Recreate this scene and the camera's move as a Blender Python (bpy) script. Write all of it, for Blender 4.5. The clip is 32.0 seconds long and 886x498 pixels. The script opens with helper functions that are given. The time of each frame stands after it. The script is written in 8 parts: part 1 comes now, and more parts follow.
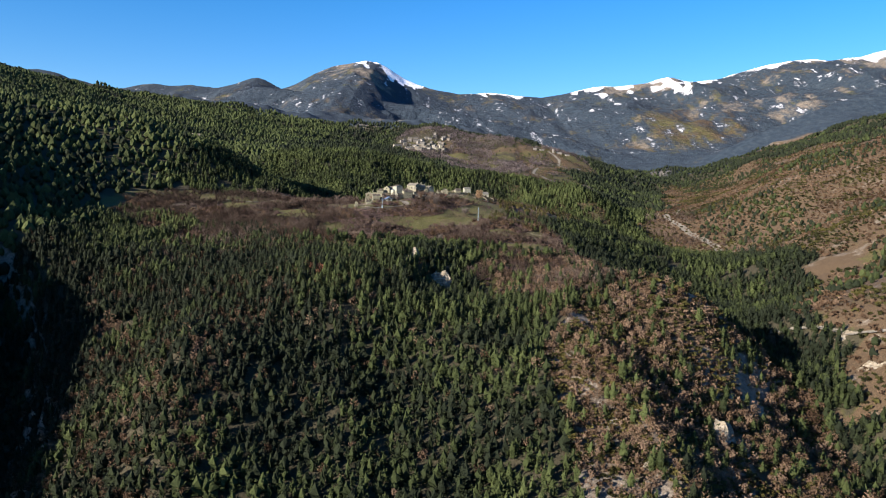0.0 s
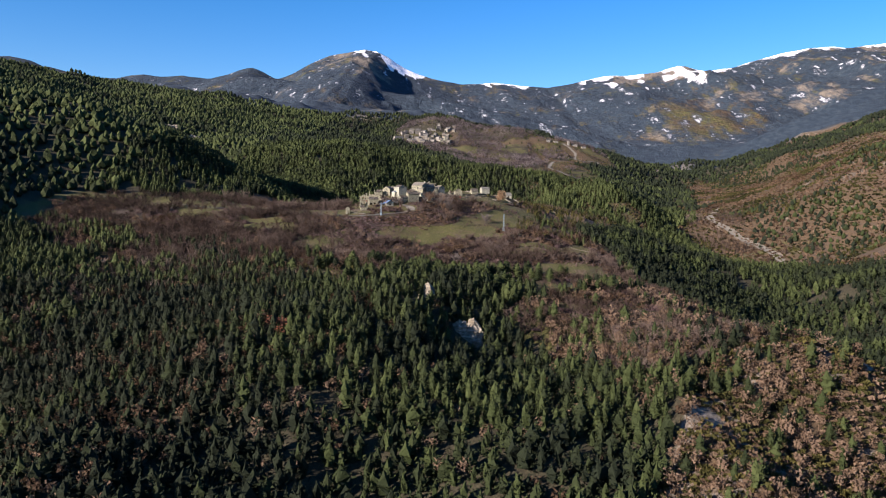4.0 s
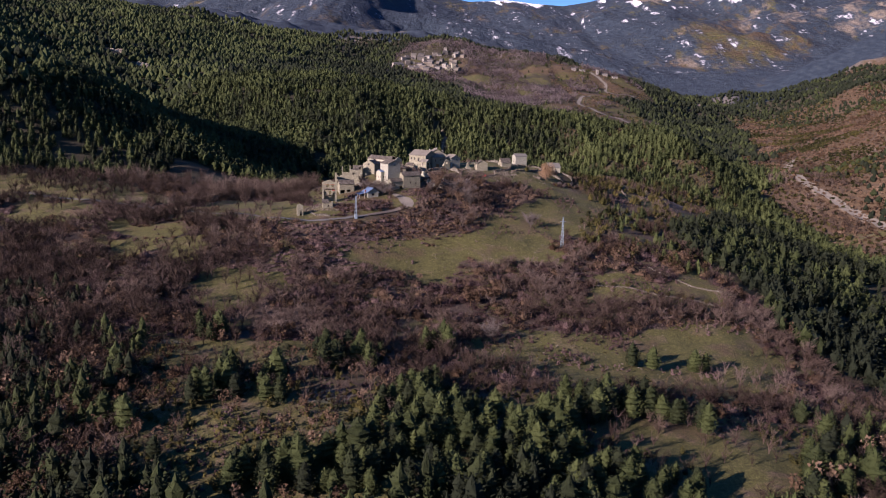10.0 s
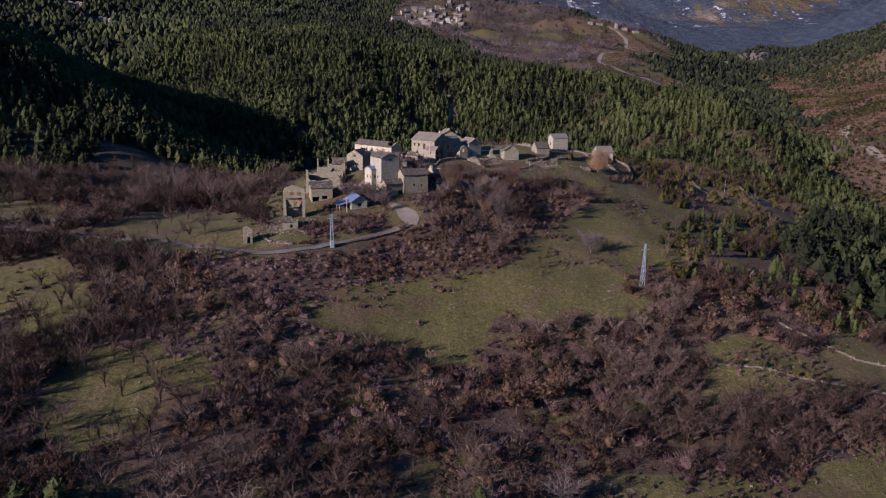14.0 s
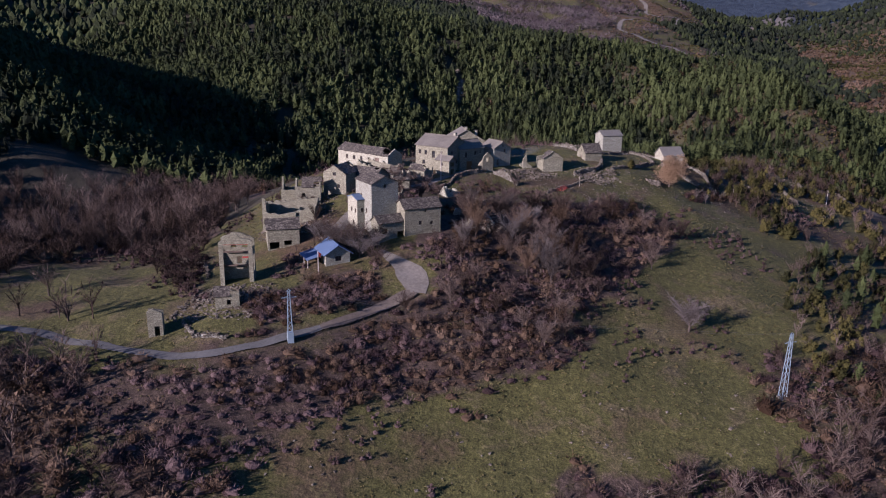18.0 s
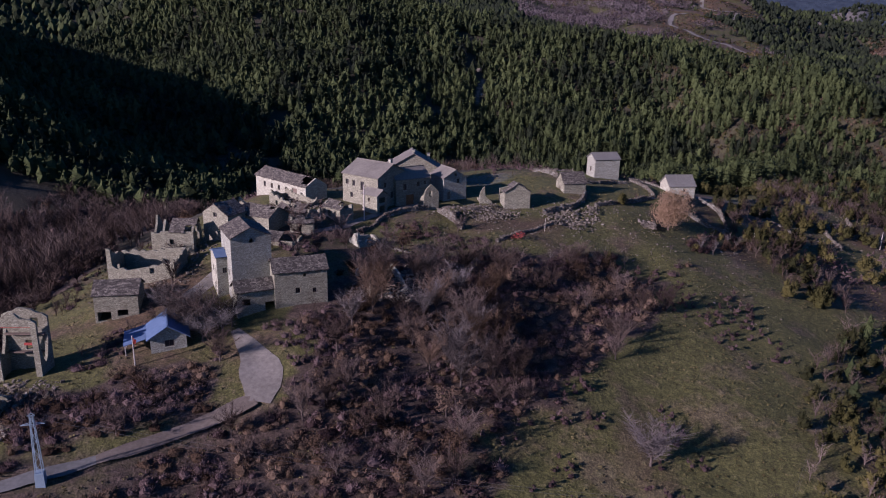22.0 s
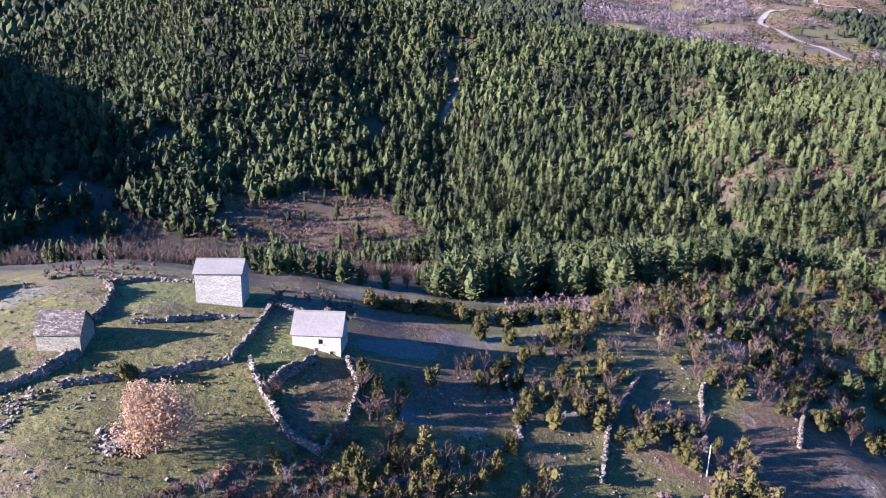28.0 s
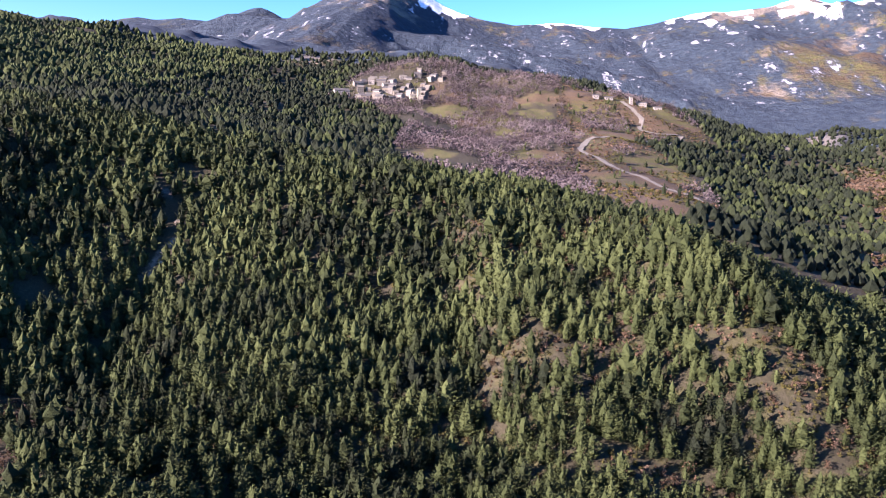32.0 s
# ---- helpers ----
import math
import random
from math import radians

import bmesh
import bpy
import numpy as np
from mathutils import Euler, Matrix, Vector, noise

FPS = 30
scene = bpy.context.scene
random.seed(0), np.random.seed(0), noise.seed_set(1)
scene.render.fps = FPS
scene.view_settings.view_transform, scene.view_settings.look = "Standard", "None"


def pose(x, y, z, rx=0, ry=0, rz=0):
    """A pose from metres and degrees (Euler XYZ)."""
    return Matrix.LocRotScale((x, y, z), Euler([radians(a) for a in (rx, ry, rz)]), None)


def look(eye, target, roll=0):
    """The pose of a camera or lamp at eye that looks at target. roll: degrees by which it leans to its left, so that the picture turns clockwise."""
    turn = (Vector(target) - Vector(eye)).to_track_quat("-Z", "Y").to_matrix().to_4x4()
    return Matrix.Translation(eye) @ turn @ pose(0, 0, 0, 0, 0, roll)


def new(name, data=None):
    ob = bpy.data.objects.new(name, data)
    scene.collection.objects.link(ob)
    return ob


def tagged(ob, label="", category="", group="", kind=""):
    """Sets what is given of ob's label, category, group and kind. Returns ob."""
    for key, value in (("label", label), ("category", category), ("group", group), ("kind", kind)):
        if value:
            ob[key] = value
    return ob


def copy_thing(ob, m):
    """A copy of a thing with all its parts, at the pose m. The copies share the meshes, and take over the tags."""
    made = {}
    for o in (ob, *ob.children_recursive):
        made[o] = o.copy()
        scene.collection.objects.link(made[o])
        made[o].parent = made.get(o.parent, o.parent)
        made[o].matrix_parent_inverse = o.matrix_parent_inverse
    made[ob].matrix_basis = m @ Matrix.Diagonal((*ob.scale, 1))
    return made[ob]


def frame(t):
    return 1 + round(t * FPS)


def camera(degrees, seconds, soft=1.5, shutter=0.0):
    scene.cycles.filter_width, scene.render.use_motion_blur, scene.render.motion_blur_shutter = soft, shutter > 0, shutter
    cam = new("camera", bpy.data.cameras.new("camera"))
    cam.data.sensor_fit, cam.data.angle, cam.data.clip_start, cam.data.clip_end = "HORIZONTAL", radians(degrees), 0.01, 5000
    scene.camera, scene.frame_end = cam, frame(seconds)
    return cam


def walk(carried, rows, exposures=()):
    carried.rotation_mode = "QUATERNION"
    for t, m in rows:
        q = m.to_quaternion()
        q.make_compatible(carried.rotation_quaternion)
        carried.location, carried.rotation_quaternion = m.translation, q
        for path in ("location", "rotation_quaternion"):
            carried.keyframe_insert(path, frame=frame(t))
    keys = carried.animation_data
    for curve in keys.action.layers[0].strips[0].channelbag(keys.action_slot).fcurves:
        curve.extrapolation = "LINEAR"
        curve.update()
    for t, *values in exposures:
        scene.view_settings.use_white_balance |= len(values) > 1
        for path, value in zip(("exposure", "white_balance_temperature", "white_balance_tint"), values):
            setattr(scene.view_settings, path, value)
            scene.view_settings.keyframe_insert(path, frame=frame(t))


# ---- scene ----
cam = camera(61.8, 32.0, soft=1.1)
# the plan is drawn in paces of 0.82 m; SCALE turns it into metres
SCALE = 0.82
PATH = [
    (0, (0.01, 0.00, 200.04), (0.031, 9.976, 199.359), 1.4),
    (0.5, (-1.81, 22.11, 201.02), (-1.783, 32.085, 200.345), 1.3),
    (1, (-3.60, 44.08, 201.99), (-3.576, 54.056, 201.312), 1.4),
    (1.5, (-5.33, 66.16, 202.93), (-5.296, 76.135, 202.259), 1.3),
    (2, (-7.04, 88.29, 203.86), (-7.012, 98.269, 203.199), 1.3),
    (2.5, (-8.86, 110.24, 204.80), (-8.836, 120.216, 204.143), 1.3),
    (3, (-10.92, 132.30, 205.74), (-10.900, 142.274, 205.083), 1.2),
    (3.5, (-13.28, 154.87, 206.75), (-13.263, 164.848, 206.085), 1.2),
    (5.5, (-13.14, 247.04, 225.22), (-13.125, 256.958, 223.952), 1.3),
    (6, (-13.99, 267.50, 231.21), (-13.994, 277.416, 229.960), 1.4),
    (6.5, (-14.97, 287.72, 234.78), (-14.995, 297.641, 233.506), 1.4),
    (7, (-15.82, 310.10, 236.25), (-15.844, 320.019, 234.990), 1.4),
    (7.5, (-16.67, 333.00, 237.03), (-16.728, 342.916, 235.714), 1.4),
    (8, (-17.63, 354.08, 237.92), (-17.651, 363.981, 236.548), 1.4),
    (8.5, (-18.59, 375.06, 238.75), (-18.574, 384.960, 237.347), 1.5),
    (9, (-19.49, 397.14, 239.49), (-19.475, 407.027, 237.995), 1.5),
    (9.5, (-20.41, 419.21, 240.30), (-20.406, 429.051, 238.506), 1.5),
    (10, (-21.45, 440.66, 241.17), (-21.446, 450.503, 239.381), 1.6),
    (10.5, (-22.61, 462.38, 242.08), (-22.593, 472.223, 240.299), 1.6),
    (11, (-23.75, 485.05, 242.94), (-23.730, 494.886, 241.156), 1.6),
    (11.5, (-24.87, 508.68, 243.77), (-24.852, 518.515, 241.967), 1.6),
    (12, (-26.00, 530.37, 244.60), (-26.063, 540.196, 242.762), 1.5),
    (12.5, (-27.02, 545.31, 245.27), (-27.061, 555.089, 243.167), 1.3),
    (13, (-27.75, 554.84, 245.68), (-27.767, 564.573, 243.374), 1.3),
    (13.5, (-28.21, 562.63, 245.91), (-28.212, 572.355, 243.579), 1.3),
    (15.5, (-30.17, 608.86, 247.58), (-30.190, 618.582, 245.249), 1.2),
    (16, (-30.95, 624.84, 248.17), (-30.967, 634.562, 245.853), 1.2),
    (16.5, (-31.98, 641.61, 248.86), (-32.014, 651.347, 246.572), 1.2),
    (17, (-33.03, 655.51, 249.41), (-33.087, 665.246, 247.119), 1.2),
    (17.5, (-33.80, 663.94, 249.68), (-33.838, 673.623, 247.178), 1.1),
    (18, (-33.84, 669.43, 249.78), (-33.876, 679.050, 247.042), 1.0),
    (18.5, (-32.57, 675.01, 249.86), (-32.622, 684.615, 247.086), 0.9),
    (19, (-29.76, 681.57, 250.07), (-29.807, 691.164, 247.265), 0.8),
    (19.5, (-25.72, 688.98, 250.43), (-25.870, 698.571, 247.620), 0.9),
    (20, (-20.97, 696.66, 250.81), (-21.232, 706.250, 247.994), 0.9),
    (20.5, (-15.84, 704.11, 251.13), (-16.192, 713.697, 248.296), 1.0),
    (21, (-10.62, 710.92, 251.51), (-11.273, 720.494, 248.677), 0.8),
    (21.5, (-5.85, 717.71, 251.95), (-6.564, 727.275, 249.124), 1.2),
    (22, (-1.12, 725.09, 252.41), (-1.895, 734.652, 249.582), 1.2),
    (22.5, (4.40, 732.57, 252.90), (3.592, 742.127, 250.064), 1.1),
    (23, (10.97, 740.61, 253.32), (10.113, 750.157, 250.473), 1.0),
    (23.5, (18.29, 749.78, 253.66), (17.089, 759.284, 250.785), 1.0),
    (24, (26.15, 759.36, 253.97), (24.267, 768.735, 251.051), 1.2),
    (24.5, (34.82, 769.44, 254.34), (32.366, 778.680, 251.432), 1.3),
    (26.5, (72.92, 805.72, 256.65), (69.920, 814.807, 253.754), 2.0),
    (27, (83.93, 817.53, 257.38), (80.889, 826.603, 254.473), 1.9),
    (27.5, (96.02, 832.82, 258.38), (93.082, 841.922, 255.471), 1.4),
    (28, (107.58, 851.74, 259.30), (105.065, 860.973, 256.378), 1.3),
    (28.5, (117.58, 872.43, 259.97), (115.622, 881.806, 257.112), 1.1),
    (29, (126.74, 891.30, 260.68), (125.159, 900.793, 257.973), 1.1),
    (29.5, (135.92, 906.85, 261.67), (134.496, 916.515, 259.530), 1.2),
    (30, (143.84, 919.76, 262.76), (142.630, 929.571, 261.234), 1.4),
    (30.5, (149.19, 930.39, 263.85), (147.996, 940.201, 262.357), 1.7),
    (31, (152.91, 942.76, 264.84), (151.818, 952.593, 263.386), 1.8),
    (31.5, (157.02, 960.04, 265.70), (155.951, 969.881, 264.291), 1.7),
    (32, (162.33, 982.26, 266.60), (161.268, 992.109, 265.231), 1.7),
]
EXPOSURES = [(0.0, 1.7, 6900, 17), (6.0, 1.52, 6800, 29), (9.0, 1.5, 6700, 38), (10.0, 1.36, 6800, 43), (13.0, 1.06, 6700, 45), (16.0, 0.92, 6250, 42), (20.0, 1.05, 6000, 45), (23.0, 0.77, 5900, 51), (24.5, 0.97, 5850, 54), (26.5, 2.2, 6050, 46), (28.0, 3.05, 5850, 42), (29.0, 3.25, 5750, 41), (30.0, 3.32, 5900, 42), (31.0, 2.85, 6300, 41), (32.0, 2.6, 6600, 42)]
walk(cam, [(t, look(Vector(eye) * SCALE, Vector(target) * SCALE, roll)) for t, eye, target, roll in PATH], EXPOSURES)

# ---- sky and sun: a low winter sun from the south-west ----
SUN_FROM = Vector((-0.80, -0.60, math.tan(radians(19)))).normalized()
world = bpy.data.worlds.new("winter_sky")
scene.world = world
world.use_nodes = True
wn = world.node_tree
sky = wn.nodes.new("ShaderNodeTexSky")
sky.sky_type, sky.sun_disc = "NISHITA", False
sky.sun_elevation, sky.sun_rotation = radians(19), math.atan2(SUN_FROM.x, SUN_FROM.y)
sky.altitude, sky.air_density, sky.dust_density, sky.ozone_density = 1200, 1.0, 1.5, 4.0
deep = wn.nodes.new("ShaderNodeHueSaturation")
deep.inputs["Saturation"].default_value, deep.inputs["Hue"].default_value = 1.32, 0.503
wn.links.new(sky.outputs[0], deep.inputs["Color"])
wn.links.new(deep.outputs[0], wn.nodes["Background"].inputs[0])
wn.nodes["Background"].inputs[1].default_value = 0.070
sun = new("sun", bpy.data.lights.new("sun", "SUN"))
sun.data.energy, sun.data.angle, sun.data.color = 5.0, radians(0.6), (1.0, 0.94, 0.85)
sun.matrix_world = look(SUN_FROM * 500, (0, 0, 0))


# ---- materials ----
def material(name, rough=0.9):
    m = bpy.data.materials.new(name)
    m.use_nodes = True
    n = m.node_tree
    b = n.nodes["Principled BSDF"]
    b.inputs["Roughness"].default_value = rough
    b.inputs["Specular IOR Level"].default_value = 0.25
    return m, n, b


def node(n, kind, **values):
    made = n.nodes.new(kind)
    for key, value in values.items():
        made.inputs[key.replace("_", " ")].default_value = value
    return made


def noise_node(n, scale, detail=4.0, rough=0.55, space=None):
    t = node(n, "ShaderNodeTexNoise", Scale=scale, Detail=detail, Roughness=rough)
    if space is not None:
        n.links.new(space, t.inputs["Vector"])
    return t.outputs["Fac"]


def ramp(n, fac, stops):
    r = n.nodes.new("ShaderNodeValToRGB")
    while len(r.color_ramp.elements) < len(stops):
        r.color_ramp.elements.new(0.5)
    for e, (at, col) in zip(r.color_ramp.elements, stops):
        e.position, e.color = at, (*col, 1)
    n.links.new(fac, r.inputs[0])
    return r.outputs[0]


def blend(n, fac, a, b, kind="MIX"):
    m = n.nodes.new("ShaderNodeMix")
    m.data_type, m.blend_type = "RGBA", kind
    for value, socket in ((fac, 0), (a, 6), (b, 7)):
        if isinstance(value, (int, float)):
            m.inputs[socket].default_value = value
        elif isinstance(value, tuple):
            m.inputs[socket].default_value = (*value, 1)
        else:
            n.links.new(value, m.inputs[socket])
    return m.outputs[2]


def reckon(n, kind, a, b=0.0, clamp=False):
    m = n.nodes.new("ShaderNodeMath")
    m.operation, m.use_clamp = kind, clamp
    for value, socket in ((a, 0), (b, 1)):
        if isinstance(value, (int, float)):
            m.inputs[socket].default_value = value
        else:
            n.links.new(value, m.inputs[socket])
    return m.outputs[0]


def place(n):
    return n.nodes.new("ShaderNodeNewGeometry").outputs["Position"]


def attribute(n, name):
    a = n.nodes.new("ShaderNodeAttribute")
    a.attribute_name = name
    return a.outputs["Fac"]


def relief(n, b, fac, strength, distance):
    bump = node(n, "ShaderNodeBump", Strength=strength, Distance=distance)
    n.links.new(fac, bump.inputs["Height"])
    n.links.new(bump.outputs[0], b.inputs["Normal"])


def paint(n, b, colour):
    n.links.new(colour, b.inputs["Base Color"])


def foliage(name, dark, mid, light, grain=1.4, thin=0.0):
    """Leaves or needles: a tint for each plant, and grain inside the crown."""
    m, n, b = material(name, 0.75)
    own = n.nodes.new("ShaderNodeObjectInfo").outputs["Random"]
    tint = reckon(n, "ADD", attribute(n, "tint"), reckon(n, "MULTIPLY", attribute(n, "single"), reckon(n, "ADD", own, -0.5)))
    pos = place(n)
    g = noise_node(n, grain, 3, 0.7, pos)
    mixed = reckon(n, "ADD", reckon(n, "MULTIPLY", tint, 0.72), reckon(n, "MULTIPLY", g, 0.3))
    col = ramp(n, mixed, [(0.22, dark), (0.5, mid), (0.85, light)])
    paint(n, b, col)
    relief(n, b, noise_node(n, grain * 3.5, 2, 0.7, pos), 0.85, 0.3)
    b.inputs["Specular IOR Level"].default_value = 0.06
    if thin:
        through_leaf = n.nodes.new("ShaderNodeBsdfTranslucent")
        n.links.new(col, through_leaf.inputs["Color"])
        mix = n.nodes.new("ShaderNodeMixShader")
        mix.inputs[0].default_value = thin
        n.links.new(b.outputs[0], mix.inputs[1])
        n.links.new(through_leaf.outputs[0], mix.inputs[2])
        n.links.new(mix.outputs[0], n.nodes["Material Output"].inputs[0])
    return m


def stone(name, dark, mid, light, joint, size=0.2, bump=0.6):
    """Rough coursed rubble: flattened stones, each its own shade, in sunk joints."""
    m, n, b = material(name, 0.92)
    pos = place(n)
    warp = node(n, "ShaderNodeTexNoise", Scale=1.3, Detail=2.0)
    n.links.new(pos, warp.inputs["Vector"])
    moved = n.nodes.new("ShaderNodeMix")
    moved.data_type, moved.blend_type = "RGBA", "LINEAR_LIGHT"
    moved.inputs[0].default_value = 0.12
    n.links.new(pos, moved.inputs[6])
    n.links.new(warp.outputs["Color"], moved.inputs[7])
    squash = n.nodes.new("ShaderNodeMapping")
    squash.inputs["Scale"].default_value = (1, 1, 2.1)
    n.links.new(moved.outputs[2], squash.inputs["Vector"])
    cells = node(n, "ShaderNodeTexVoronoi", Scale=1 / size)
    n.links.new(squash.outputs[0], cells.inputs["Vector"])
    edge = node(n, "ShaderNodeTexVoronoi", Scale=1 / size)
    edge.feature = "DISTANCE_TO_EDGE"
    n.links.new(squash.outputs[0], edge.inputs["Vector"])
    shade = n.nodes.new("ShaderNodeSeparateColor")
    n.links.new(cells.outputs["Color"], shade.inputs[0])
    col = ramp(n, shade.outputs[0], [(0.05, dark), (0.5, mid), (0.95, light)])
    gap = reckon(n, "MULTIPLY", reckon(n, "LESS_THAN", edge.outputs["Distance"], 0.05), 0.55)
    col = blend(n, gap, col, joint)
    course = noise_node(n, 1.0, 3, 0.6)
    lay = n.nodes.new("ShaderNodeMapping")
    lay.inputs["Scale"].default_value = (0.7, 0.7, 3.4)
    n.links.new(pos, lay.inputs["Vector"])
    n.links.new(lay.outputs[0], course.node.inputs["Vector"])
    col = blend(n, ramp(n, course, [(0.42, (0, 0, 0)), (0.66, (0.55, 0.55, 0.55))]), col, joint)
    stain = noise_node(n, 0.45, 4, 0.6, pos)
    col = blend(n, ramp(n, stain, [(0.4, (0, 0, 0)), (0.75, (0.45, 0.45, 0.45))]), col, dark)
    paint(n, b, col)
    relief(n, b, reckon(n, "ADD", reckon(n, "MINIMUM", edge.outputs["Distance"], 0.15), reckon(n, "MULTIPLY", noise_node(n, 9, 3, 0.6, pos), 0.2)), bump, 0.12)
    return m


def plain(name, a, c, scale=3.0, rough=0.85, bump=0.2, metal=0.0):
    m, n, b = material(name, rough)
    pos = place(n)
    g = noise_node(n, scale, 5, 0.6, pos)
    big = noise_node(n, scale * 0.13, 3, 0.5, pos)
    paint(n, b, ramp(n, reckon(n, "ADD", reckon(n, "MULTIPLY", g, 0.6), reckon(n, "MULTIPLY", big, 0.4)), [(0.3, a), (0.7, c)]))
    b.inputs["Metallic"].default_value = metal
    relief(n, b, g, bump, 0.05)
    return m


PINE = foliage("pine_needles", (0.010, 0.014, 0.008), (0.024, 0.033, 0.012), (0.045, 0.058, 0.021))
JUNIPER = foliage("juniper_and_box", (0.018, 0.020, 0.008), (0.043, 0.042, 0.014), (0.082, 0.072, 0.024), thin=0.2)
TWIGS = foliage("bare_twigs", (0.025, 0.018, 0.014), (0.061, 0.044, 0.035), (0.123, 0.096, 0.080))
GREY_TWIGS = foliage("pale_grey_twigs", (0.048, 0.041, 0.037), (0.095, 0.083, 0.076), (0.165, 0.148, 0.136))
RUSSET = foliage("withered_oak_leaves", (0.034, 0.021, 0.013), (0.080, 0.053, 0.033), (0.155, 0.108, 0.074), thin=0.25)
BRAMBLE = foliage("bramble_mounds", (0.024, 0.015, 0.014), (0.062, 0.041, 0.038), (0.130, 0.092, 0.085), thin=0.2)
TWIGS_FAR = foliage("far_bare_twigs", (0.030, 0.024, 0.025), (0.061, 0.050, 0.052), (0.110, 0.094, 0.094))
TUSSOCK = foliage("dry_tussocks", (0.037, 0.031, 0.013), (0.080, 0.070, 0.028), (0.139, 0.119, 0.053))
BARK = plain("bark", (0.033, 0.026, 0.021), (0.092, 0.072, 0.059), 6)
WALL = stone("rubble_wall", (0.098, 0.090, 0.061), (0.183, 0.180, 0.128), (0.276, 0.279, 0.202), (0.092, 0.087, 0.061))
WALL_PALE = stone("limewashed_wall", (0.193, 0.187, 0.139), (0.283, 0.283, 0.215), (0.358, 0.367, 0.287), (0.139, 0.131, 0.094), 0.26, 0.4)
WALL_GREY = stone("weathered_grey_wall", (0.131, 0.131, 0.102), (0.218, 0.226, 0.180), (0.305, 0.323, 0.261), (0.123, 0.123, 0.097), 0.2)
DRYWALL = stone("dry_stone", (0.075, 0.071, 0.057), (0.157, 0.150, 0.121), (0.265, 0.266, 0.223), (0.031, 0.029, 0.022), 0.28, 0.9)
SLAB = stone("stone_slab_roof", (0.030, 0.026, 0.021), (0.077, 0.068, 0.053), (0.172, 0.156, 0.123), (0.021, 0.019, 0.016), 0.36, 1.0)
SLATE = plain("grey_slate", (0.075, 0.070, 0.057), (0.152, 0.143, 0.117), 2.4, 0.95, 0.4)
DULL_SLATE = plain("dull_grey_slate", (0.078, 0.077, 0.066), (0.131, 0.131, 0.115), 2.4, 0.95, 0.4)
TARP = plain("blue_sheet", (0.045, 0.080, 0.140), (0.080, 0.125, 0.195), 1.2, 0.6)
TIMBER = plain("weathered_timber", (0.066, 0.049, 0.036), (0.144, 0.112, 0.085), 5)
RED_PAINT = plain("red_paint", (0.197, 0.026, 0.020), (0.295, 0.052, 0.039), 4)
STEEL = plain("galvanised_steel", (0.164, 0.238, 0.279), (0.262, 0.344, 0.385), 6, 0.5, 0.1, 0.35)
GRAVEL = plain("pale_gravel", (0.080, 0.073, 0.058), (0.178, 0.166, 0.138), 1.6, 0.95, 0.6)
DIRT = plain("trodden_dirt", (0.055, 0.045, 0.035), (0.125, 0.105, 0.083), 1.8, 0.95, 0.6)
ASPHALT = plain("worn_asphalt", (0.057, 0.059, 0.054), (0.105, 0.108, 0.100), 2.0, 0.9, 0.3)
def bedded_rock():
    """Limestone in tilted beds, stained and cracked."""
    m, n, b = material("limestone", 0.95)
    pos = place(n)
    up = n.nodes.new("ShaderNodeSeparateXYZ")
    n.links.new(pos, up.inputs[0])
    warp = noise_node(n, 0.25, 4, 0.6, pos)
    beds = noise_node(n, 1.0, 3, 0.6)
    flat = n.nodes.new("ShaderNodeCombineXYZ")
    n.links.new(reckon(n, "ADD", reckon(n, "MULTIPLY", up.outputs[2], 1.3), reckon(n, "MULTIPLY", warp, 3.0)), flat.inputs[2])
    n.links.new(reckon(n, "MULTIPLY", up.outputs[0], 0.15), flat.inputs[0])
    n.links.new(flat.outputs[0], beds.node.inputs["Vector"])
    grit = noise_node(n, 0.9, 6, 0.7, pos)
    mix = reckon(n, "ADD", reckon(n, "MULTIPLY", beds, 0.55), reckon(n, "MULTIPLY", grit, 0.45))
    paint(n, b, ramp(n, mix, [(0.34, (0.046, 0.038, 0.026)), (0.47, (0.144, 0.125, 0.092)), (0.62, (0.276, 0.249, 0.197))]))
    relief(n, b, mix, 1.0, 1.2)
    return m


ROCK = bedded_rock()
POLE = plain("pale_wood_pole", (0.276, 0.249, 0.210), (0.380, 0.354, 0.308), 5)


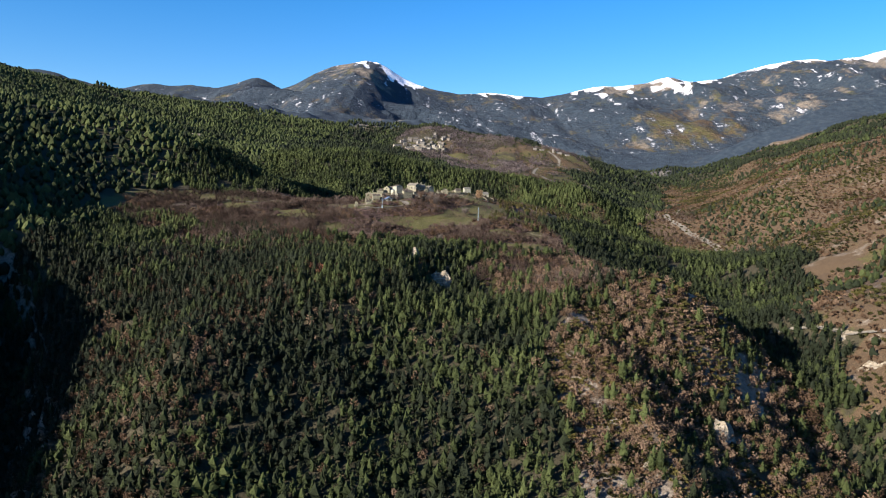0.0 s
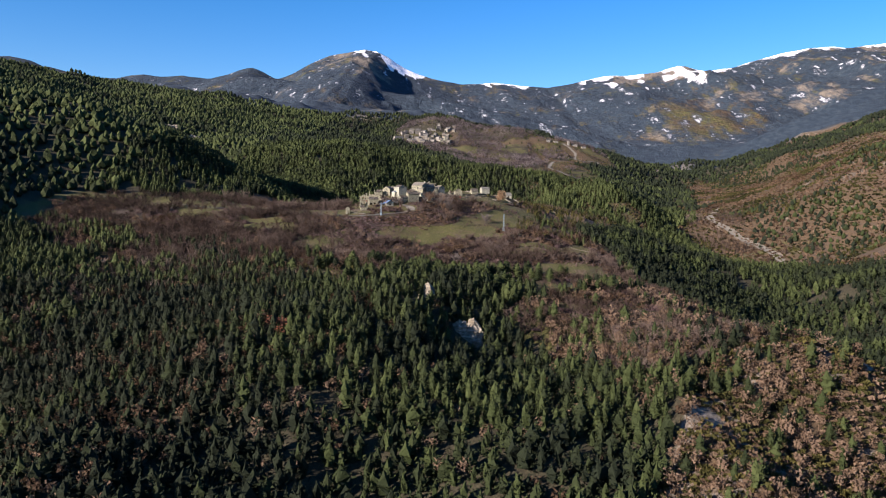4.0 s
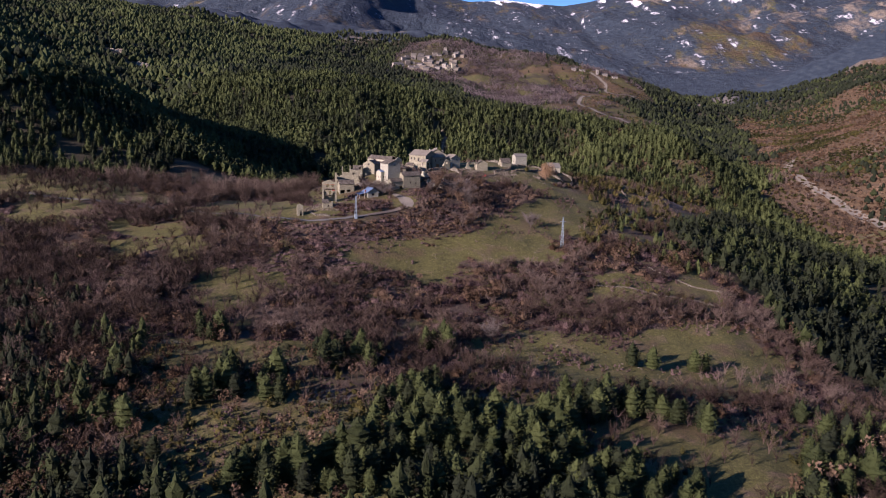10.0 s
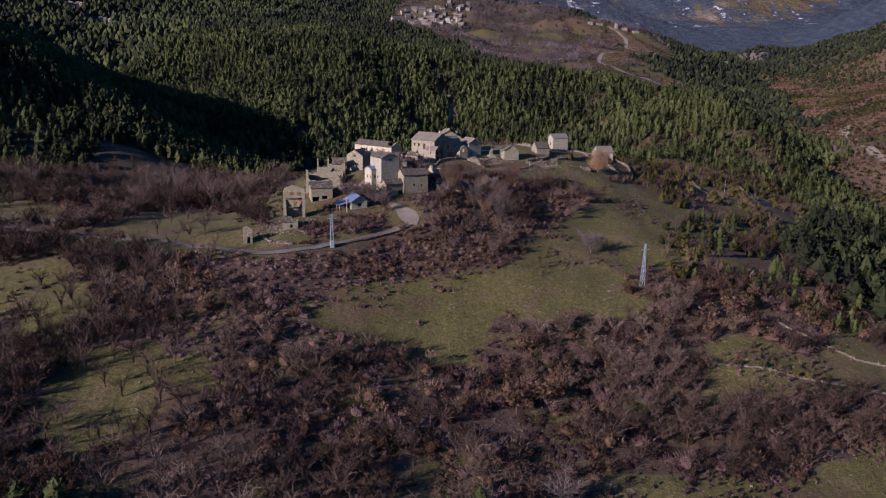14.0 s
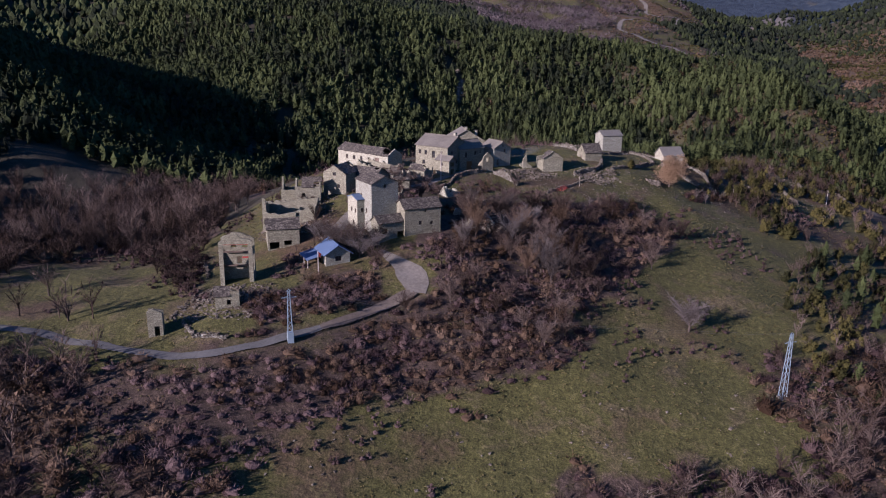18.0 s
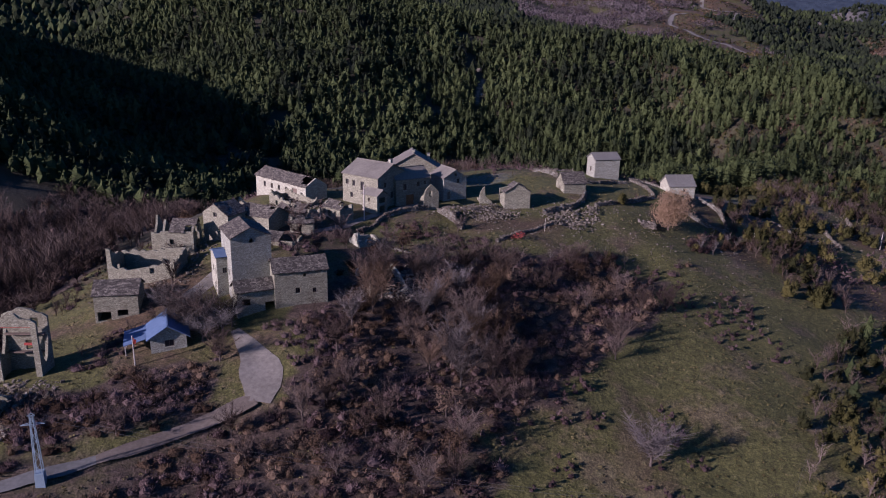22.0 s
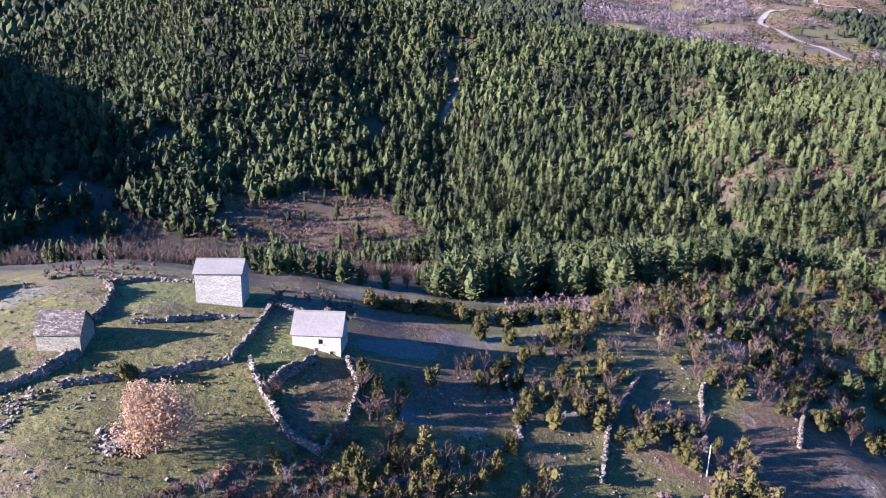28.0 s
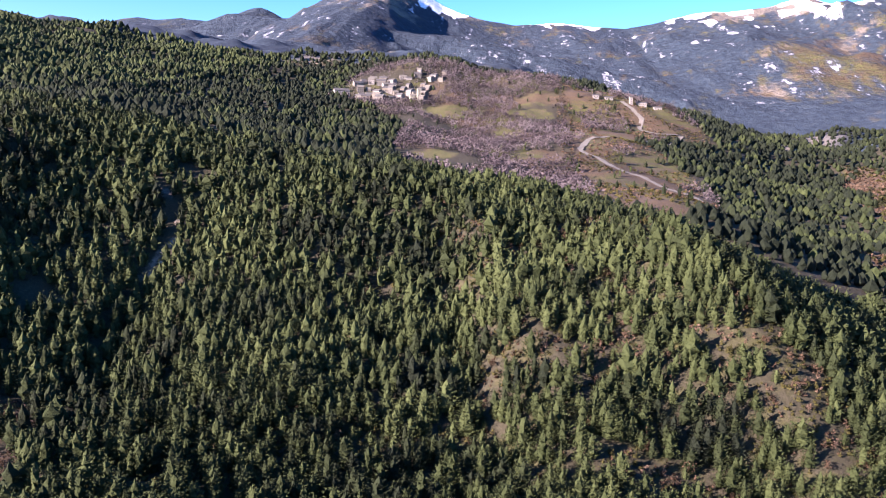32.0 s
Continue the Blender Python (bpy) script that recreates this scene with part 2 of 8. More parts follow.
# ---- the lie of the land: crest, slope and stream lines (x, y, z) ----
LAND = dict(
    spur=[(-95, 815, 189.3), (-66, 813, 188.2), (-36, 838, 194), (-46, 862, 200.4), (-35, 900, 205.2), (-34, 912, 206.6), (-24, 927, 207), (-11, 931, 207.4), (3, 926, 206.4), (-24, 948, 206.5), (20, 943, 207.5), (35, 968, 206.6), (59, 961, 202.2), (50, 957, 204.3), (99, 1004, 194)],
    village=[(-58, 845, 195.2), (-83, 836, 193.2), (-78, 860, 196.5), (-66, 885, 204.5), (-86, 885, 198), (-62, 924, 207), (-80, 935, 203), (-45, 950, 204.5), (8, 985, 206), (-8, 963, 208.6), (-30, 966, 206)],
    spur_west=[(-150, 850, 190), (-226, 882, 198), (-336, 876, 200), (-118, 741, 169), (-230, 745, 172), (-112, 870, 190), (-115, 925, 186)],
    spur_south=[(-36, 809, 180), (-48, 782, 172.5), (25, 838, 182), (40, 815, 176.5), (-1, 712, 157), (73, 705, 152), (45, 929, 200.5), (66, 938, 196), (73, 924, 192), (127, 782, 159)],
    spur_edge=[(75, 597, 149), (-12, 549, 150), (2, 528, 134), (-80, 560, 148), (-180, 600, 146), (140, 620, 138), (-100, 640, 158), (190, 1150, 158)],
    spur_east=[(121, 983, 187.5), (141, 997, 184.5), (162, 1045, 177), (106, 969, 189.5), (118, 1034, 191), (142, 1068, 187.5), (77, 1032, 190.5), (81, 967, 195), (92, 986, 194), (174, 1077, 184)],
    front_slope=[(-76, 480, 137), (15, 441, 124), (-117, 369, 108), (-37, 396, 94), (68, 400, 110), (109, 373, 98), (173, 486, 134), (68, 500, 134), (-40, 290, 62), (90, 290, 70), (0, 120, 10)],
    # last three knots: an unseen hill, added to throw shade on the slope
    west_gully_hill=[(-262, 645, 156), (-249, 520, 116), (-235, 400, 76), (-215, 280, 44), (-330, 700, 168), (-420, 640, 200), (-420, 420, 188), (-430, 300, 190), (-450, 150, 190)],
    east_gorge=[(212, 420, 58), (235, 560, 72), (300, 760, 96), (418, 1100, 122), (452, 1388, 164), (520, 1700, 190), (620, 2100, 225), (180, 200, 10)],
    east_bank=[(278, 580, 103), (330, 450, 120), (520, 900, 190), (520, 1323, 214), (700, 1500, 290), (800, 1100, 300), (700, 600, 230), (900, 2100, 330), (1300, 1500, 420)],
    west_spur=[(-330, 1110, 258), (-430, 1040, 290), (-350, 960, 236), (-420, 1150, 268), (-485, 1160, 288)],
    north_stream=[(-260, 1000, 186), (-166, 1032, 174), (-110, 1060, 168), (0, 1150, 156), (110, 1190, 150), (240, 1230, 148), (360, 1240, 146)],
    north_flank=[(-47, 1206, 171), (66, 1269, 182), (165, 1262, 170), (244, 1270, 176), (170, 1358, 199), (87, 1360, 206), (-27, 1355, 218), (224, 1372, 217), (290, 1301, 188), (-237, 1108, 201), (-300, 1304, 228)],
    north_crest=[(-480, 1575, 295), (-142, 1406, 262), (-190, 1470, 286), (15, 1454, 254), (121, 1442, 238), (180, 1448, 229), (250, 1415, 210), (312, 1398, 194), (360, 1375, 178), (-330, 1480, 285), (-640, 1350, 330)],
    back_hollow=[(-60, 1700, 268), (130, 1700, 244), (290, 1548, 228), (200, 1530, 228), (390, 1560, 188)],
    high_village=[(-80, 2240, 368), (-10, 2200, 350), (-75, 2150, 334), (-60, 2330, 406), (-130, 2150, 338), (254, 1900, 278), (235, 2060, 300), (288, 2190, 346), (420, 2150, 300), (-170, 2330, 392)],
    west_crest=[(-1000, 1650, 465), (-1000, 1950, 472), (-1000, 2500, 520), (-493, 2482, 462), (-265, 2690, 480), (-560, 1900, 380), (-750, 1000, 360), (-1300, 1200, 500), (-900, 500, 300)],
    far_vale=[(300, 2800, 400), (700, 2700, 300), (800, 3300, 360), (-800, 3300, 520), (1500, 2600, 520), (-2400, 2400, 700), (2400, 1500, 600), (-2000, 0, 300), (1500, -300, 300), (0, -1200, 120)],
)
# skyline crests: (x, z) along the range at about 4.5 km
WEST_PEAKS = [(-3200, 650), (-2365, 802), (-2159, 812), (-2021, 806), (-1849, 844), (-1763, 853), (-1678, 842), (-1540, 848), (-1370, 832), (-1265, 855), (-1163, 891), (-1111, 896), (-1059, 874), (-990, 838), (-886, 772), (-700, 600)]
SNOW_PEAK = [(-1250, 620), (-1124, 690), (-973, 815), (-872, 860), (-771, 919), (-671, 962), (-604, 975), (-469, 1003), (-402, 994), (-334, 959), (-231, 899), (-163, 874), (-95, 856), (7, 838), (74, 830), (210, 837), (277, 842), (480, 827), (582, 823), (717, 842), (884, 875), (1087, 888)]
EAST_PEAKS = [(600, 780), (720, 831), (888, 878), (939, 886), (1007, 881), (1193, 909), (1259, 934), (1326, 954), (1395, 938), (1463, 926), (1565, 942), (1632, 954), (1732, 989), (1899, 1040), (2067, 1071), (2201, 1088), (2269, 1080), (2404, 1099), (2505, 1115), (2631, 1152), (3100, 1240), (3600, 1220)]


def value_noise(x, y, cell, seed):
    """Smooth noise between -1 and 1 on a grid of that cell."""
    u, v = np.asarray(x, float) / cell, np.asarray(y, float) / cell
    i, j = np.floor(u).astype(np.int64), np.floor(v).astype(np.int64)
    a, b = u - i, v - j
    a, b = a * a * a * (a * (a * 6 - 15) + 10), b * b * b * (b * (b * 6 - 15) + 10)

    def corner(p, q):
        h = (p * 374761393 + q * 668265263 + seed * 974634777) & 0xFFFFFFFF
        h = ((h ^ (h >> 13)) * 1274126177) & 0xFFFFFFFF
        return ((h ^ (h >> 16)) & 0xFFFF) / 32767.5 - 1.0
    low = corner(i, j) * (1 - a) + corner(i + 1, j) * a
    high = corner(i, j + 1) * (1 - a) + corner(i + 1, j + 1) * a
    return low * (1 - b) + high * b


def fractal(x, y, cell, octaves, seed):
    return sum(value_noise(x, y, cell / 2 ** k, seed + k) / 2 ** k for k in range(octaves))


def smooth_step(a, b, v):
    u = np.clip((np.asarray(v, float) - a) / (b - a), 0, 1)
    return u * u * (3 - 2 * u)


KNOTS = np.array([p for line in LAND.values() for p in line], float)


def plate(d2):
    return 0.5 * d2 * np.log(d2 + 1e-9)


def fit_land():
    p = KNOTS[:, :2] / 1000
    n = len(p)
    d2 = ((p[:, None] - p[None]) ** 2).sum(-1)
    system = np.zeros((n + 3, n + 3))
    system[:n, :n] = plate(d2) + np.eye(n) * 2e-5
    system[:n, n], system[:n, n + 1:] = 1, p
    system[n, :n], system[n + 1:, :n] = 1, p.T
    return np.linalg.solve(system, np.concatenate([KNOTS[:, 2], np.zeros(3)]))


WEIGHTS = fit_land()


def base_land(x, y):
    shape = np.shape(x)
    x, y = np.ravel(x) / 1000, np.ravel(y) / 1000
    z = WEIGHTS[-3] + WEIGHTS[-2] * x + WEIGHTS[-1] * y
    for (px, py), w in zip(KNOTS[:, :2] / 1000, WEIGHTS[:-3]):
        z = z + w * plate((x - px) ** 2 + (y - py) ** 2)
    return z.reshape(shape)


def ridge(x, y, crest, y0, bow, fall, seed, rugged):
    """A mountain crest along x at y0, with spurs running down from it."""
    xs, zs = [p[0] for p in crest], [p[1] for p in crest]
    line = y0 + bow * np.sin(np.asarray(x, float) / 700) + 25 * value_noise(x, 0 * x, 420, seed)
    away = np.abs(y - line)
    top = np.interp(x, xs, zs, left=zs[0] - 260, right=zs[-1])
    spurs = 1 - np.abs(value_noise(x + 0.35 * (y - line), y * 0.25, 330, seed + 1)) * 2
    gullies = 1 - np.abs(value_noise(x + 0.2 * y, y * 0.4, 120, seed + 2)) * 2
    rough = smooth_step(40, 420, away)
    return top - away * fall * (1 - 0.12 * smooth_step(0, 900, away)) + rugged * rough * (60 * spurs + 30 * gullies + 14 * fractal(x, y, 70, 3, seed + 9)) + 1.5 * (1 - rough) * fractal(x, y, 90, 3, seed + 3)


def near_line(x, y, line):
    best = np.full(np.shape(x), 1e9)
    for (ax, ay), (bx, by) in zip(line[:-1], line[1:]):
        dx, dy = bx - ax, by - ay
        u = np.clip(((x - ax) * dx + (y - ay) * dy) / (dx * dx + dy * dy), 0, 1)
        best = np.minimum(best, np.hypot(x - ax - u * dx, y - ay - u * dy))
    return best


# wooded foothills whose crests fall from both sides to the valley's head (x, y, z)
LEFT_FOOT = [(-900, 3620, 720), (-486, 3500, 668), (-98, 3450, 622), (151, 3350, 566), (499, 3200, 480), (701, 3050, 412), (787, 2950, 376)]
RIGHT_FOOT = [(2300, 3020, 870), (1900, 2960, 755), (1654, 2900, 660), (1357, 2800, 550), (1194, 2750, 480), (1015, 2700, 400), (900, 2670, 348)]


def foothill(x, y, crest, fall, seed):
    best, top = np.full(np.shape(x), 1e9), np.zeros(np.shape(x))
    for (ax, ay, az), (bx, by, bz) in zip(crest[:-1], crest[1:]):
        dx, dy = bx - ax, by - ay
        u = np.clip(((x - ax) * dx + (y - ay) * dy) / (dx * dx + dy * dy), 0, 1)
        d = np.hypot(x - ax - u * dx, y - ay - u * dy)
        top = np.where(d < best, az + u * (bz - az), top)
        best = np.minimum(best, d)
    ribs = 1 - 2 * np.abs(value_noise(x + 0.3 * y, y * 0.3, 170, seed))
    return top - best * fall + smooth_step(20, 160, best) * (26 * ribs + 10 * fractal(x, y, 60, 3, seed + 1)) + 5 * fractal(x, y, 120, 3, seed + 5)


WEST_GULLY = [(-22, 1325), (-12, 1298), (-4, 1240), (24, 1170)]
EAST_GULLY = [(108, 1410), (126, 1340), (140, 1285), (150, 1245), (170, 1205)]


def height(x, y):
    x, y = np.asarray(x, float), np.asarray(y, float)
    z = base_land(x, y)
    far = smooth_step(1500, 2700, np.hypot(x, y - 400))
    z = z * (1 - far) + np.clip(z, 150, 620) * far
    wild = 1 - smooth_step(0, 1, 1.6 - np.hypot((x + 10) / 210, (y - 830) / 260))
    z = z + wild * (5 + 16 * far) * fractal(x, y, 95, 3, 11) + 0.7 * fractal(x, y, 16, 3, 31)
    # spurs and gullies on the wooded flank behind the village
    flank = smooth_step(1190, 1300, y) * smooth_step(1450, 1370, y) * smooth_step(-800, -420, x) * smooth_step(520, 380, x)
    z = z + flank * 14 * (1 - 2 * np.abs(value_noise(x + 0.3 * y, y * 0.3, 120, 12)))
    # two wooded gullies that run down the flank
    z = z - flank * (7 * np.exp(-(near_line(x, y, WEST_GULLY) / 12) ** 2) + 7 * np.exp(-(near_line(x, y, EAST_GULLY) / 12) ** 2))
    # the narrow ravine west of the front slope
    bed = np.interp(y, [240, 320, 380, 430, 490, 560, 640], [-186, -205, -225, -246, -276, -330, -410])
    z = z - 32 * np.exp(-((x - bed + 8) / 24) ** 2) * smooth_step(230, 300, y) * smooth_step(650, 560, y)
    # the steep-sided spur west of the village
    rib = x - np.interp(y, [940, 1000, 1060, 1120, 1200], [-232, -236, -250, -282, -330])
    z = z + 29 * np.exp(-(rib / np.where(rib > 0, 70, 160)) ** 2) * smooth_step(920, 990, y) * smooth_step(1135, 1035, y)
    # spurs of the front slope
    front = smooth_step(600, 500, y) * smooth_step(-300, -200, x) * smooth_step(240, 180, x)
    z = z + front * 9 * (1 - 2 * np.abs(value_noise(x + 0.25 * y, y * 0.22, 75, 9)))
    big = [ridge(x, y, WEST_PEAKS, 4560, 40, 0.42, 41, 0.6), ridge(x, y, SNOW_PEAK, 4480, 60, 0.36, 47, 0.3), ridge(x, y, EAST_PEAKS, 4500, -40, 0.40, 53, 0.8)]
    for m in big:
        z = np.where(y > 2500, np.maximum(z, m) + 14 * np.exp(-np.abs(z - m) / 30) * smooth_step(2500, 2900, y), z)
    for crest, seed in ((LEFT_FOOT, 61), (RIGHT_FOOT, 67)):
        z = np.where(y > 2350, np.maximum(z, foothill(x, y, crest, 0.46, seed)), z)
    return z


# ---- what grows where, in plan ----
def inside(x, y, ring):
    x, y = np.asarray(x, float), np.asarray(y, float)
    hit = np.zeros(np.shape(x), bool)
    for (ax, ay), (bx, by) in zip(ring, ring[1:] + ring[:1]):
        if ay != by:
            hit ^= ((ay > y) != (by > y)) & (x < (bx - ax) * (y - ay) / (by - ay) + ax)
    return hit


OPEN_SPUR = [(-190, 610), (-135, 600), (-74, 592), (-37, 590), (0, 588), (25, 590), (60, 596), (110, 625), (135, 690), (125, 780), (108, 850), (112, 930), (150, 1000), (130, 1060), (80, 1030), (30, 1000), (-40, 968), (-85, 945), (-120, 905), (-160, 895), (-215, 880), (-340, 880), (-360, 800), (-320, 730), (-240, 690)]
THICKET = [(70, 470), (150, 500), (180, 640), (140, 700), (90, 620), (55, 600), (20, 560)]
CRAGS = [(62, 280), (230, 300), (240, 470), (150, 520), (90, 470), (55, 400)]
CLEARING = [(-100, 1172), (-69, 1130), (-24, 1110), (-4, 1132), (12, 1162), (-6, 1196), (-24, 1222), (-53, 1220), (-80, 1200)]
HOLLOW = [(-150, 2250), (-120, 2130), (-50, 2060), (5, 1950), (20, 1760), (60, 1590), (140, 1510), (262, 1500), (330, 1560), (345, 1800), (300, 1960), (430, 2080), (400, 2260), (80, 2380), (-110, 2400)]
EAST_HEATH = [(262, 440), (300, 620), (410, 820), (400, 1000), (376, 1110), (362, 1210), (366, 1310), (400, 1420), (450, 1570), (545, 1890), (660, 2160), (840, 2110), (1000, 1980), (1250, 1780), (1900, 1500), (1900, 200), (900, 100)]
THICKETS = [
    [(-90, 743), (-65, 761), (-43, 764), (-13, 762), (8, 743), (8, 718), (-19, 700), (-63, 695), (-88, 714)],
    [(-19, 791), (6, 797), (35, 782), (60, 788), (73, 753), (100, 756), (93, 741), (34, 730), (8, 754), (-10, 777)],
    [(-101, 789), (-73, 805), (-61, 790), (-74, 757), (-104, 763), (-125, 763)],
    [(-182, 804), (-147, 810), (-112, 786), (-131, 771), (-153, 777), (-156, 757)],
    [(-99, 800), (-70, 806), (-34, 829), (-3, 828), (-8, 819), (-60, 799), (-81, 789)],
    [(-33, 862), (-6, 888), (14, 902), (40, 900), (36, 885), (10, 850), (-12, 833), (-30, 836)],
    [(48, 823), (72, 850), (100, 880), (125, 860), (110, 800), (65, 778), (52, 795)],
    [(-144, 736), (-123, 733), (-92, 727), (-78, 692), (-117, 688)],
    [(-207, 869), (-190, 915), (-160, 1000), (-104, 912), (-100, 880), (-118, 866), (-153, 832)],
    [(-134, 1023), (-131, 1040), (-171, 1077), (-185, 1017), (-150, 960), (-100, 950)],
    [(-206, 812), (-143, 782), (-118, 745), (-122, 705), (-160, 698), (-150, 740), (-178, 775)],
    [(-292, 852), (-345, 850), (-350, 812), (-262, 766), (-222, 812)],
    [(-245, 628), (-200, 662), (-150, 664), (-110, 648), (-96, 606), (-150, 575), (-230, 560)],
    [(-150, 690), (-176, 716), (-196, 706), (-206, 672), (-160, 668)],
    [(-50, 868), (-38, 874), (-26, 884), (-30, 896), (-44, 907), (-57, 902), (-52, 886)],
    [(-40, 836), (-14, 838), (-6, 862), (-12, 886), (-30, 886), (-36, 864), (-32, 850)],
    [(-84, 804), (-50, 804), (-20, 814), (0, 832), (-12, 838), (-34, 833), (-50, 821), (-66, 810)],
    [(-30, 842), (0, 842), (16, 870), (30, 892), (12, 898), (-8, 888), (-24, 884)],
    [(-200, 752), (-150, 735), (-118, 738), (-96, 768), (-110, 800), (-150, 818), (-205, 800)],
    [(-130, 700), (-96, 694), (-84, 740), (-120, 752), (-146, 735)],
    [(-62, 826), (-52, 831), (-46, 838), (-50, 842), (-66, 836), (-72, 824)],
]
MEADOWS = [
    [(-160, 812), (-150, 826), (-146, 850), (-135, 866), (-124, 867), (-106, 842), (-96, 833), (-88, 829), (-76, 825), (-73, 815), (-80, 809), (-92, 809), (-110, 804), (-126, 808)],
    [(-100, 880), (-104, 896), (-96, 900), (-84, 866), (-83, 850), (-89, 860)],
    [(-172, 763), (-180, 777), (-160, 783), (-136, 788), (-130, 769), (-135, 760), (-154, 768), (-157, 757)],
    [(-127, 734), (-122, 754), (-109, 758), (-92, 760), (-86, 746), (-93, 735), (-94, 728), (-104, 714), (-118, 721)],
    [(-64, 769), (-64, 783), (-58, 794), (-42, 803), (-24, 806), (-6, 818), (6, 836), (24, 866), (36, 883), (55, 904), (60, 881), (47, 843), (34, 813), (35, 795), (7, 792), (-9, 793), (-18, 776), (-12, 763), (-27, 765), (-43, 769)],
    [(40, 758), (48, 781), (70, 789), (81, 779), (108, 808), (111, 772), (94, 760), (68, 759), (51, 753)],
    [(-16, 688), (-8, 714), (8, 723), (24, 727), (35, 719), (65, 736), (107, 741), (112, 720), (95, 680), (40, 668)],
    [(-123, 680), (-123, 694), (-103, 691), (-74, 692), (-56, 693), (-49, 683), (-60, 664), (-120, 660)],
    [(-191, 795), (-180, 799), (-157, 800), (-141, 796), (-146, 789), (-172, 784)],
    [(-260, 800), (-230, 822), (-205, 826), (-190, 806), (-215, 790)],
]
BRUSH_BANKS = [
    [(-74, 816), (-60, 824), (-52, 831), (-47, 839), (-56, 843), (-66, 837), (-78, 824)],
    [(-105, 795), (-80, 801), (-60, 812), (-48, 824), (-40, 832), (-30, 838), (-6, 842), (0, 832), (-12, 818), (-40, 806), (-70, 796)],
    [(-36, 836), (-34, 850), (-44, 856), (-36, 868), (-30, 884), (-8, 890), (14, 900), (36, 896), (34, 884), (12, 852), (0, 840)],
]
PASTURE = [(-30, 893), (40, 903), (46, 940), (10, 962), (-34, 948)]
WEST_PINES = [(-335, 790), (-250, 748), (-205, 662), (-225, 600), (-300, 590), (-370, 700)]
EAST_SCRUB = [(52, 842), (65, 876), (90, 905), (145, 914), (152, 880), (115, 800), (90, 802), (66, 808), (50, 822)]
GORSE = [(62, 945), (86, 990), (112, 1062), (165, 1105), (212, 1078), (190, 1000), (150, 935), (115, 880), (80, 845), (62, 860), (78, 900)]
FAR_FIELDS = [(36, 2085, 40, 34), (68, 1745, 26, 22), (175, 2085, 26, 30), (-150, 2010, 30, 24), (130, 1950, 22, 26), (-260, 2150, 34, 26)]
CREST_X, CREST_Y = (-480, -330, -142, 15, 121, 250, 360), (1575, 1480, 1406, 1454, 1442, 1415, 1375)
SCAR = [(-50, 1395), (-31, 1375), (-22, 1345), (-24, 1322)]
OUTCROPS = [(-2, 535, 27, 12, 5, -14), (-23, 546, 11, 12, 4, -25), (20, 530, 9, 5, 3, 10), (80, 360, 16, 5, 10, 15), (87, 334, 14, 5, 9, 10), (140, 366, 13, 11, 5, -50), (95, 308, 15, 9, 6, 0), (112, 392, 9, 4, 6, 20), (285, 478, 24, 9, 6, -45), (300, 530, 26, 6, 5, -40), (-281, 644, 14, 8, 6, 10), (-30, 1368, 6, 3, 5, -60), (-25, 1338, 5, 3, 5, -50), (-500, 1610, 46, 9, 14, 10), (-545, 1640, 40, 8, 12, 15)]
LAWNS = [[(41, 972), (50, 967), (55, 958), (53, 950), (46, 951), (43, 960)], [(12, 961), (10, 967), (15, 972), (26, 974), (28, 966), (18, 957)]]
# frosted patches (x, y, half-axes, turn) set where shadows lie
SHADE_FROST = [(-9, 950, 13, 6, 38), (52, 999, 13, 3.5, -5), (66, 974, 9, 3.5, 40), (77, 989, 9, 3.5, 38), (86, 1010, 7, 4, 30), (84, 959, 3, 1.6, 40), (73, 956, 4, 2, 40), (98, 974, 3, 1.6, 40), (-83, 648, 6, 4, 0), (-53, 646, 7, 5, 20), (-48, 626, 5, 4, 0), (-36, 641, 5, 3, 0), (-117, 687, 6, 3, 0)]
RIVER = [(385, 1000), (417, 1084), (425, 1140), (423, 1195), (412, 1238), (398, 1297), (402, 1345), (422, 1400), (452, 1483), (500, 1560)]
MAIN_ROAD = [(-330, 866), (-240, 838), (-190, 828), (-150, 820), (-118, 815), (-100, 808.5), (-91, 806.6), (-81, 807), (-72, 811), (-60.5, 818.4), (-55.2, 822), (-51.4, 825.8), (-48.1, 828.6), (-44.7, 831.3), (-41.3, 834.2)]
YARD_ROAD = [(-40.6, 833.6), (-40.4, 836.7), (-41.6, 840.1), (-43.8, 843.5), (-47, 847.7), (-50.6, 851.5)]
VILLAGE_PATH = [(-47, 889), (-41, 898), (-36.5, 905), (-32, 911), (-26, 920), (-21.5, 927)]
HOUSES_AT = [(-83, 834, 9), (-94, 815, 5), (-78, 873, 9), (-77, 858, 7), (-78, 890, 8), (-74, 884, 6), (-24, 872, 7), (-32, 890, 4), (-60, 846, 7), (-52, 866, 10), (-40, 864, 8), (-64, 890, 10), (-58, 900, 9), (-62, 925, 16), (-38, 922, 12), (-26, 928, 12), (-13, 933, 8), (3, 930, 7), (-18, 921, 6), (20, 943, 6), (32, 971, 7), (55, 964, 7), (-26, 906, 4)]


def meadow_at(x, y):
    hit = np.zeros(np.shape(x), bool)
    wob_x, wob_y = x + 4 * fractal(x, y, 14, 2, 181), y + 4 * fractal(x, y, 14, 2, 185)
    for ring in MEADOWS:
        hit |= inside(wob_x, wob_y, ring)
    return hit


def brushland(x, y):
    """The overgrown fields round and below the hamlet, between the meadows."""
    grown = inside(x, y, OPEN_SPUR) & (y < 832) & (y > 655) & (x > -300)
    for ring in THICKETS:
        grown |= inside(x + 3 * fractal(x, y, 11, 3, 15), y + 3 * fractal(x, y, 11, 3, 16), ring)
    return grown & ~meadow_at(x, y)


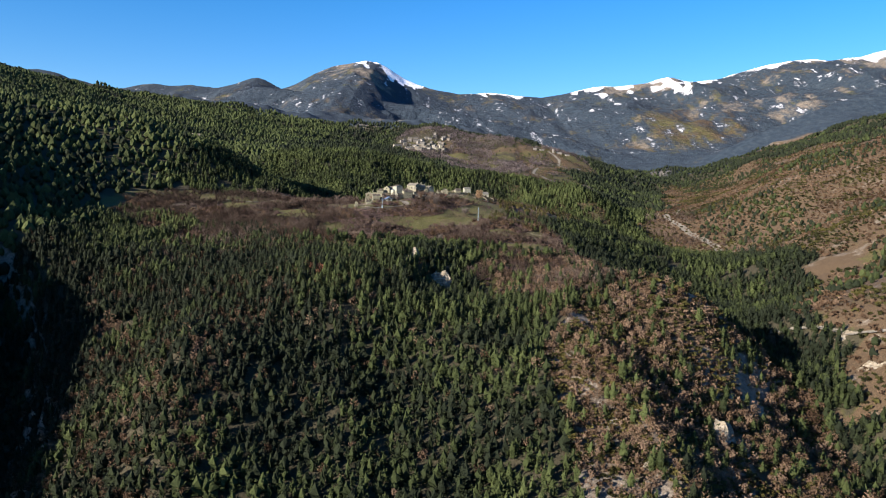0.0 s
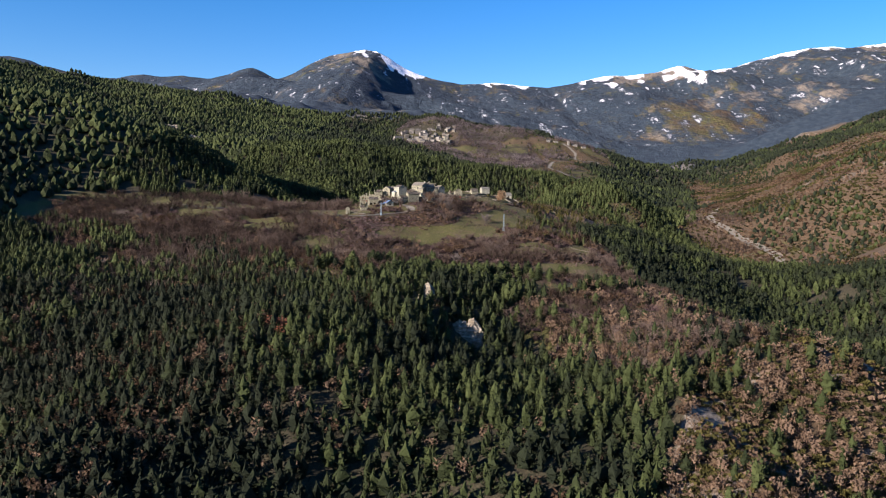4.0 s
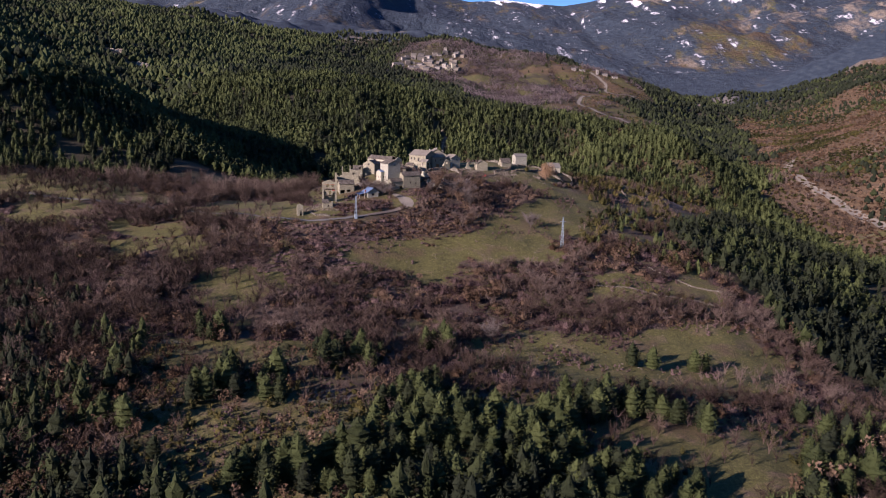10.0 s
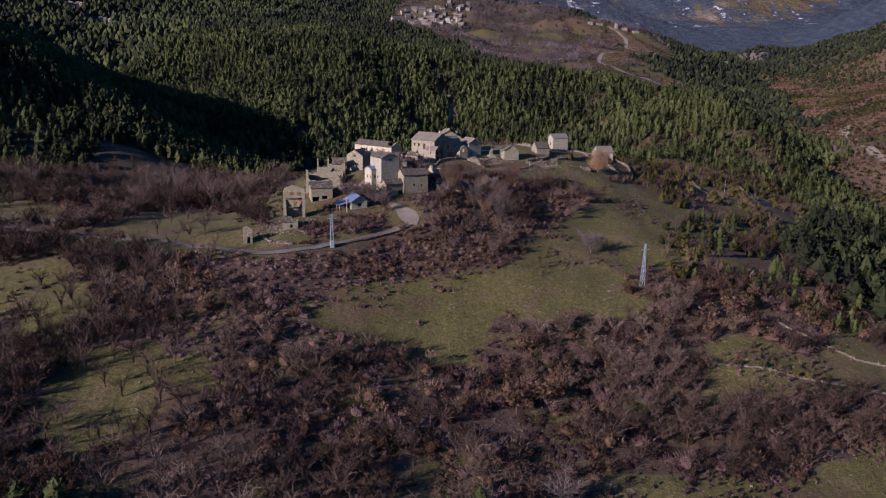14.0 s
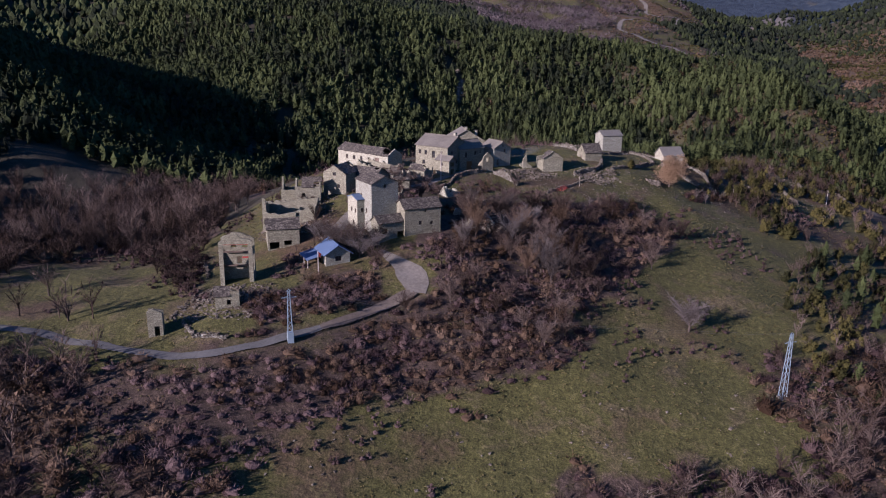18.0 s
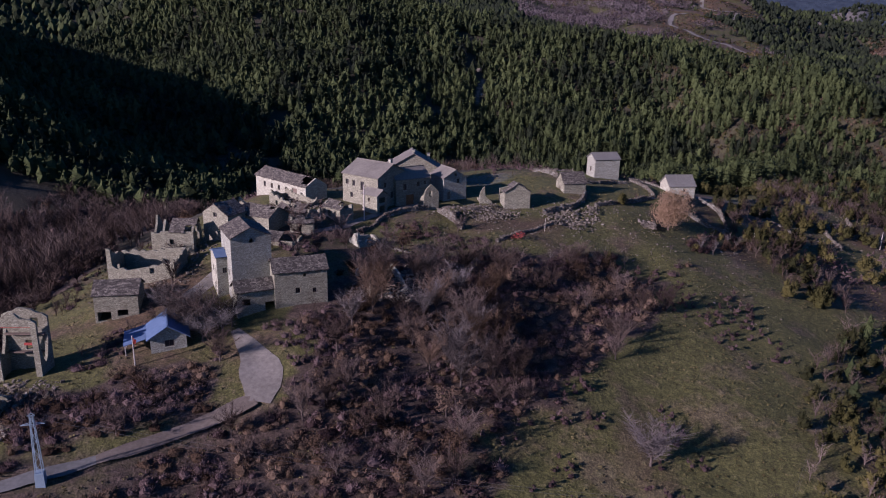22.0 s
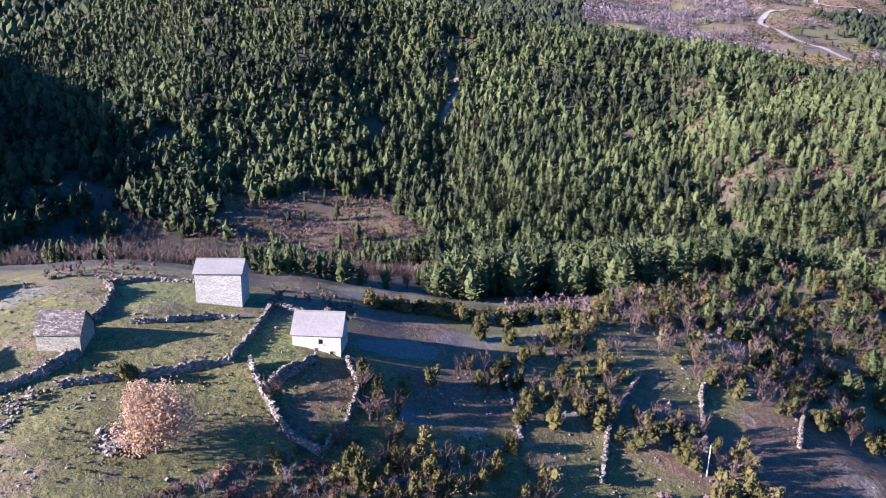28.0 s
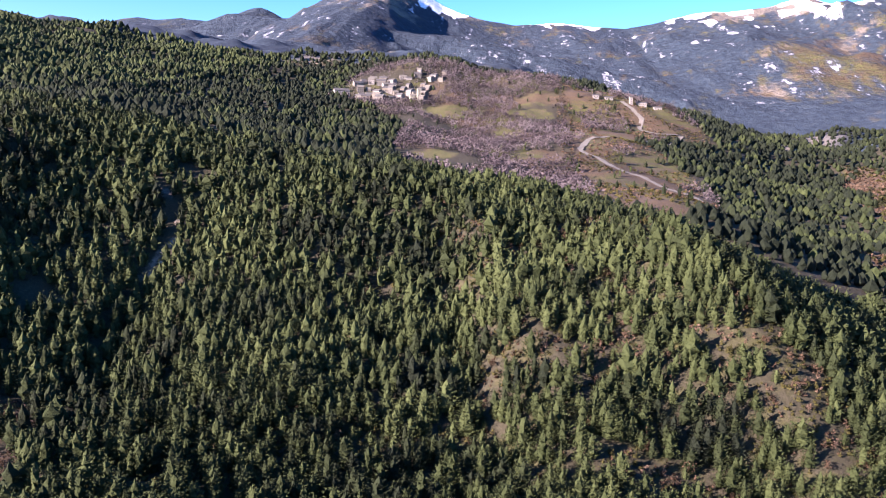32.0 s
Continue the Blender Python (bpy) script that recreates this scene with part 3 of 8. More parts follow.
def in_clearing(x, y):
    return inside(x + 9 * fractal(x, y, 26, 3, 221), y + 9 * fractal(x, y, 26, 3, 225), CLEARING)


def on_heath(x, y):
    return inside(x + 26 * fractal(x, y, 70, 3, 191), y + 26 * fractal(x, y, 70, 3, 195), EAST_HEATH)


def open_ground(x, y):
    wob_x, wob_y = x + 14 * fractal(x, y, 50, 2, 71), y + 14 * fractal(x, y, 50, 2, 75)
    return inside(wob_x, wob_y, OPEN_SPUR)


def axis(stops):
    return np.concatenate([np.arange(a, b, s) for a, b, s in stops] + [[stops[-1][1]]])


def add_mesh(name, verts, faces, mat, tint=None, smooth=False, parent=None):
    """One mesh object from numpy arrays of places and of triangles or quads."""
    verts, faces = np.ascontiguousarray(verts, np.float32), np.ascontiguousarray(faces, np.int32)
    me = bpy.data.meshes.new(name)
    me.vertices.add(len(verts))
    me.vertices.foreach_set("co", verts.ravel())
    k = faces.shape[1]
    me.loops.add(faces.size)
    me.loops.foreach_set("vertex_index", faces.ravel())
    me.polygons.add(len(faces))
    me.polygons.foreach_set("loop_start", np.arange(0, faces.size, k, dtype=np.int32))
    me.polygons.foreach_set("use_smooth", np.full(len(faces), smooth))
    if tint is not None:
        me.attributes.new("tint", "FLOAT", "POINT").data.foreach_set("value", np.ascontiguousarray(tint, np.float32))
    me.materials.append(mat)
    me.update()
    ob = new(name, me)
    ob.parent = parent
    return ob


def build_ground():
    gx = axis([(-3400, -800, 34), (-800, -220, 9), (-220, 220, 3.2), (220, 700, 9), (700, 3600, 36)])
    gy = axis([(-1500, 260, 40), (260, 540, 6), (540, 1060, 3.2), (1060, 1600, 8), (1600, 2700, 15), (2700, 3700, 25), (3700, 4640, 16), (4640, 5400, 60)])
    x, y = np.meshgrid(gx, gy)
    z = height(x, y)
    # the roads lie in shallow cuts
    flat = np.exp(-(near_line(x, y, MAIN_ROAD) / 3.2) ** 4) * 0.06 + np.exp(-(near_line(x, y, YARD_ROAD) / 4.6) ** 4) * 0.06
    z = z - flat
    w, h = len(gx), len(gy)
    idx = np.arange(w * h).reshape(h, w)
    quads = np.stack([idx[:-1, :-1], idx[:-1, 1:], idx[1:, 1:], idx[1:, :-1]], -1).reshape(-1, 4)
    m, n, b = material("hillside", 0.95)
    pos = place(n)
    fine, mid, big = noise_node(n, 0.9, 6, 0.7, pos), noise_node(n, 0.11, 5, 0.6, pos), noise_node(n, 0.02, 4, 0.6, pos)
    grass = ramp(n, fine, [(0.25, (0.026, 0.026, 0.008)), (0.55, (0.063, 0.063, 0.018)), (0.8, (0.122, 0.114, 0.043))])
    dry = ramp(n, fine, [(0.25, (0.038, 0.028, 0.016)), (0.55, (0.086, 0.064, 0.039)), (0.8, (0.150, 0.118, 0.079))])
    heath = ramp(n, fine, [(0.25, (0.029, 0.020, 0.011)), (0.55, (0.066, 0.045, 0.025)), (0.8, (0.115, 0.086, 0.053))])
    leaves = ramp(n, fine, [(0.25, (0.020, 0.014, 0.010)), (0.55, (0.052, 0.037, 0.027)), (0.8, (0.105, 0.079, 0.060))])
    litter = ramp(n, fine, [(0.25, (0.015, 0.015, 0.008)), (0.55, (0.033, 0.030, 0.017)), (0.8, (0.066, 0.056, 0.033))])
    # far forest cover; the blue of distance haze is put into this colour
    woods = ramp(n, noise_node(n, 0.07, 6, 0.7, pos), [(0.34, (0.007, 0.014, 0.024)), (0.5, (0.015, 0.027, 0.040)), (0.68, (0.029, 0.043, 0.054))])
    rocks = ramp(n, noise_node(n, 0.5, 6, 0.65, pos), [(0.3, (0.052, 0.043, 0.033)), (0.5, (0.125, 0.108, 0.085)), (0.75, (0.236, 0.210, 0.171))])
    wobble = reckon(n, "MULTIPLY", reckon(n, "ADD", mid, reckon(n, "ADD", reckon(n, "MULTIPLY", fine, 0.5), -0.75)), 1.2)

    def mask(name):
        return reckon(n, "ADD", reckon(n, "MULTIPLY", reckon(n, "ADD", reckon(n, "ADD", attribute(n, name), wobble), -0.5), 2.6), 0.5, True)
    col = blend(n, reckon(n, "MULTIPLY", reckon(n, "ADD", reckon(n, "ADD", mid, wobble), -0.56), 3.0, True), grass, dry)
    col = blend(n, mask("heath"), col, heath)
    col = blend(n, reckon(n, "MULTIPLY", mask("lush"), 0.75), col, ramp(n, fine, [(0.25, (0.035, 0.045, 0.010)), (0.8, (0.110, 0.125, 0.034))]))
    up = n.nodes.new("ShaderNodeSeparateXYZ")
    n.links.new(pos, up.inputs[0])
    riser = reckon(n, "LESS_THAN", reckon(n, "FRACT", reckon(n, "ADD", reckon(n, "MULTIPLY", up.outputs[2], 0.16), reckon(n, "MULTIPLY", big, 1.6))), 0.3)
    col = blend(n, reckon(n, "MULTIPLY", riser, reckon(n, "MULTIPLY", attribute(n, "terrace"), 0.5)), col, (0.05, 0.038, 0.028))
    col = blend(n, mask("litter"), col, litter)
    col = blend(n, mask("leafy"), col, leaves)
    stretch = n.nodes.new("ShaderNodeMapping")
    stretch.inputs["Scale"].default_value = (1.0, 0.22, 0.3)
    stretch.inputs["Rotation"].default_value = (0, 0, 0.25)
    n.links.new(pos, stretch.inputs["Vector"])
    streaks = reckon(n, "MULTIPLY", reckon(n, "ADD", noise_node(n, 0.026, 6, 0.66, stretch.outputs[0]), -0.5), 2.3)
    grain = reckon(n, "ADD", streaks, reckon(n, "MULTIPLY", reckon(n, "ADD", noise_node(n, 0.04, 7, 0.68, pos), -0.5), 1.5))

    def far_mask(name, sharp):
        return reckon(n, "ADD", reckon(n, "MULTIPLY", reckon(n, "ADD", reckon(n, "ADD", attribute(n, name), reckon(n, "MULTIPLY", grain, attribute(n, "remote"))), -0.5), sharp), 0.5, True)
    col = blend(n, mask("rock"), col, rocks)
    # thin frost, with the blue of shadow put into its colour
    col = blend(n, reckon(n, "MULTIPLY", mask("shade_frost"), 0.08), col, (0.24, 0.30, 0.40))
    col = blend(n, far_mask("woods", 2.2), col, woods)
    col = blend(n, far_mask("snow", 2.4), col, (0.80, 0.82, 0.86))
    grit = noise_node(n, 3.6, 3, 0.75, pos)
    col = blend(n, 0.75, col, ramp(n, grit, [(0.33, (0.35, 0.35, 0.35)), (0.5, (1.0, 1.0, 1.0)), (0.66, (1.7, 1.65, 1.6))]), "MULTIPLY")
    paint(n, b, col)
    crags = reckon(n, "MULTIPLY", noise_node(n, 0.03, 6, 0.65, pos), reckon(n, "MULTIPLY", attribute(n, "remote"), 65.0))
    relief(n, b, reckon(n, "ADD", crags, reckon(n, "ADD", fine, reckon(n, "MULTIPLY", mid, 2.0))), 0.6, 0.5)
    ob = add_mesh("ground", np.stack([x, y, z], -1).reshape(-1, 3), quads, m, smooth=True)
    opened = open_ground(x, y)
    far = y > 2450 + 0.10 * x - 260 * smooth_step(320, 520, x)
    clear = opened | inside(x, y, GORSE) | in_clearing(x, y) | inside(x, y, HOLLOW) | inside(x, y, CRAGS) | on_heath(x, y)
    heath = np.where(on_heath(x, y), 0.95 + 0.5 * fractal(x, y, 45, 3, 89), 0.0) + np.where(inside(x, y, CRAGS), 1.0, 0) + np.where(inside(x, y, HOLLOW), 0.5 + 0.5 * fractal(x, y, 40, 3, 113), 0) + np.where(in_clearing(x, y), 0.6 + 0.4 * fractal(x, y, 14, 2, 117), 0)
    heath = np.where(far, 0.2 + 0.5 * fractal(x, y, 110, 3, 83), heath)
    heath = np.where(opened, 0.1 + 0.55 * fractal(x, y, 24, 3, 86), heath)
    heath = np.where(inside(x, y, GORSE), 0.42 + 0.45 * fractal(x, y, 25, 2, 87), heath)
    litter = np.where(~clear & ~far & ~inside(x, y, THICKET), 1.0, 0.0)
    litter = np.where(inside(x, y, HOLLOW) & (x < 215), 0.62 + 0.5 * fractal(x, y, 60, 2, 88), litter)
    for fx, fy, fw, fd in FAR_FIELDS:
        sown = smooth_step(1.1, 0.9, np.hypot((x - fx) / fw, (y - fy) / fd))
        litter, heath = litter * (1 - sown), heath * (1 - sown)
    litter = np.maximum(litter, 0.35 * inside(x, y, THICKET))
    leafy = 0.62 * brushland(x, y) + 0.3 * fractal(x, y, 12, 2, 187) * opened
    for ring in BRUSH_BANKS:
        leafy = np.maximum(leafy, 0.85 * inside(x, y, ring))
    green = meadow_at(x, y)
    leafy, heath = np.where(green, 0, leafy), np.where(green, 0.12 + 0.45 * fractal(x, y, 18, 3, 189), heath)
    thin = smooth_step(20, 160, x) * smooth_step(1170, 1200, y) * smooth_step(1480, 1440, y)
    litter = litter * (1 - 0.35 * thin)
    heath = heath + 0.3 * thin * ~far
    steps = np.where(inside(x, y, HOLLOW), smooth_step(120, 220, x), 0) + np.where(on_heath(x, y) & (y > 900), 0.8, 0)
    # far forests thin out to grass below the summits, and to heather at the valley's head
    fall = 0.5 * x + 0.15 * (4500 - y)
    heather = np.exp(-((x - 1130) / 260) ** 2 - ((y - 3330) / 330) ** 2) + 0.8 * np.exp(-((x - 1900) / 300) ** 2 - ((y - 2950) / 220) ** 2)
    brown = 1.3 * np.exp(-((x - 1150) / 330) ** 2 - ((y - 2400) / 170) ** 2)
    feet = np.maximum(foothill(x, y, LEFT_FOOT, 0.46, 61), foothill(x, y, RIGHT_FOOT, 0.46, 67)) > z - 12
    meadow = np.exp(-((x + 400) / 75) ** 2 - ((z - 850) / 55) ** 2) + np.exp(-((x + 380) / 120) ** 2 - ((z - 760) / 26) ** 2) + np.exp(-((x + 1075) / 60) ** 2 - ((z - 690) / 30) ** 2)
    meadow = meadow + smooth_step(740, 900, z) * smooth_step(760, 1000, x) * smooth_step(1420, 1260, x) + smooth_step(930, 1080, z) * smooth_step(2250, 2500, x)
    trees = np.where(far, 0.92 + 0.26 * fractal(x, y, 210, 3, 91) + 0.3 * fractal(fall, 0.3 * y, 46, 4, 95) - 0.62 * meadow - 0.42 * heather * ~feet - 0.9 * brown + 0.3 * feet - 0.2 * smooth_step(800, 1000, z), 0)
    heath = np.where(far, 0.45 + 0.3 * fractal(x, y, 110, 3, 83) + 0.2 * heather + 0.6 * brown, heath)
    gy_, gx_ = np.gradient(z, gy, gx)
    steep = np.hypot(gx_, gy_)
    bare = smooth_step(0.9, 1.4, steep) * ~opened * np.where(far, 0.3, np.where((y > 1180) & (y < 1500) & (np.abs(x) < 400), 0.2, 1.0))
    bare = bare + np.where(far, 1.2 * smooth_step(0.8, 0.4, trees) * (1 - np.clip(heather * 1.4 + brown, 0, 1)), 0)
    bare = bare + np.where(inside(x, y, CRAGS), 0.4 + 0.95 * fractal(x, y, 18, 3, 97), 0)
    bare = bare + np.where(inside(x, y, GORSE), -0.02 + 0.4 * fractal(x, y, 14, 3, 115), 0)
    bare = bare + np.where(far, 1.0 * smooth_step(0.25, 0.7, fractal(0.35 * x + 0.5 * y, 1.2 * y - 0.5 * x, 80, 4, 105)) * smooth_step(1250, 1700, x) * smooth_step(4150, 3700, y), 0)
    bare = bare + np.where(on_heath(x, y), 0.5 * smooth_step(0.5, 1.0, fractal(x, 2 * y, 34, 3, 107)), 0)
    bare = bare + 0.7 * smooth_step(8, 2, near_line(x, y, SCAR)) * smooth_step(-0.2, 0.5, fractal(x, y, 9, 2, 111)) + 0.9 * smooth_step(6, 2.5, near_line(x, y, RIVER))
    crest = np.maximum(np.maximum(np.interp(x, [q[0] for q in WEST_PEAKS], [q[1] for q in WEST_PEAKS]), np.interp(x, [q[0] for q in SNOW_PEAK], [q[1] for q in SNOW_PEAK])), np.interp(x, [q[0] for q in EAST_PEAKS], [q[1] for q in EAST_PEAKS]))
    # how far the snow reaches down from the crest along the range
    reach = np.interp(x, [-640, -540, -490, -350, -180, -120, 120, 230, 400, 520, 740, 790, 910, 980, 1080, 1130, 1180, 1220, 1300, 1350, 1420, 1670, 1770, 2210, 2280, 2460, 2560, 2690, 3600], [0, 14, 60, 100, 80, 0, 0, 40, 34, 0, 0, 60, 80, 14, 50, 0, 0, 110, 150, 100, 34, 14, 16, 26, 8, 16, 90, 160, 220])
    streak = fractal(0.9 * x + 0.2 * y, 0.16 * y, 44, 4, 101)
    cold = np.where(far & (reach > 1), smooth_step(-0.25, 0.25, reach * (0.55 + 0.9 * streak) / 60 - (crest - z) / 60), 0) * smooth_step(4, 16, reach)
    lush = sum(inside(x, y, ring) for ring in LAWNS) * 1.0 + 0.2 * green * (x > -130)
    shade_frost = np.zeros(np.shape(x))
    for fx, fy, fw, fd, turn in SHADE_FROST:
        c, d = math.cos(radians(turn)), math.sin(radians(turn))
        shade_frost = np.maximum(shade_frost, smooth_step(1.25, 0.75, np.hypot(((x - fx) * c + (y - fy) * d) / fw, ((y - fy) * c - (x - fx) * d) / fd)))
    for name, value in (("shade_frost", shade_frost), ("leafy", leafy), ("lush", lush), ("heath", heath), ("litter", litter), ("woods", trees), ("rock", bare), ("snow", cold), ("terrace", steps), ("remote", smooth_step(2500, 3200, y))):
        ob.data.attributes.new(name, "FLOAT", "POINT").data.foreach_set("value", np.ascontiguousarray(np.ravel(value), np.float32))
    return tagged(ob, "dry winter grass, heath and rock over mountain slopes", "ground", kind="structure")


ground = build_ground()


def land(x, y):
    return float(height(x, y))


def strip(name, line, width, mat, lift, label, category, swell=(1, 1)):
    """A road laid over the ground along a line."""
    pts = []
    for (ax, ay), (bx, by) in zip(line[:-1], line[1:]):
        k = max(2, int(math.hypot(bx - ax, by - ay) / 2))
        pts += [(ax + (bx - ax) * i / k, ay + (by - ay) * i / k) for i in range(k)]
    pts.append(line[-1])
    p = np.array(pts)
    for _ in range(3):
        p[1:-1] = (p[:-2] + 2 * p[1:-1] + p[2:]) / 4
    d = np.gradient(p, axis=0)
    d /= np.linalg.norm(d, axis=1)[:, None]
    side = np.stack([d[:, 1], -d[:, 0]], 1)
    cols = np.linspace(-0.5, 0.5, 5)
    wide = width * (1 + 0.18 * fractal(p[:, 0], p[:, 1], 5, 3, 7)) * np.interp(np.linspace(0, 1, len(p)), np.linspace(0, 1, len(swell)), swell)
    grid = p[:, None] + side[:, None] * (cols[None, :, None] * wide[:, None, None])
    z = height(grid[..., 0], grid[..., 1])
    z = np.maximum(z, z.mean(1, keepdims=True) - 0.1) + lift - 0.10 * (np.abs(cols) > 0.45)
    v = np.concatenate([grid, z[..., None]], -1).reshape(-1, 3)
    idx = np.arange(len(p) * 5).reshape(-1, 5)
    f = np.stack([idx[:-1, :-1], idx[:-1, 1:], idx[1:, 1:], idx[1:, :-1]], -1).reshape(-1, 4)
    return tagged(add_mesh(name, v, f[:, ::-1], mat, smooth=True), label, category, kind="structure")


strip("road", MAIN_ROAD[:-5], 2.3, ASPHALT, 0.12, "narrow worn asphalt lane on the hillside", "road")
strip("dirt_lane", MAIN_ROAD[-6:], 2.9, DIRT, 0.14, "brown dirt lane climbing to the turning place", "road", (0.8, 1.0, 1.1, 1.25, 1.3))
strip("gravel_yard", YARD_ROAD, 6.6, GRAVEL, 0.17, "pale gravel turning place at the lane's bend", "road", (0.8, 1.08, 1.06, 0.9, 0.58, 0.3))
strip("terrace_path", [(-66, 858), (-63.1, 863.2), (-61.5, 868), (-58, 874)], 4.2, GRAVEL, 0.16, "pale bare terrace between the houses", "path")
strip("village_path", VILLAGE_PATH, 2.2, GRAVEL, 0.15, "pale concrete path between the houses", "path")


# ---- building helpers ----
def part(name, bm, mat, parent, label="", smooth=False):
    me = bpy.data.meshes.new(name)
    bmesh.ops.recalc_face_normals(bm, faces=bm.faces[:])
    bm.to_mesh(me)
    bm.free()
    me.materials.append(mat)
    if smooth:
        me.polygons.foreach_set("use_smooth", [True] * len(me.polygons))
    ob = new(name, me)
    ob.parent = parent
    return tagged(ob, label)


def anchor(name, x, y, z, angle, label, category, group=""):
    e = new(name)
    e.matrix_world = pose(x, y, z, 0, 0, angle)
    return tagged(e, label, category, group)


def hexa(bm, pts):
    """A block from four lower and four upper corners."""
    v = [bm.verts.new(p) for p in pts]
    for q in ((0, 3, 2, 1), (4, 5, 6, 7), (0, 1, 5, 4), (1, 2, 6, 5), (2, 3, 7, 6), (3, 0, 4, 7)):
        bm.faces.new([v[i] for i in q])


def block(bm, x0, x1, y0, y1, z0, z1):
    hexa(bm, [(x0, y0, z0), (x1, y0, z0), (x1, y1, z0), (x0, y1, z0), (x0, y0, z1), (x1, y0, z1), (x1, y1, z1), (x0, y1, z1)])


def beam(bm, a, b, w):
    """A square bar from a to b."""
    a, b = Vector(a), Vector(b)
    d = (b - a).normalized()
    s = d.cross(Vector((0, 0, 1)) if abs(d.z) < 0.95 else Vector((1, 0, 0))).normalized() * w / 2
    t = d.cross(s).normalized() * w / 2
    hexa(bm, [a - s - t, a + s - t, a + s + t, a - s + t, b - s - t, b + s - t, b + s + t, b - s + t])


def height_of(top, s):
    return float(np.interp(s, [p[0] for p in top], [p[1] for p in top]))


def wall_panel(bm, o, u, width, top, thick, openings, sink):
    """A wall from o along u, its outer face on the line, cut through at each opening (s0, s1, z0, z1)."""
    o, u = Vector(o), Vector(u)
    n = Vector((-u.y, u.x, 0))
    cuts = sorted({0.0, float(width), *[c for q in openings for c in q[:2]], *[p[0] for p in top if 0 < p[0] < width]})

    def slab(s0, s1, a0, a1, b0, b1):
        p = [o + u * s0, o + u * s1, o + u * s1 + n * thick, o + u * s0 + n * thick]
        zs = (a0, a1, a1, a0, b0, b1, b1, b0)
        hexa(bm, [(*p[i % 4].xy, zs[i]) for i in range(8)])
    for s0, s1 in zip(cuts[:-1], cuts[1:]):
        if s1 - s0 < 1e-4:
            continue
        h0, h1 = height_of(top, s0), height_of(top, s1)
        z = -sink
        for q in sorted((q for q in openings if q[0] < (s0 + s1) / 2 < q[1]), key=lambda q: q[2]):
            if q[2] > z:
                slab(s0, s1, z, z, q[2], q[2])
            z = q[3]
        if min(h0, h1) > z + 0.02:
            slab(s0, s1, z, z, h0, h1)


def ragged(width, h0, h1, rough, seed, gable=0.0):
    """The broken top of a wall, from h0 to h1 high."""
    r = random.Random(seed)
    k = max(3, int(width / 0.8))
    line = []
    for i in range(k + 1):
        u = i / k
        line.append((width * u, h0 + (h1 - h0) * u + gable * (1 - abs(2 * u - 1)) + r.uniform(-rough, rough * 0.5)))
    return line


def roof_slope(name, corners, thick, mat, parent, label="", wavy=0.0, seed=0, hole=None):
    """A roof slope from eave-left, eave-right, ridge-right, ridge-left, with worn edges."""
    r = random.Random(seed)
    a, b, c, d = [Vector(p) for p in corners]
    nu, nv = max(2, int((b - a).length / 1.1)), max(2, int((d - a).length / 1.1))
    bm = bmesh.new()
    n = (b - a).cross(d - a).normalized()
    if n.z < 0:
        n = -n
    grid = {}
    for i in range(nu + 1):
        for j in range(nv + 1):
            u, v = i / nu, j / nv
            p = (a.lerp(b, u)).lerp(d.lerp(c, u), v)
            edge = 1.0 if i in (0, nu) or j == 0 else 0.35
            p = p + Vector((r.uniform(-1, 1), r.uniform(-1, 1), r.uniform(-1, 0.4))) * wavy * edge - Vector((0, 0, 1)) * wavy * 1.6 * math.sin(math.pi * u) * v
            grid[i, j] = (bm.verts.new(p), bm.verts.new(p - n * thick))
    kept = [(i, j) for i in range(nu) for j in range(nv) if not (hole and hole(i / nu, j / nv))]
    for i, j in kept:
        q = [grid[i, j], grid[i + 1, j], grid[i + 1, j + 1], grid[i, j + 1]]
        bm.faces.new([p[0] for p in q])
        bm.faces.new([p[1] for p in reversed(q)])
        for (di, dj), (e, f) in (((0, -1), (0, 1)), ((1, 0), (1, 2)), ((0, 1), (2, 3)), ((-1, 0), (3, 0))):
            if (i + di, j + dj) not in kept:
                bm.faces.new([q[e][0], q[e][1], q[f][1], q[f][0]])
    bmesh.ops.delete(bm, geom=[v for v in bm.verts if not v.link_faces], context="VERTS")
    return part(name, bm, mat, parent, label)


SIDES = {"front": lambda w, d: ((0, 0, 0), (1, 0, 0), w), "right": lambda w, d: ((w, 0, 0), (0, 1, 0), d),
         "back": lambda w, d: ((w, d, 0), (-1, 0, 0), w), "left": lambda w, d: ((0, d, 0), (0, -1, 0), d)}


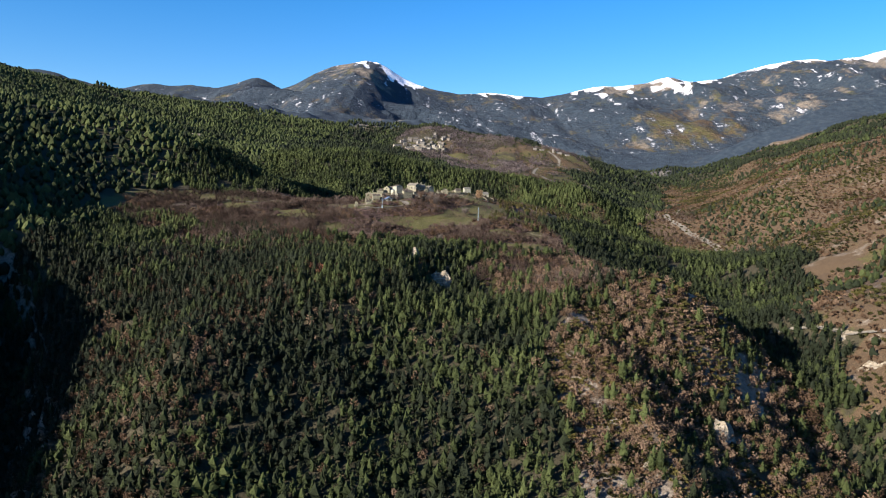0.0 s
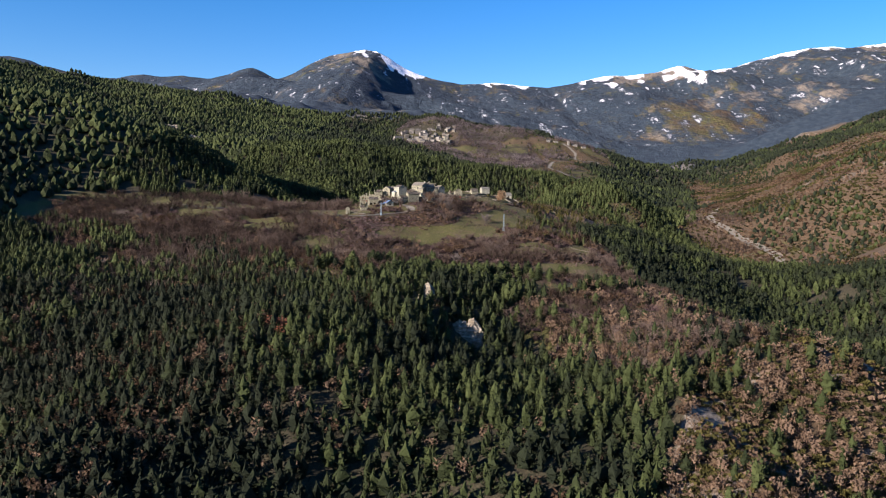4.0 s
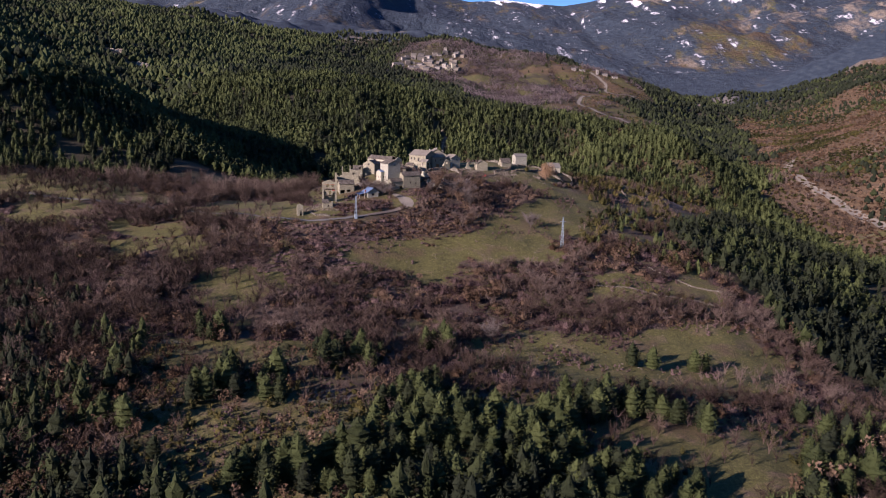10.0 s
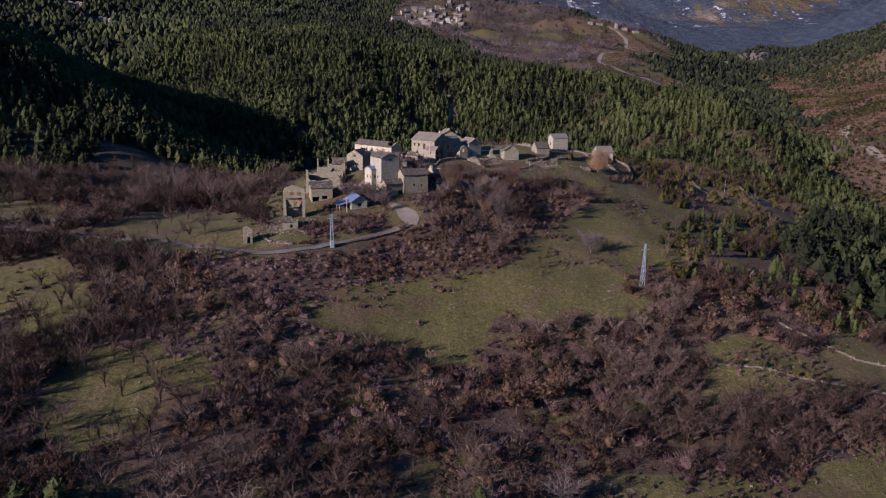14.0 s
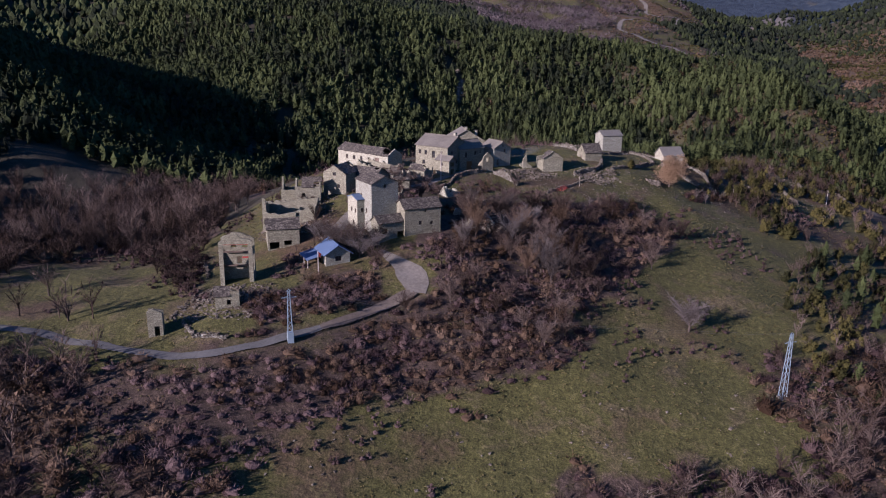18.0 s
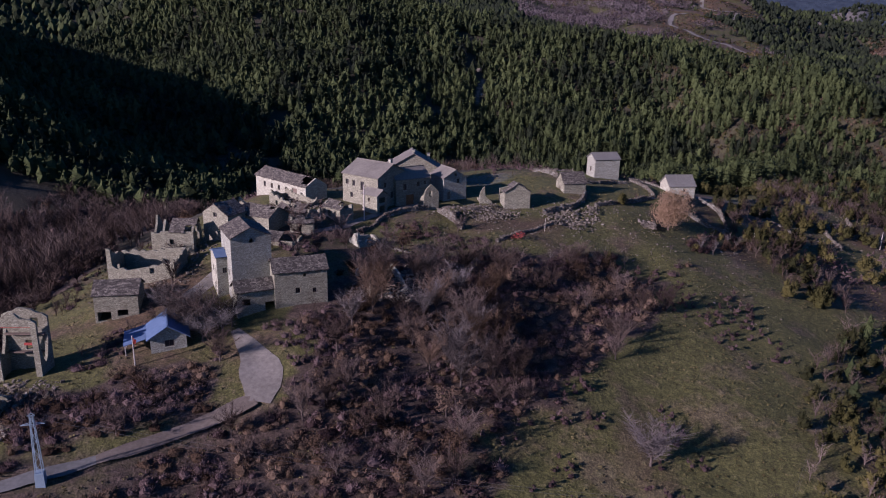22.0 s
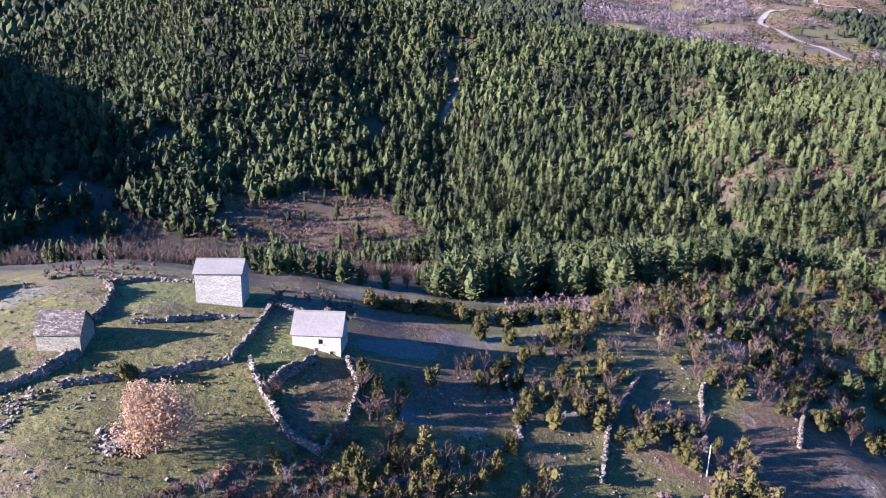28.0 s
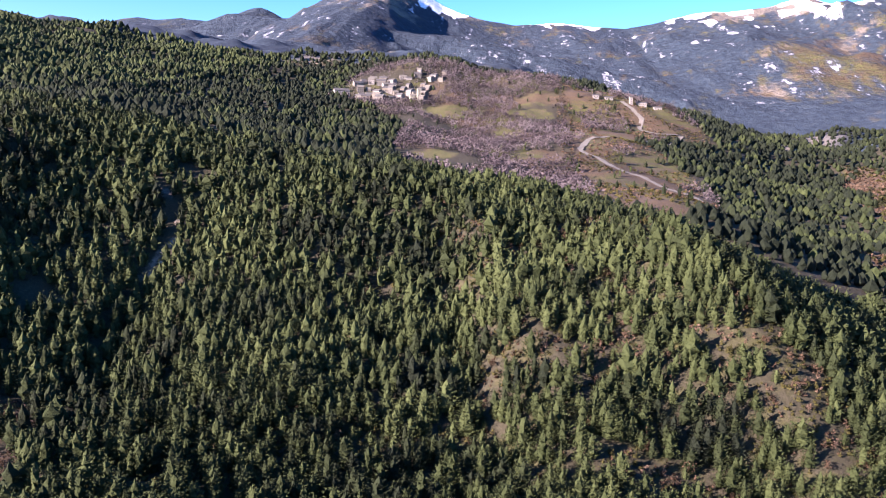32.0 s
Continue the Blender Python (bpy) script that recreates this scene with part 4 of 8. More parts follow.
def fill_opening(home, o, u, q, kind):
    """A window with frame and pane, or a door leaf, set back in its opening."""
    o, u = Vector(o), Vector(u)
    n = Vector((-u.y, u.x, 0))
    s0, s1, z0, z1 = q

    def at(s, z, deep):
        p = o + u * s + n * deep
        return (p.x, p.y, z)
    if kind == "door":
        bm = bmesh.new()
        k = 4
        for i in range(k):
            a, b = s0 + (s1 - s0) * i / k + 0.01, s0 + (s1 - s0) * (i + 1) / k - 0.01
            hexa(bm, [at(a, z0, 0.22), at(b, z0, 0.22), at(b, z0, 0.29), at(a, z0, 0.29), at(a, z1, 0.22), at(b, z1, 0.22), at(b, z1, 0.29), at(a, z1, 0.29)])
        door = part("door", bm, RUSTY if s1 - s0 > 2.4 else TIMBER, home, "plank door")
        bm = bmesh.new()
        hexa(bm, [at(s1 - 0.22, z0 + 1.0, 0.17), at(s1 - 0.14, z0 + 1.0, 0.17), at(s1 - 0.14, z0 + 1.0, 0.22), at(s1 - 0.22, z0 + 1.0, 0.22), at(s1 - 0.22, z0 + 1.2, 0.17), at(s1 - 0.14, z0 + 1.2, 0.17), at(s1 - 0.14, z0 + 1.2, 0.22), at(s1 - 0.22, z0 + 1.2, 0.22)])
        part("handle", bm, STEEL, door)
        return
    bm = bmesh.new()
    hexa(bm, [at(s0, z0, 0.26), at(s1, z0, 0.26), at(s1, z0, 0.30), at(s0, z0, 0.30), at(s0, z1, 0.26), at(s1, z1, 0.26), at(s1, z1, 0.30), at(s0, z1, 0.30)])
    window = part("window", bm, GLASS, home, "dark window pane")
    bm = bmesh.new()
    for a, b, c, e in ((s0, s1, z0, z0 + 0.09), (s0, s1, z1 - 0.09, z1), (s0, s0 + 0.09, z0 + 0.09, z1 - 0.09), (s1 - 0.09, s1, z0 + 0.09, z1 - 0.09), ((s0 + s1) / 2 - 0.03, (s0 + s1) / 2 + 0.03, z0 + 0.09, z1 - 0.09)):
        hexa(bm, [at(a, c, 0.19), at(b, c, 0.19), at(b, c, 0.255), at(a, c, 0.255), at(a, e, 0.19), at(b, e, 0.19), at(b, e, 0.255), at(a, e, 0.255)])
    part("window_frame", bm, TIMBER, window)
    bm = bmesh.new()
    hexa(bm, [at(s0 - 0.15, z0 - 0.13, -0.08), at(s1 + 0.15, z0 - 0.13, -0.08), at(s1 + 0.15, z0 - 0.13, 0.18), at(s0 - 0.15, z0 - 0.13, 0.18), at(s0 - 0.15, z0 - 0.01, -0.08), at(s1 + 0.15, z0 - 0.01, -0.08), at(s1 + 0.15, z0 - 0.01, 0.18), at(s0 - 0.15, z0 - 0.01, 0.18)])
    part("sill", bm, WALL_PALE, window)


def house(name, label, x, y, z, angle, w, d, eave, rise, ridge="x", cuts=(), wall=None, roof=None, over=0.35, tops=None, sink=4.0, wavy=0.0, hole=None, chimney=(), seed=0, thick=0.5, category="house"):
    """A house with its front-left corner at (x, y). cuts: (side, s0, s1, z0, z1, kind); tops: broken wall tops by side."""
    home = anchor(name, x, y, z, angle, label, category)
    wall = wall or WALL
    tops = tops or {}
    for side in SIDES:
        o, u, width = SIDES[side](w, d)
        gabled = side in (("left", "right") if ridge == "x" else ("front", "back"))
        top = tops.get(side)
        if top == "gone":
            continue
        if side in ("left", "right"):
            o, width = (o[0], o[1] + u[1] * thick, 0), width - 2 * thick
        if top is None:
            if gabled:
                low = eave + (rise * 2 * thick / d if ridge == "x" else 0)
                top = [(0, low), (width / 2, eave + rise), (width, low)]
            else:
                top = [(0, eave), (width, eave)]
        shift = thick if side in ("left", "right") else 0
        here = [(c[1] - shift, c[2] - shift, c[3], c[4]) for c in cuts if c[0] == side]
        bm = bmesh.new()
        wall_panel(bm, o, u, width, top, thick, here, sink)
        bmesh.ops.remove_doubles(bm, verts=bm.verts[:], dist=0.002)
        part("wall", bm, wall, home)
        for c, q in zip([c for c in cuts if c[0] == side], here):
            if c[5] != "hole":
                fill_opening(home, o, u, q, c[5])
    if roof:
        t = 0.16
        lift = t + 0.02
        if ridge == "x":
            m, k = d / 2, rise / (d / 2)
            e = eave - over * k + lift
            ends = [("roof_slope", (-over, -over, e), (w + over, -over, e), (w + over, m + 0.02, eave + rise + lift), (-over, m + 0.02, eave + rise + lift)),
                    ("roof_slope", (-over, d + over, e), (w + over, d + over, e), (w + over, m - 0.02, eave + rise + lift), (-over, m - 0.02, eave + rise + lift))]
            cap = ((-over, m, eave + rise + lift + 0.04), (w + over, m, eave + rise + lift + 0.04))
        else:
            m, k = w / 2, rise / (w / 2)
            e = eave - over * k + lift
            ends = [("roof_slope", (-over, -over, e), (-over, d + over, e), (m + 0.02, d + over, eave + rise + lift), (m + 0.02, -over, eave + rise + lift)),
                    ("roof_slope", (w + over, -over, e), (w + over, d + over, e), (m - 0.02, d + over, eave + rise + lift), (m - 0.02, -over, eave + rise + lift))]
            cap = ((m, -over, eave + rise + lift + 0.04), (m, d + over, eave + rise + lift + 0.04))
        for i, (nm, *corners) in enumerate(ends):
            roof_slope(nm, corners, t, roof, home, wavy=wavy, seed=seed + i, hole=hole[i] if hole else None)
        if not hole and not wavy:
            bm = bmesh.new()
            beam(bm, *cap, 0.22)
            part("ridge_cap", bm, roof, home)
    for cx, cy, cz, h in chimney:
        bm = bmesh.new()
        block(bm, cx - 0.4, cx + 0.4, cy - 0.4, cy + 0.4, cz, cz + h)
        stack = part("chimney", bm, WALL_PALE, home)
        bm = bmesh.new()
        block(bm, cx - 0.55, cx + 0.55, cy - 0.55, cy + 0.55, cz + h + 0.01, cz + h + 0.14)
        part("chimney_cap", bm, SLATE, stack)
    return home


RUSTY = plain("rust_brown_timber", (0.082, 0.037, 0.016), (0.197, 0.098, 0.041), 4)
GLASS, gn, gb = material("old_window_glass", 0.12)
gb.inputs["Base Color"].default_value = (0.02, 0.022, 0.025, 1)
gb.inputs["Specular IOR Level"].default_value = 0.5

def loose_stone():
    """Weathered limestone pieces, each its own shade."""
    m, n, b = material("loose_stone", 0.95)
    pos = place(n)
    mix = reckon(n, "ADD", reckon(n, "MULTIPLY", attribute(n, "tint"), 0.65), reckon(n, "MULTIPLY", noise_node(n, 4.0, 4, 0.6, pos), 0.35))
    paint(n, b, ramp(n, mix, [(0.2, (0.054, 0.046, 0.034)), (0.55, (0.127, 0.112, 0.085)), (0.9, (0.279, 0.254, 0.205))]))
    relief(n, b, noise_node(n, 7.0, 3, 0.6, pos), 0.5, 0.08)
    return m


PIECES = loose_stone()

# ---- the hamlet, from the lane upwards ----
house("stone_hut", "small roofless stone hut with a dark doorway beside the lane", -95.7, 813, 188.8, 16, 3.0, 3.4, 5.0, 0.7, "y",
      [("front", 1.3, 2.3, -0.2, 2.0, "hole")], tops={"front": [(0, 5.2), (1.2, 5.9), (3.0, 4.9)], "right": ragged(2.4, 4.8, 4.0, 0.4, 2), "back": ragged(3, 4.6, 5, 0.4, 3), "left": ragged(2.4, 4.4, 5.2, 0.3, 4)}, category="ruin")
tower = house("ruined_tower_house", "tall roofless stone house, its front fallen open", -86.6, 834.2, 193.4, 8, 7.7, 4.6, 10.2, 2.3, "y",
      [("front", 1.0, 6.7, -3, 9.5, "hole"), ("back", 1.6, 2.9, 7.6, 9.6, "hole"), ("back", 4.2, 5.5, 7.6, 9.6, "hole"), ("back", 3.1, 4.2, 3.6, 5.4, "hole")],
      tops={"front": ragged(7.7, 10.0, 10.2, 0.4, 5, 1.8), "right": [(0, 5.2), (0.6, 3.4), (1.4, 2.2), (2.2, 3.0), (3.0, 5.6), (3.6, 8.6)], "left": [(0, 7.6), (0.8, 5.2), (1.6, 3.4), (2.6, 4.0), (3.6, 8.4)], "back": ragged(7.7, 9.9, 10.2, 0.2, 8, 1.6)}, category="ruin")
for z, x0, x1 in ((9.55, 0.9, 6.8), (6.3, 5.3, 6.9)):
    bm = bmesh.new()
    beam(bm, (x0, 0.25, z), (x1, 0.25, z), 0.35)
    part("lintel", bm, RED_PAINT, tower, "red painted beam")
for z in (3.2, 6.6):
    bm = bmesh.new()
    block(bm, 0.5, 7.2, 3.3, 4.1, z, z + 0.22)
    part("floor", bm, TIMBER, tower)
house("ruined_shed", "small broken stone shed under the tall ruin", -84.4, 822.6, 190.8, 14, 5.2, 4.4, 3.6, 1.5, "x", [("front", 2.5, 3.3, 1.4, 2.6, "hole")],
      roof=SLAB, tops={"right": ragged(3.4, 4.6, 2.0, 0.5, 9), "back": ragged(5.2, 3.0, 4.6, 0.5, 10), "left": ragged(3.4, 4.0, 2.5, 0.5, 11)}, wavy=0.08, hole=[lambda u, v: u > 0.55 or v > 0.75, lambda u, v: True], category="ruin")
house("stone_barn", "low stone barn with a dark slab roof", -80.2, 855.0, 196.4, 17, 8.2, 7.2, 4.9, 2.0, "x", [("front", 0.5, 3.0, -0.5, 1.4, "hole"), ("front", 4.2, 6.2, 0.4, 1.7, "hole")], roof=SLAB, wavy=0.07, seed=3, category="barn")
house("roofless_house", "wide roofless stone house with broken walls", -84.9, 869.4, 199.3, 2, 14.6, 7.4, 5.0, 0.5, "x", [("front", 9.2, 10.2, 2.0, 3.2, "hole"), ("left", 3, 4, 1, 2.6, "hole")],
      tops={"front": [(0, 7.2), (0.9, 7.0), (1.1, 3.4), (2.2, 2.7), (3.4, 3.0), (4.6, 2.5), (6.2, 2.8), (7.4, 3.1), (9, 3.4), (10, 3.9), (11.2, 3.8), (12.4, 4.6), (13.5, 4.3), (14.6, 4.8)], "left": ragged(6.4, 4.4, 6.4, 0.5, 14), "right": ragged(6.4, 4.6, 5.8, 0.5, 15), "back": ragged(14.6, 6.2, 4.6, 0.6, 16)}, category="ruin")
house("ruined_house", "roofless stone house with a single pointed gable still standing", -83.4, 886.9, 200.0, 8, 8.4, 10.0, 5.4, 2.2, "x", [("front", 5.8, 6.8, 2.4, 3.6, "hole"), ("right", 3.0, 4.2, 2.2, 4.0, "hole")],
      tops={"front": [(0, 5.6), (1.6, 5.2), (3.4, 5.4), (5.2, 4.8), (6.6, 5.3), (7.4, 3.4), (8.4, 2.2)], "left": [(0, 4.6), (2.0, 5.8), (3.2, 7.4), (4.2, 8.4), (4.9, 8.6), (5.4, 6.6), (7.0, 5.0), (9.0, 4.4)], "right": ragged(9, 2.0, 4.6, 0.6, 19), "back": ragged(8.4, 4.0, 5.0, 0.5, 17)}, category="ruin")
house("half_roofed_house", "stone house with an open gable and half its mossy slab roof", -78.0, 880.6, 202.0, 6, 7.4, 6.4, 5.6, 2.4, "x", [("right", 1.6, 4.6, 0.4, 6.4, "hole"), ("front", 2.0, 3.0, 2.6, 3.8, "hole"), ("front", 4.6, 5.6, 0, 2.2, "hole")],
      roof=SLAB, tops={"back": ragged(7.4, 5.2, 4.4, 0.6, 20), "left": [(0, 5.0), (1.4, 6.4), (2.7, 7.6), (4.2, 5.4), (5.4, 3.8)]}, wavy=0.12, hole=[lambda u, v: u < 0.15 or (u > 0.7 and v < 0.35), lambda u, v: u < 0.5 or v < 0.4], category="ruin", seed=7)
chalet = house("stone_cabin", "small stone cabin with a blue sheet roof and front window", -63.2, 843.2, 195.4, 25.7, 6.2, 7.4, 3.0, 2.0, "y", [("front", 2.4, 4.0, 0.9, 2.2, "window"), ("left", 3, 4, 0, 2.1, "door")], wall=WALL_GREY, roof=TARP, over=0.7, category="cabin")
roof_slope("porch_roof", [(-4.6, 0.6, 1.75), (-4.6, 7.9, 1.75), (-0.72, 7.9, 2.68), (-0.72, 0.6, 2.68)], 0.12, TARP, chalet, "blue porch roof")
for px, py in ((-4.3, 1.0), (-4.3, 4.4), (-4.3, 7.5)):
    bm = bmesh.new()
    beam(bm, (px, py, -0.5), (px, py, 1.68), 0.16)
    part("post", bm, POLE, chalet)
house("tower_house", "tall plain grey house with a stone slab gable roof", -53.5, 859.4, 199.6, 32, 7.9, 9.6, 13.2, 1.9, "y", [("front", 3.6, 4.3, 12.0, 12.9, "hole"), ("left", 3, 3.9, 8.6, 9.9, "window"), ("left", 6, 6.9, 5, 6.3, "window")], wall=WALL_GREY, roof=SLAB, over=0.3, wavy=0.06, seed=6)
house("lean_to", "low stone annex with an arched doorway under the tall house", -51.2, 855.0, 198.2, 32, 8.6, 4.6, 5.2, 1.6, "x", [("front", 1.0, 2.6, 2.2, 3.6, "hole"), ("front", 5.4, 7.4, -0.6, 2.5, "hole")], roof=SLAB, wavy=0.05, seed=8, category="annex")
house("narrow_house", "narrow pale house patched with a blue sheet roof", -57.6, 861.9, 198.6, 32, 3.1, 6.0, 9.4, 0.9, "x", [("left", 2, 2.9, 5.8, 7.0, "window"), ("left", 4.4, 5.3, 5.8, 7.0, "window"), ("left", 3, 4, 2.2, 3.6, "window"), ("front", 1.1, 2.0, 6, 7.2, "window")], wall=WALL_PALE, roof=TARP, over=0.2, seed=9)
house("slab_roofed_barn", "broad stone barn with a brown slab roof", -44.7, 858.3, 200.4, 26, 10.4, 6.6, 6.2, 2.0, "x", [("front", 5.6, 6.2, 5.0, 5.6, "hole"), ("front", 4.0, 5.0, 1.6, 2.8, "window"), ("front", 7.4, 8.2, 1.4, 2.4, "window")], roof=SLAB, wavy=0.07, seed=10, category="barn")
house("gabled_house", "stone house with one slope of its slab roof missing", -70.8, 887.9, 204.4, -23, 7.8, 8.4, 6.4, 2.4, "y", [("front", 3.3, 4.4, 5.6, 6.7, "window"), ("front", 4.8, 5.7, 2.0, 3.2, "window")], roof=SLAB, wavy=0.1, hole=[lambda u, v: u < 0.75, lambda u, v: u > 0.7 and v > 0.4], seed=12, category="ruin")
house("patched_house", "small stone house with a sagging slab roof", -62.6, 890.6, 204.6, -22, 8.2, 7.2, 5.4, 1.9, "x", [("front", 3, 3.9, 2.6, 3.8, "window"), ("front", 5.4, 6.4, 0, 2.0, "door")], roof=SLAB, wavy=0.13, hole=[lambda u, v: u > 0.7 and v > 0.5, lambda u, v: u < 0.2], seed=14)
house("roofless_cottage", "broken stone cottage overgrown with shrubs", -55.2, 882.0, 203.0, -8, 7.6, 6.4, 3.4, 1.4, "x", [("front", 2.6, 3.6, 0, 2.0, "hole")], roof=SLAB, tops={"left": ragged(5.4, 3.6, 2.4, 0.5, 21), "back": ragged(7.6, 2.6, 3.6, 0.5, 22), "right": ragged(5.4, 2.2, 3.8, 0.6, 23)}, wavy=0.14, hole=[lambda u, v: u > 0.5, lambda u, v: u < 0.6], seed=16, category="ruin")
for k, (x, y, turn, w, d, tall) in enumerate(((-52.5, 897.5, -30, 5.6, 4.6, 2.8), (-58.6, 903.4, -48, 5.2, 4.4, 2.4), (-46.0, 903.6, -36, 6.2, 4.4, 2.6), (-66.4, 899.6, -25, 5.0, 4.6, 3.4), (-50.4, 889.0, 10, 5.4, 4.2, 2.6))):
    house("fallen_house", "fallen stone house under a tilted broken slab roof", x, y, land(x, y) - 0.2, turn, w, d, tall, 1.5, "x", [("front", 1.6, 2.6, 0, 1.8, "hole")], roof=SLAB, tops={"left": ragged(d - 1, tall, tall + 1.2, 0.6, 130 + k), "back": ragged(w, tall + 0.6, tall - 0.8, 0.6, 140 + k), "right": ragged(d - 1, tall + 0.8, tall - 1.0, 0.6, 150 + k)}, wavy=0.22, hole=[lambda u, v, k=k: u + v * 0.6 > 0.75 + 0.1 * (k % 3), lambda u, v, k=k: v < 0.35 or u > 0.55 + 0.1 * (k % 2)], category="ruin", seed=160 + k)
house("long_house", "long whitewashed house with a sagging slab roof", -72.6, 931.2, 206.8, -39.6, 24.5, 7.0, 4.7, 2.1, "x", [("front", 4 + 3.6 * i, 5.1 + 3.6 * i, 1.9, 3.4, "window") for i in range(4)] + [("front", 18.2, 20.4, 0.3, 3.6, "door"), ("front", 22, 23, 1.6, 3.0, "hole")], wall=WALL_PALE, roof=SLAB, wavy=0.12, hole=[lambda u, v: u > 0.8 and v < 0.9 and u + v > 1.1, lambda u, v: u > 0.85], seed=18)
house("roofless_wing", "ruined lower wing with jagged stone walls", -64.4, 917.4, 205.6, -39.6, 15.0, 5.6, 3.2, 0.5, "x", [("front", 3, 4, 0.8, 2.2, "hole"), ("front", 9, 10.2, 0, 2.2, "hole")], tops={"front": ragged(15, 3.8, 2.4, 0.7, 25), "left": ragged(4.6, 3.0, 4.6, 0.5, 26), "right": ragged(4.6, 2.2, 4.0, 0.5, 27), "back": ragged(15, 3.4, 4.2, 0.5, 28)}, category="ruin")
house("big_house", "large restored stone house with a pale slate roof", -44.6, 920.0, 206.6, -32.4, 12.8, 12.0, 8.5, 3.0, "x", [("front", 1.2, 2.2, 5.6, 7.0, "window"), ("front", 3.6, 4.6, 5.4, 7.0, "window"), ("front", 6.6, 7.8, 4.6, 7.0, "window"), ("front", 2.8, 3.9, 2.2, 3.6, "window"), ("right", 2.4, 3.4, 5.6, 7.0, "window"), ("right", 5.2, 6.2, 2.4, 4.2, "window"), ("right", 2.2, 3.2, 2.4, 3.8, "window")], roof=SLATE, chimney=[(11.6, 6.4, 10.8, 1.8)], seed=20)
house("porch_house", "two-storey porch with a slate roof and dark openings", -37.6, 911.4, 206.4, -32.4, 5.2, 4.0, 5.0, 1.2, "x", [("right", 0.8, 3.2, 2.9, 4.4, "hole"), ("right", 0.9, 3.0, -0.1, 2.2, "hole"), ("front", 2, 2.8, 3.2, 4.2, "window")], roof=SLATE, seed=22, category="house")
house("arched_house", "stone house with a brown arched doorway and slate roof", -29.6, 917.9, 206.7, 39, 10.6, 7.4, 7.2, 2.4, "x", [("front", 2.2, 3.3, 4.2, 6.0, "window"), ("front", 6.4, 7.4, 4.8, 6.2, "window"), ("front", 3.0, 5.6, -0.1, 2.9, "door"), ("front", 8.8, 9.5, 5.2, 6.2, "window")], roof=SLATE, seed=24)
house("chimney_house", "tall dark stone house with a broad slate roof and two chimneys", -35.0, 933.8, 206.6, 10, 16.0, 10.0, 7.2, 4.6, "y", [("front", 8.4, 9.6, 6.4, 8.2, "window"), ("front", 3.4, 4.4, 6.2, 7.6, "window"), ("right", 3, 4, 5, 6.4, "window")], roof=SLATE, over=0.5, chimney=[(8.0, 1.4, 11.1, 1.6), (12.6, 5.4, 8.8, 2.2)], seed=26)
house("gable_cottage", "narrow grey stone cottage with a dark slate roof", -17.6, 926.4, 207.2, 33, 7.2, 8.0, 6.0, 2.1, "y", [("front", 4.2, 5.0, 4.4, 5.6, "window"), ("front", 3.4, 4.1, 6.4, 7.2, "hole"), ("front", 1.2, 2.2, 0, 2.1, "door")], wall=WALL_GREY, roof=SLATE, seed=28)
house("ruined_gable", "slender ruined gable with one high window", -22.0, 917.0, 205.8, 27, 4.2, 5.4, 5.6, 1.5, "y", [("front", 1.5, 2.4, 4.0, 5.6, "hole"), ("right", 1.2, 4.4, 0.2, 3.6, "hole")], tops={"front": [(0, 4.2), (0.5, 5.9), (1.3, 6.8), (2.1, 7.3), (2.9, 6.6), (3.5, 6.1), (4.2, 5.2)], "right": [(0, 5.4), (1.2, 5.2), (4.4, 5.0)], "left": ragged(4.4, 1.6, 4.8, 0.6, 32), "back": "gone"}, wavy=0.12, hole=[lambda u, v: True, lambda u, v: u > 0.75], category="ruin")
house("broken_barn", "small stone barn with a crumbling gable", -0.6, 924.2, 206.2, 14, 7.2, 6.8, 4.3, 2.3, "y", roof=SLAB, tops={"front": [(0, 4.1), (1.2, 5.2), (2.3, 5.7), (3.4, 6.7), (4.4, 6.2), (5.6, 5.6), (6.4, 4.6), (7.2, 4.4)], "back": ragged(7.2, 3.4, 3.8, 0.7, 35, 1.4), "left": ragged(5.8, 2.0, 4.2, 0.8, 36)}, wavy=0.16, hole=[lambda u, v: u > 0.55 or (u > 0.2 and v < 0.3), lambda u, v: u > 0.5 and v > 0.3], category="ruin")
house("lone_gable", "broken stub of a fallen barn's gable wall", -7.4, 926.2, 206.4, 14, 3.4, 4.6, 3.4, 1.4, "y", tops={"front": [(0, 3.2), (0.7, 4.4), (1.2, 4.9), (1.5, 2.2), (2.4, 1.4), (3.4, 0.7)], "right": "gone", "left": [(0, 0.8), (1.2, 1.4), (2.2, 1.0), (3.6, 3.0)], "back": "gone"}, category="ruin")
house("collapsed_barn", "collapsed white-walled barn with its timbers fallen inside", -27.4, 866.8, 199.0, 34, 8.6, 8.0, 2.6, 0.6, "x", wall=WALL_PALE,
      tops={"front": [(0, 3.2), (0.8, 2.6), (1.6, 0.8), (3.0, 0.4), (4.4, 0.9), (6.0, 0.3), (8.6, 1.4)], "right": [(0, 1.4), (1.5, 2.4), (3.4, 3.4), (5.4, 4.0), (7.0, 4.4)], "back": [(0, 4.2), (1.4, 2.4), (3, 1.0), (5.4, 1.6), (6.0, 4.6), (8.0, 4.8), (8.6, 3.4)], "left": [(0, 2.0), (2.0, 0.6), (4.6, 0.9), (7.0, 2.6)]}, category="ruin")
br = random.Random(91)
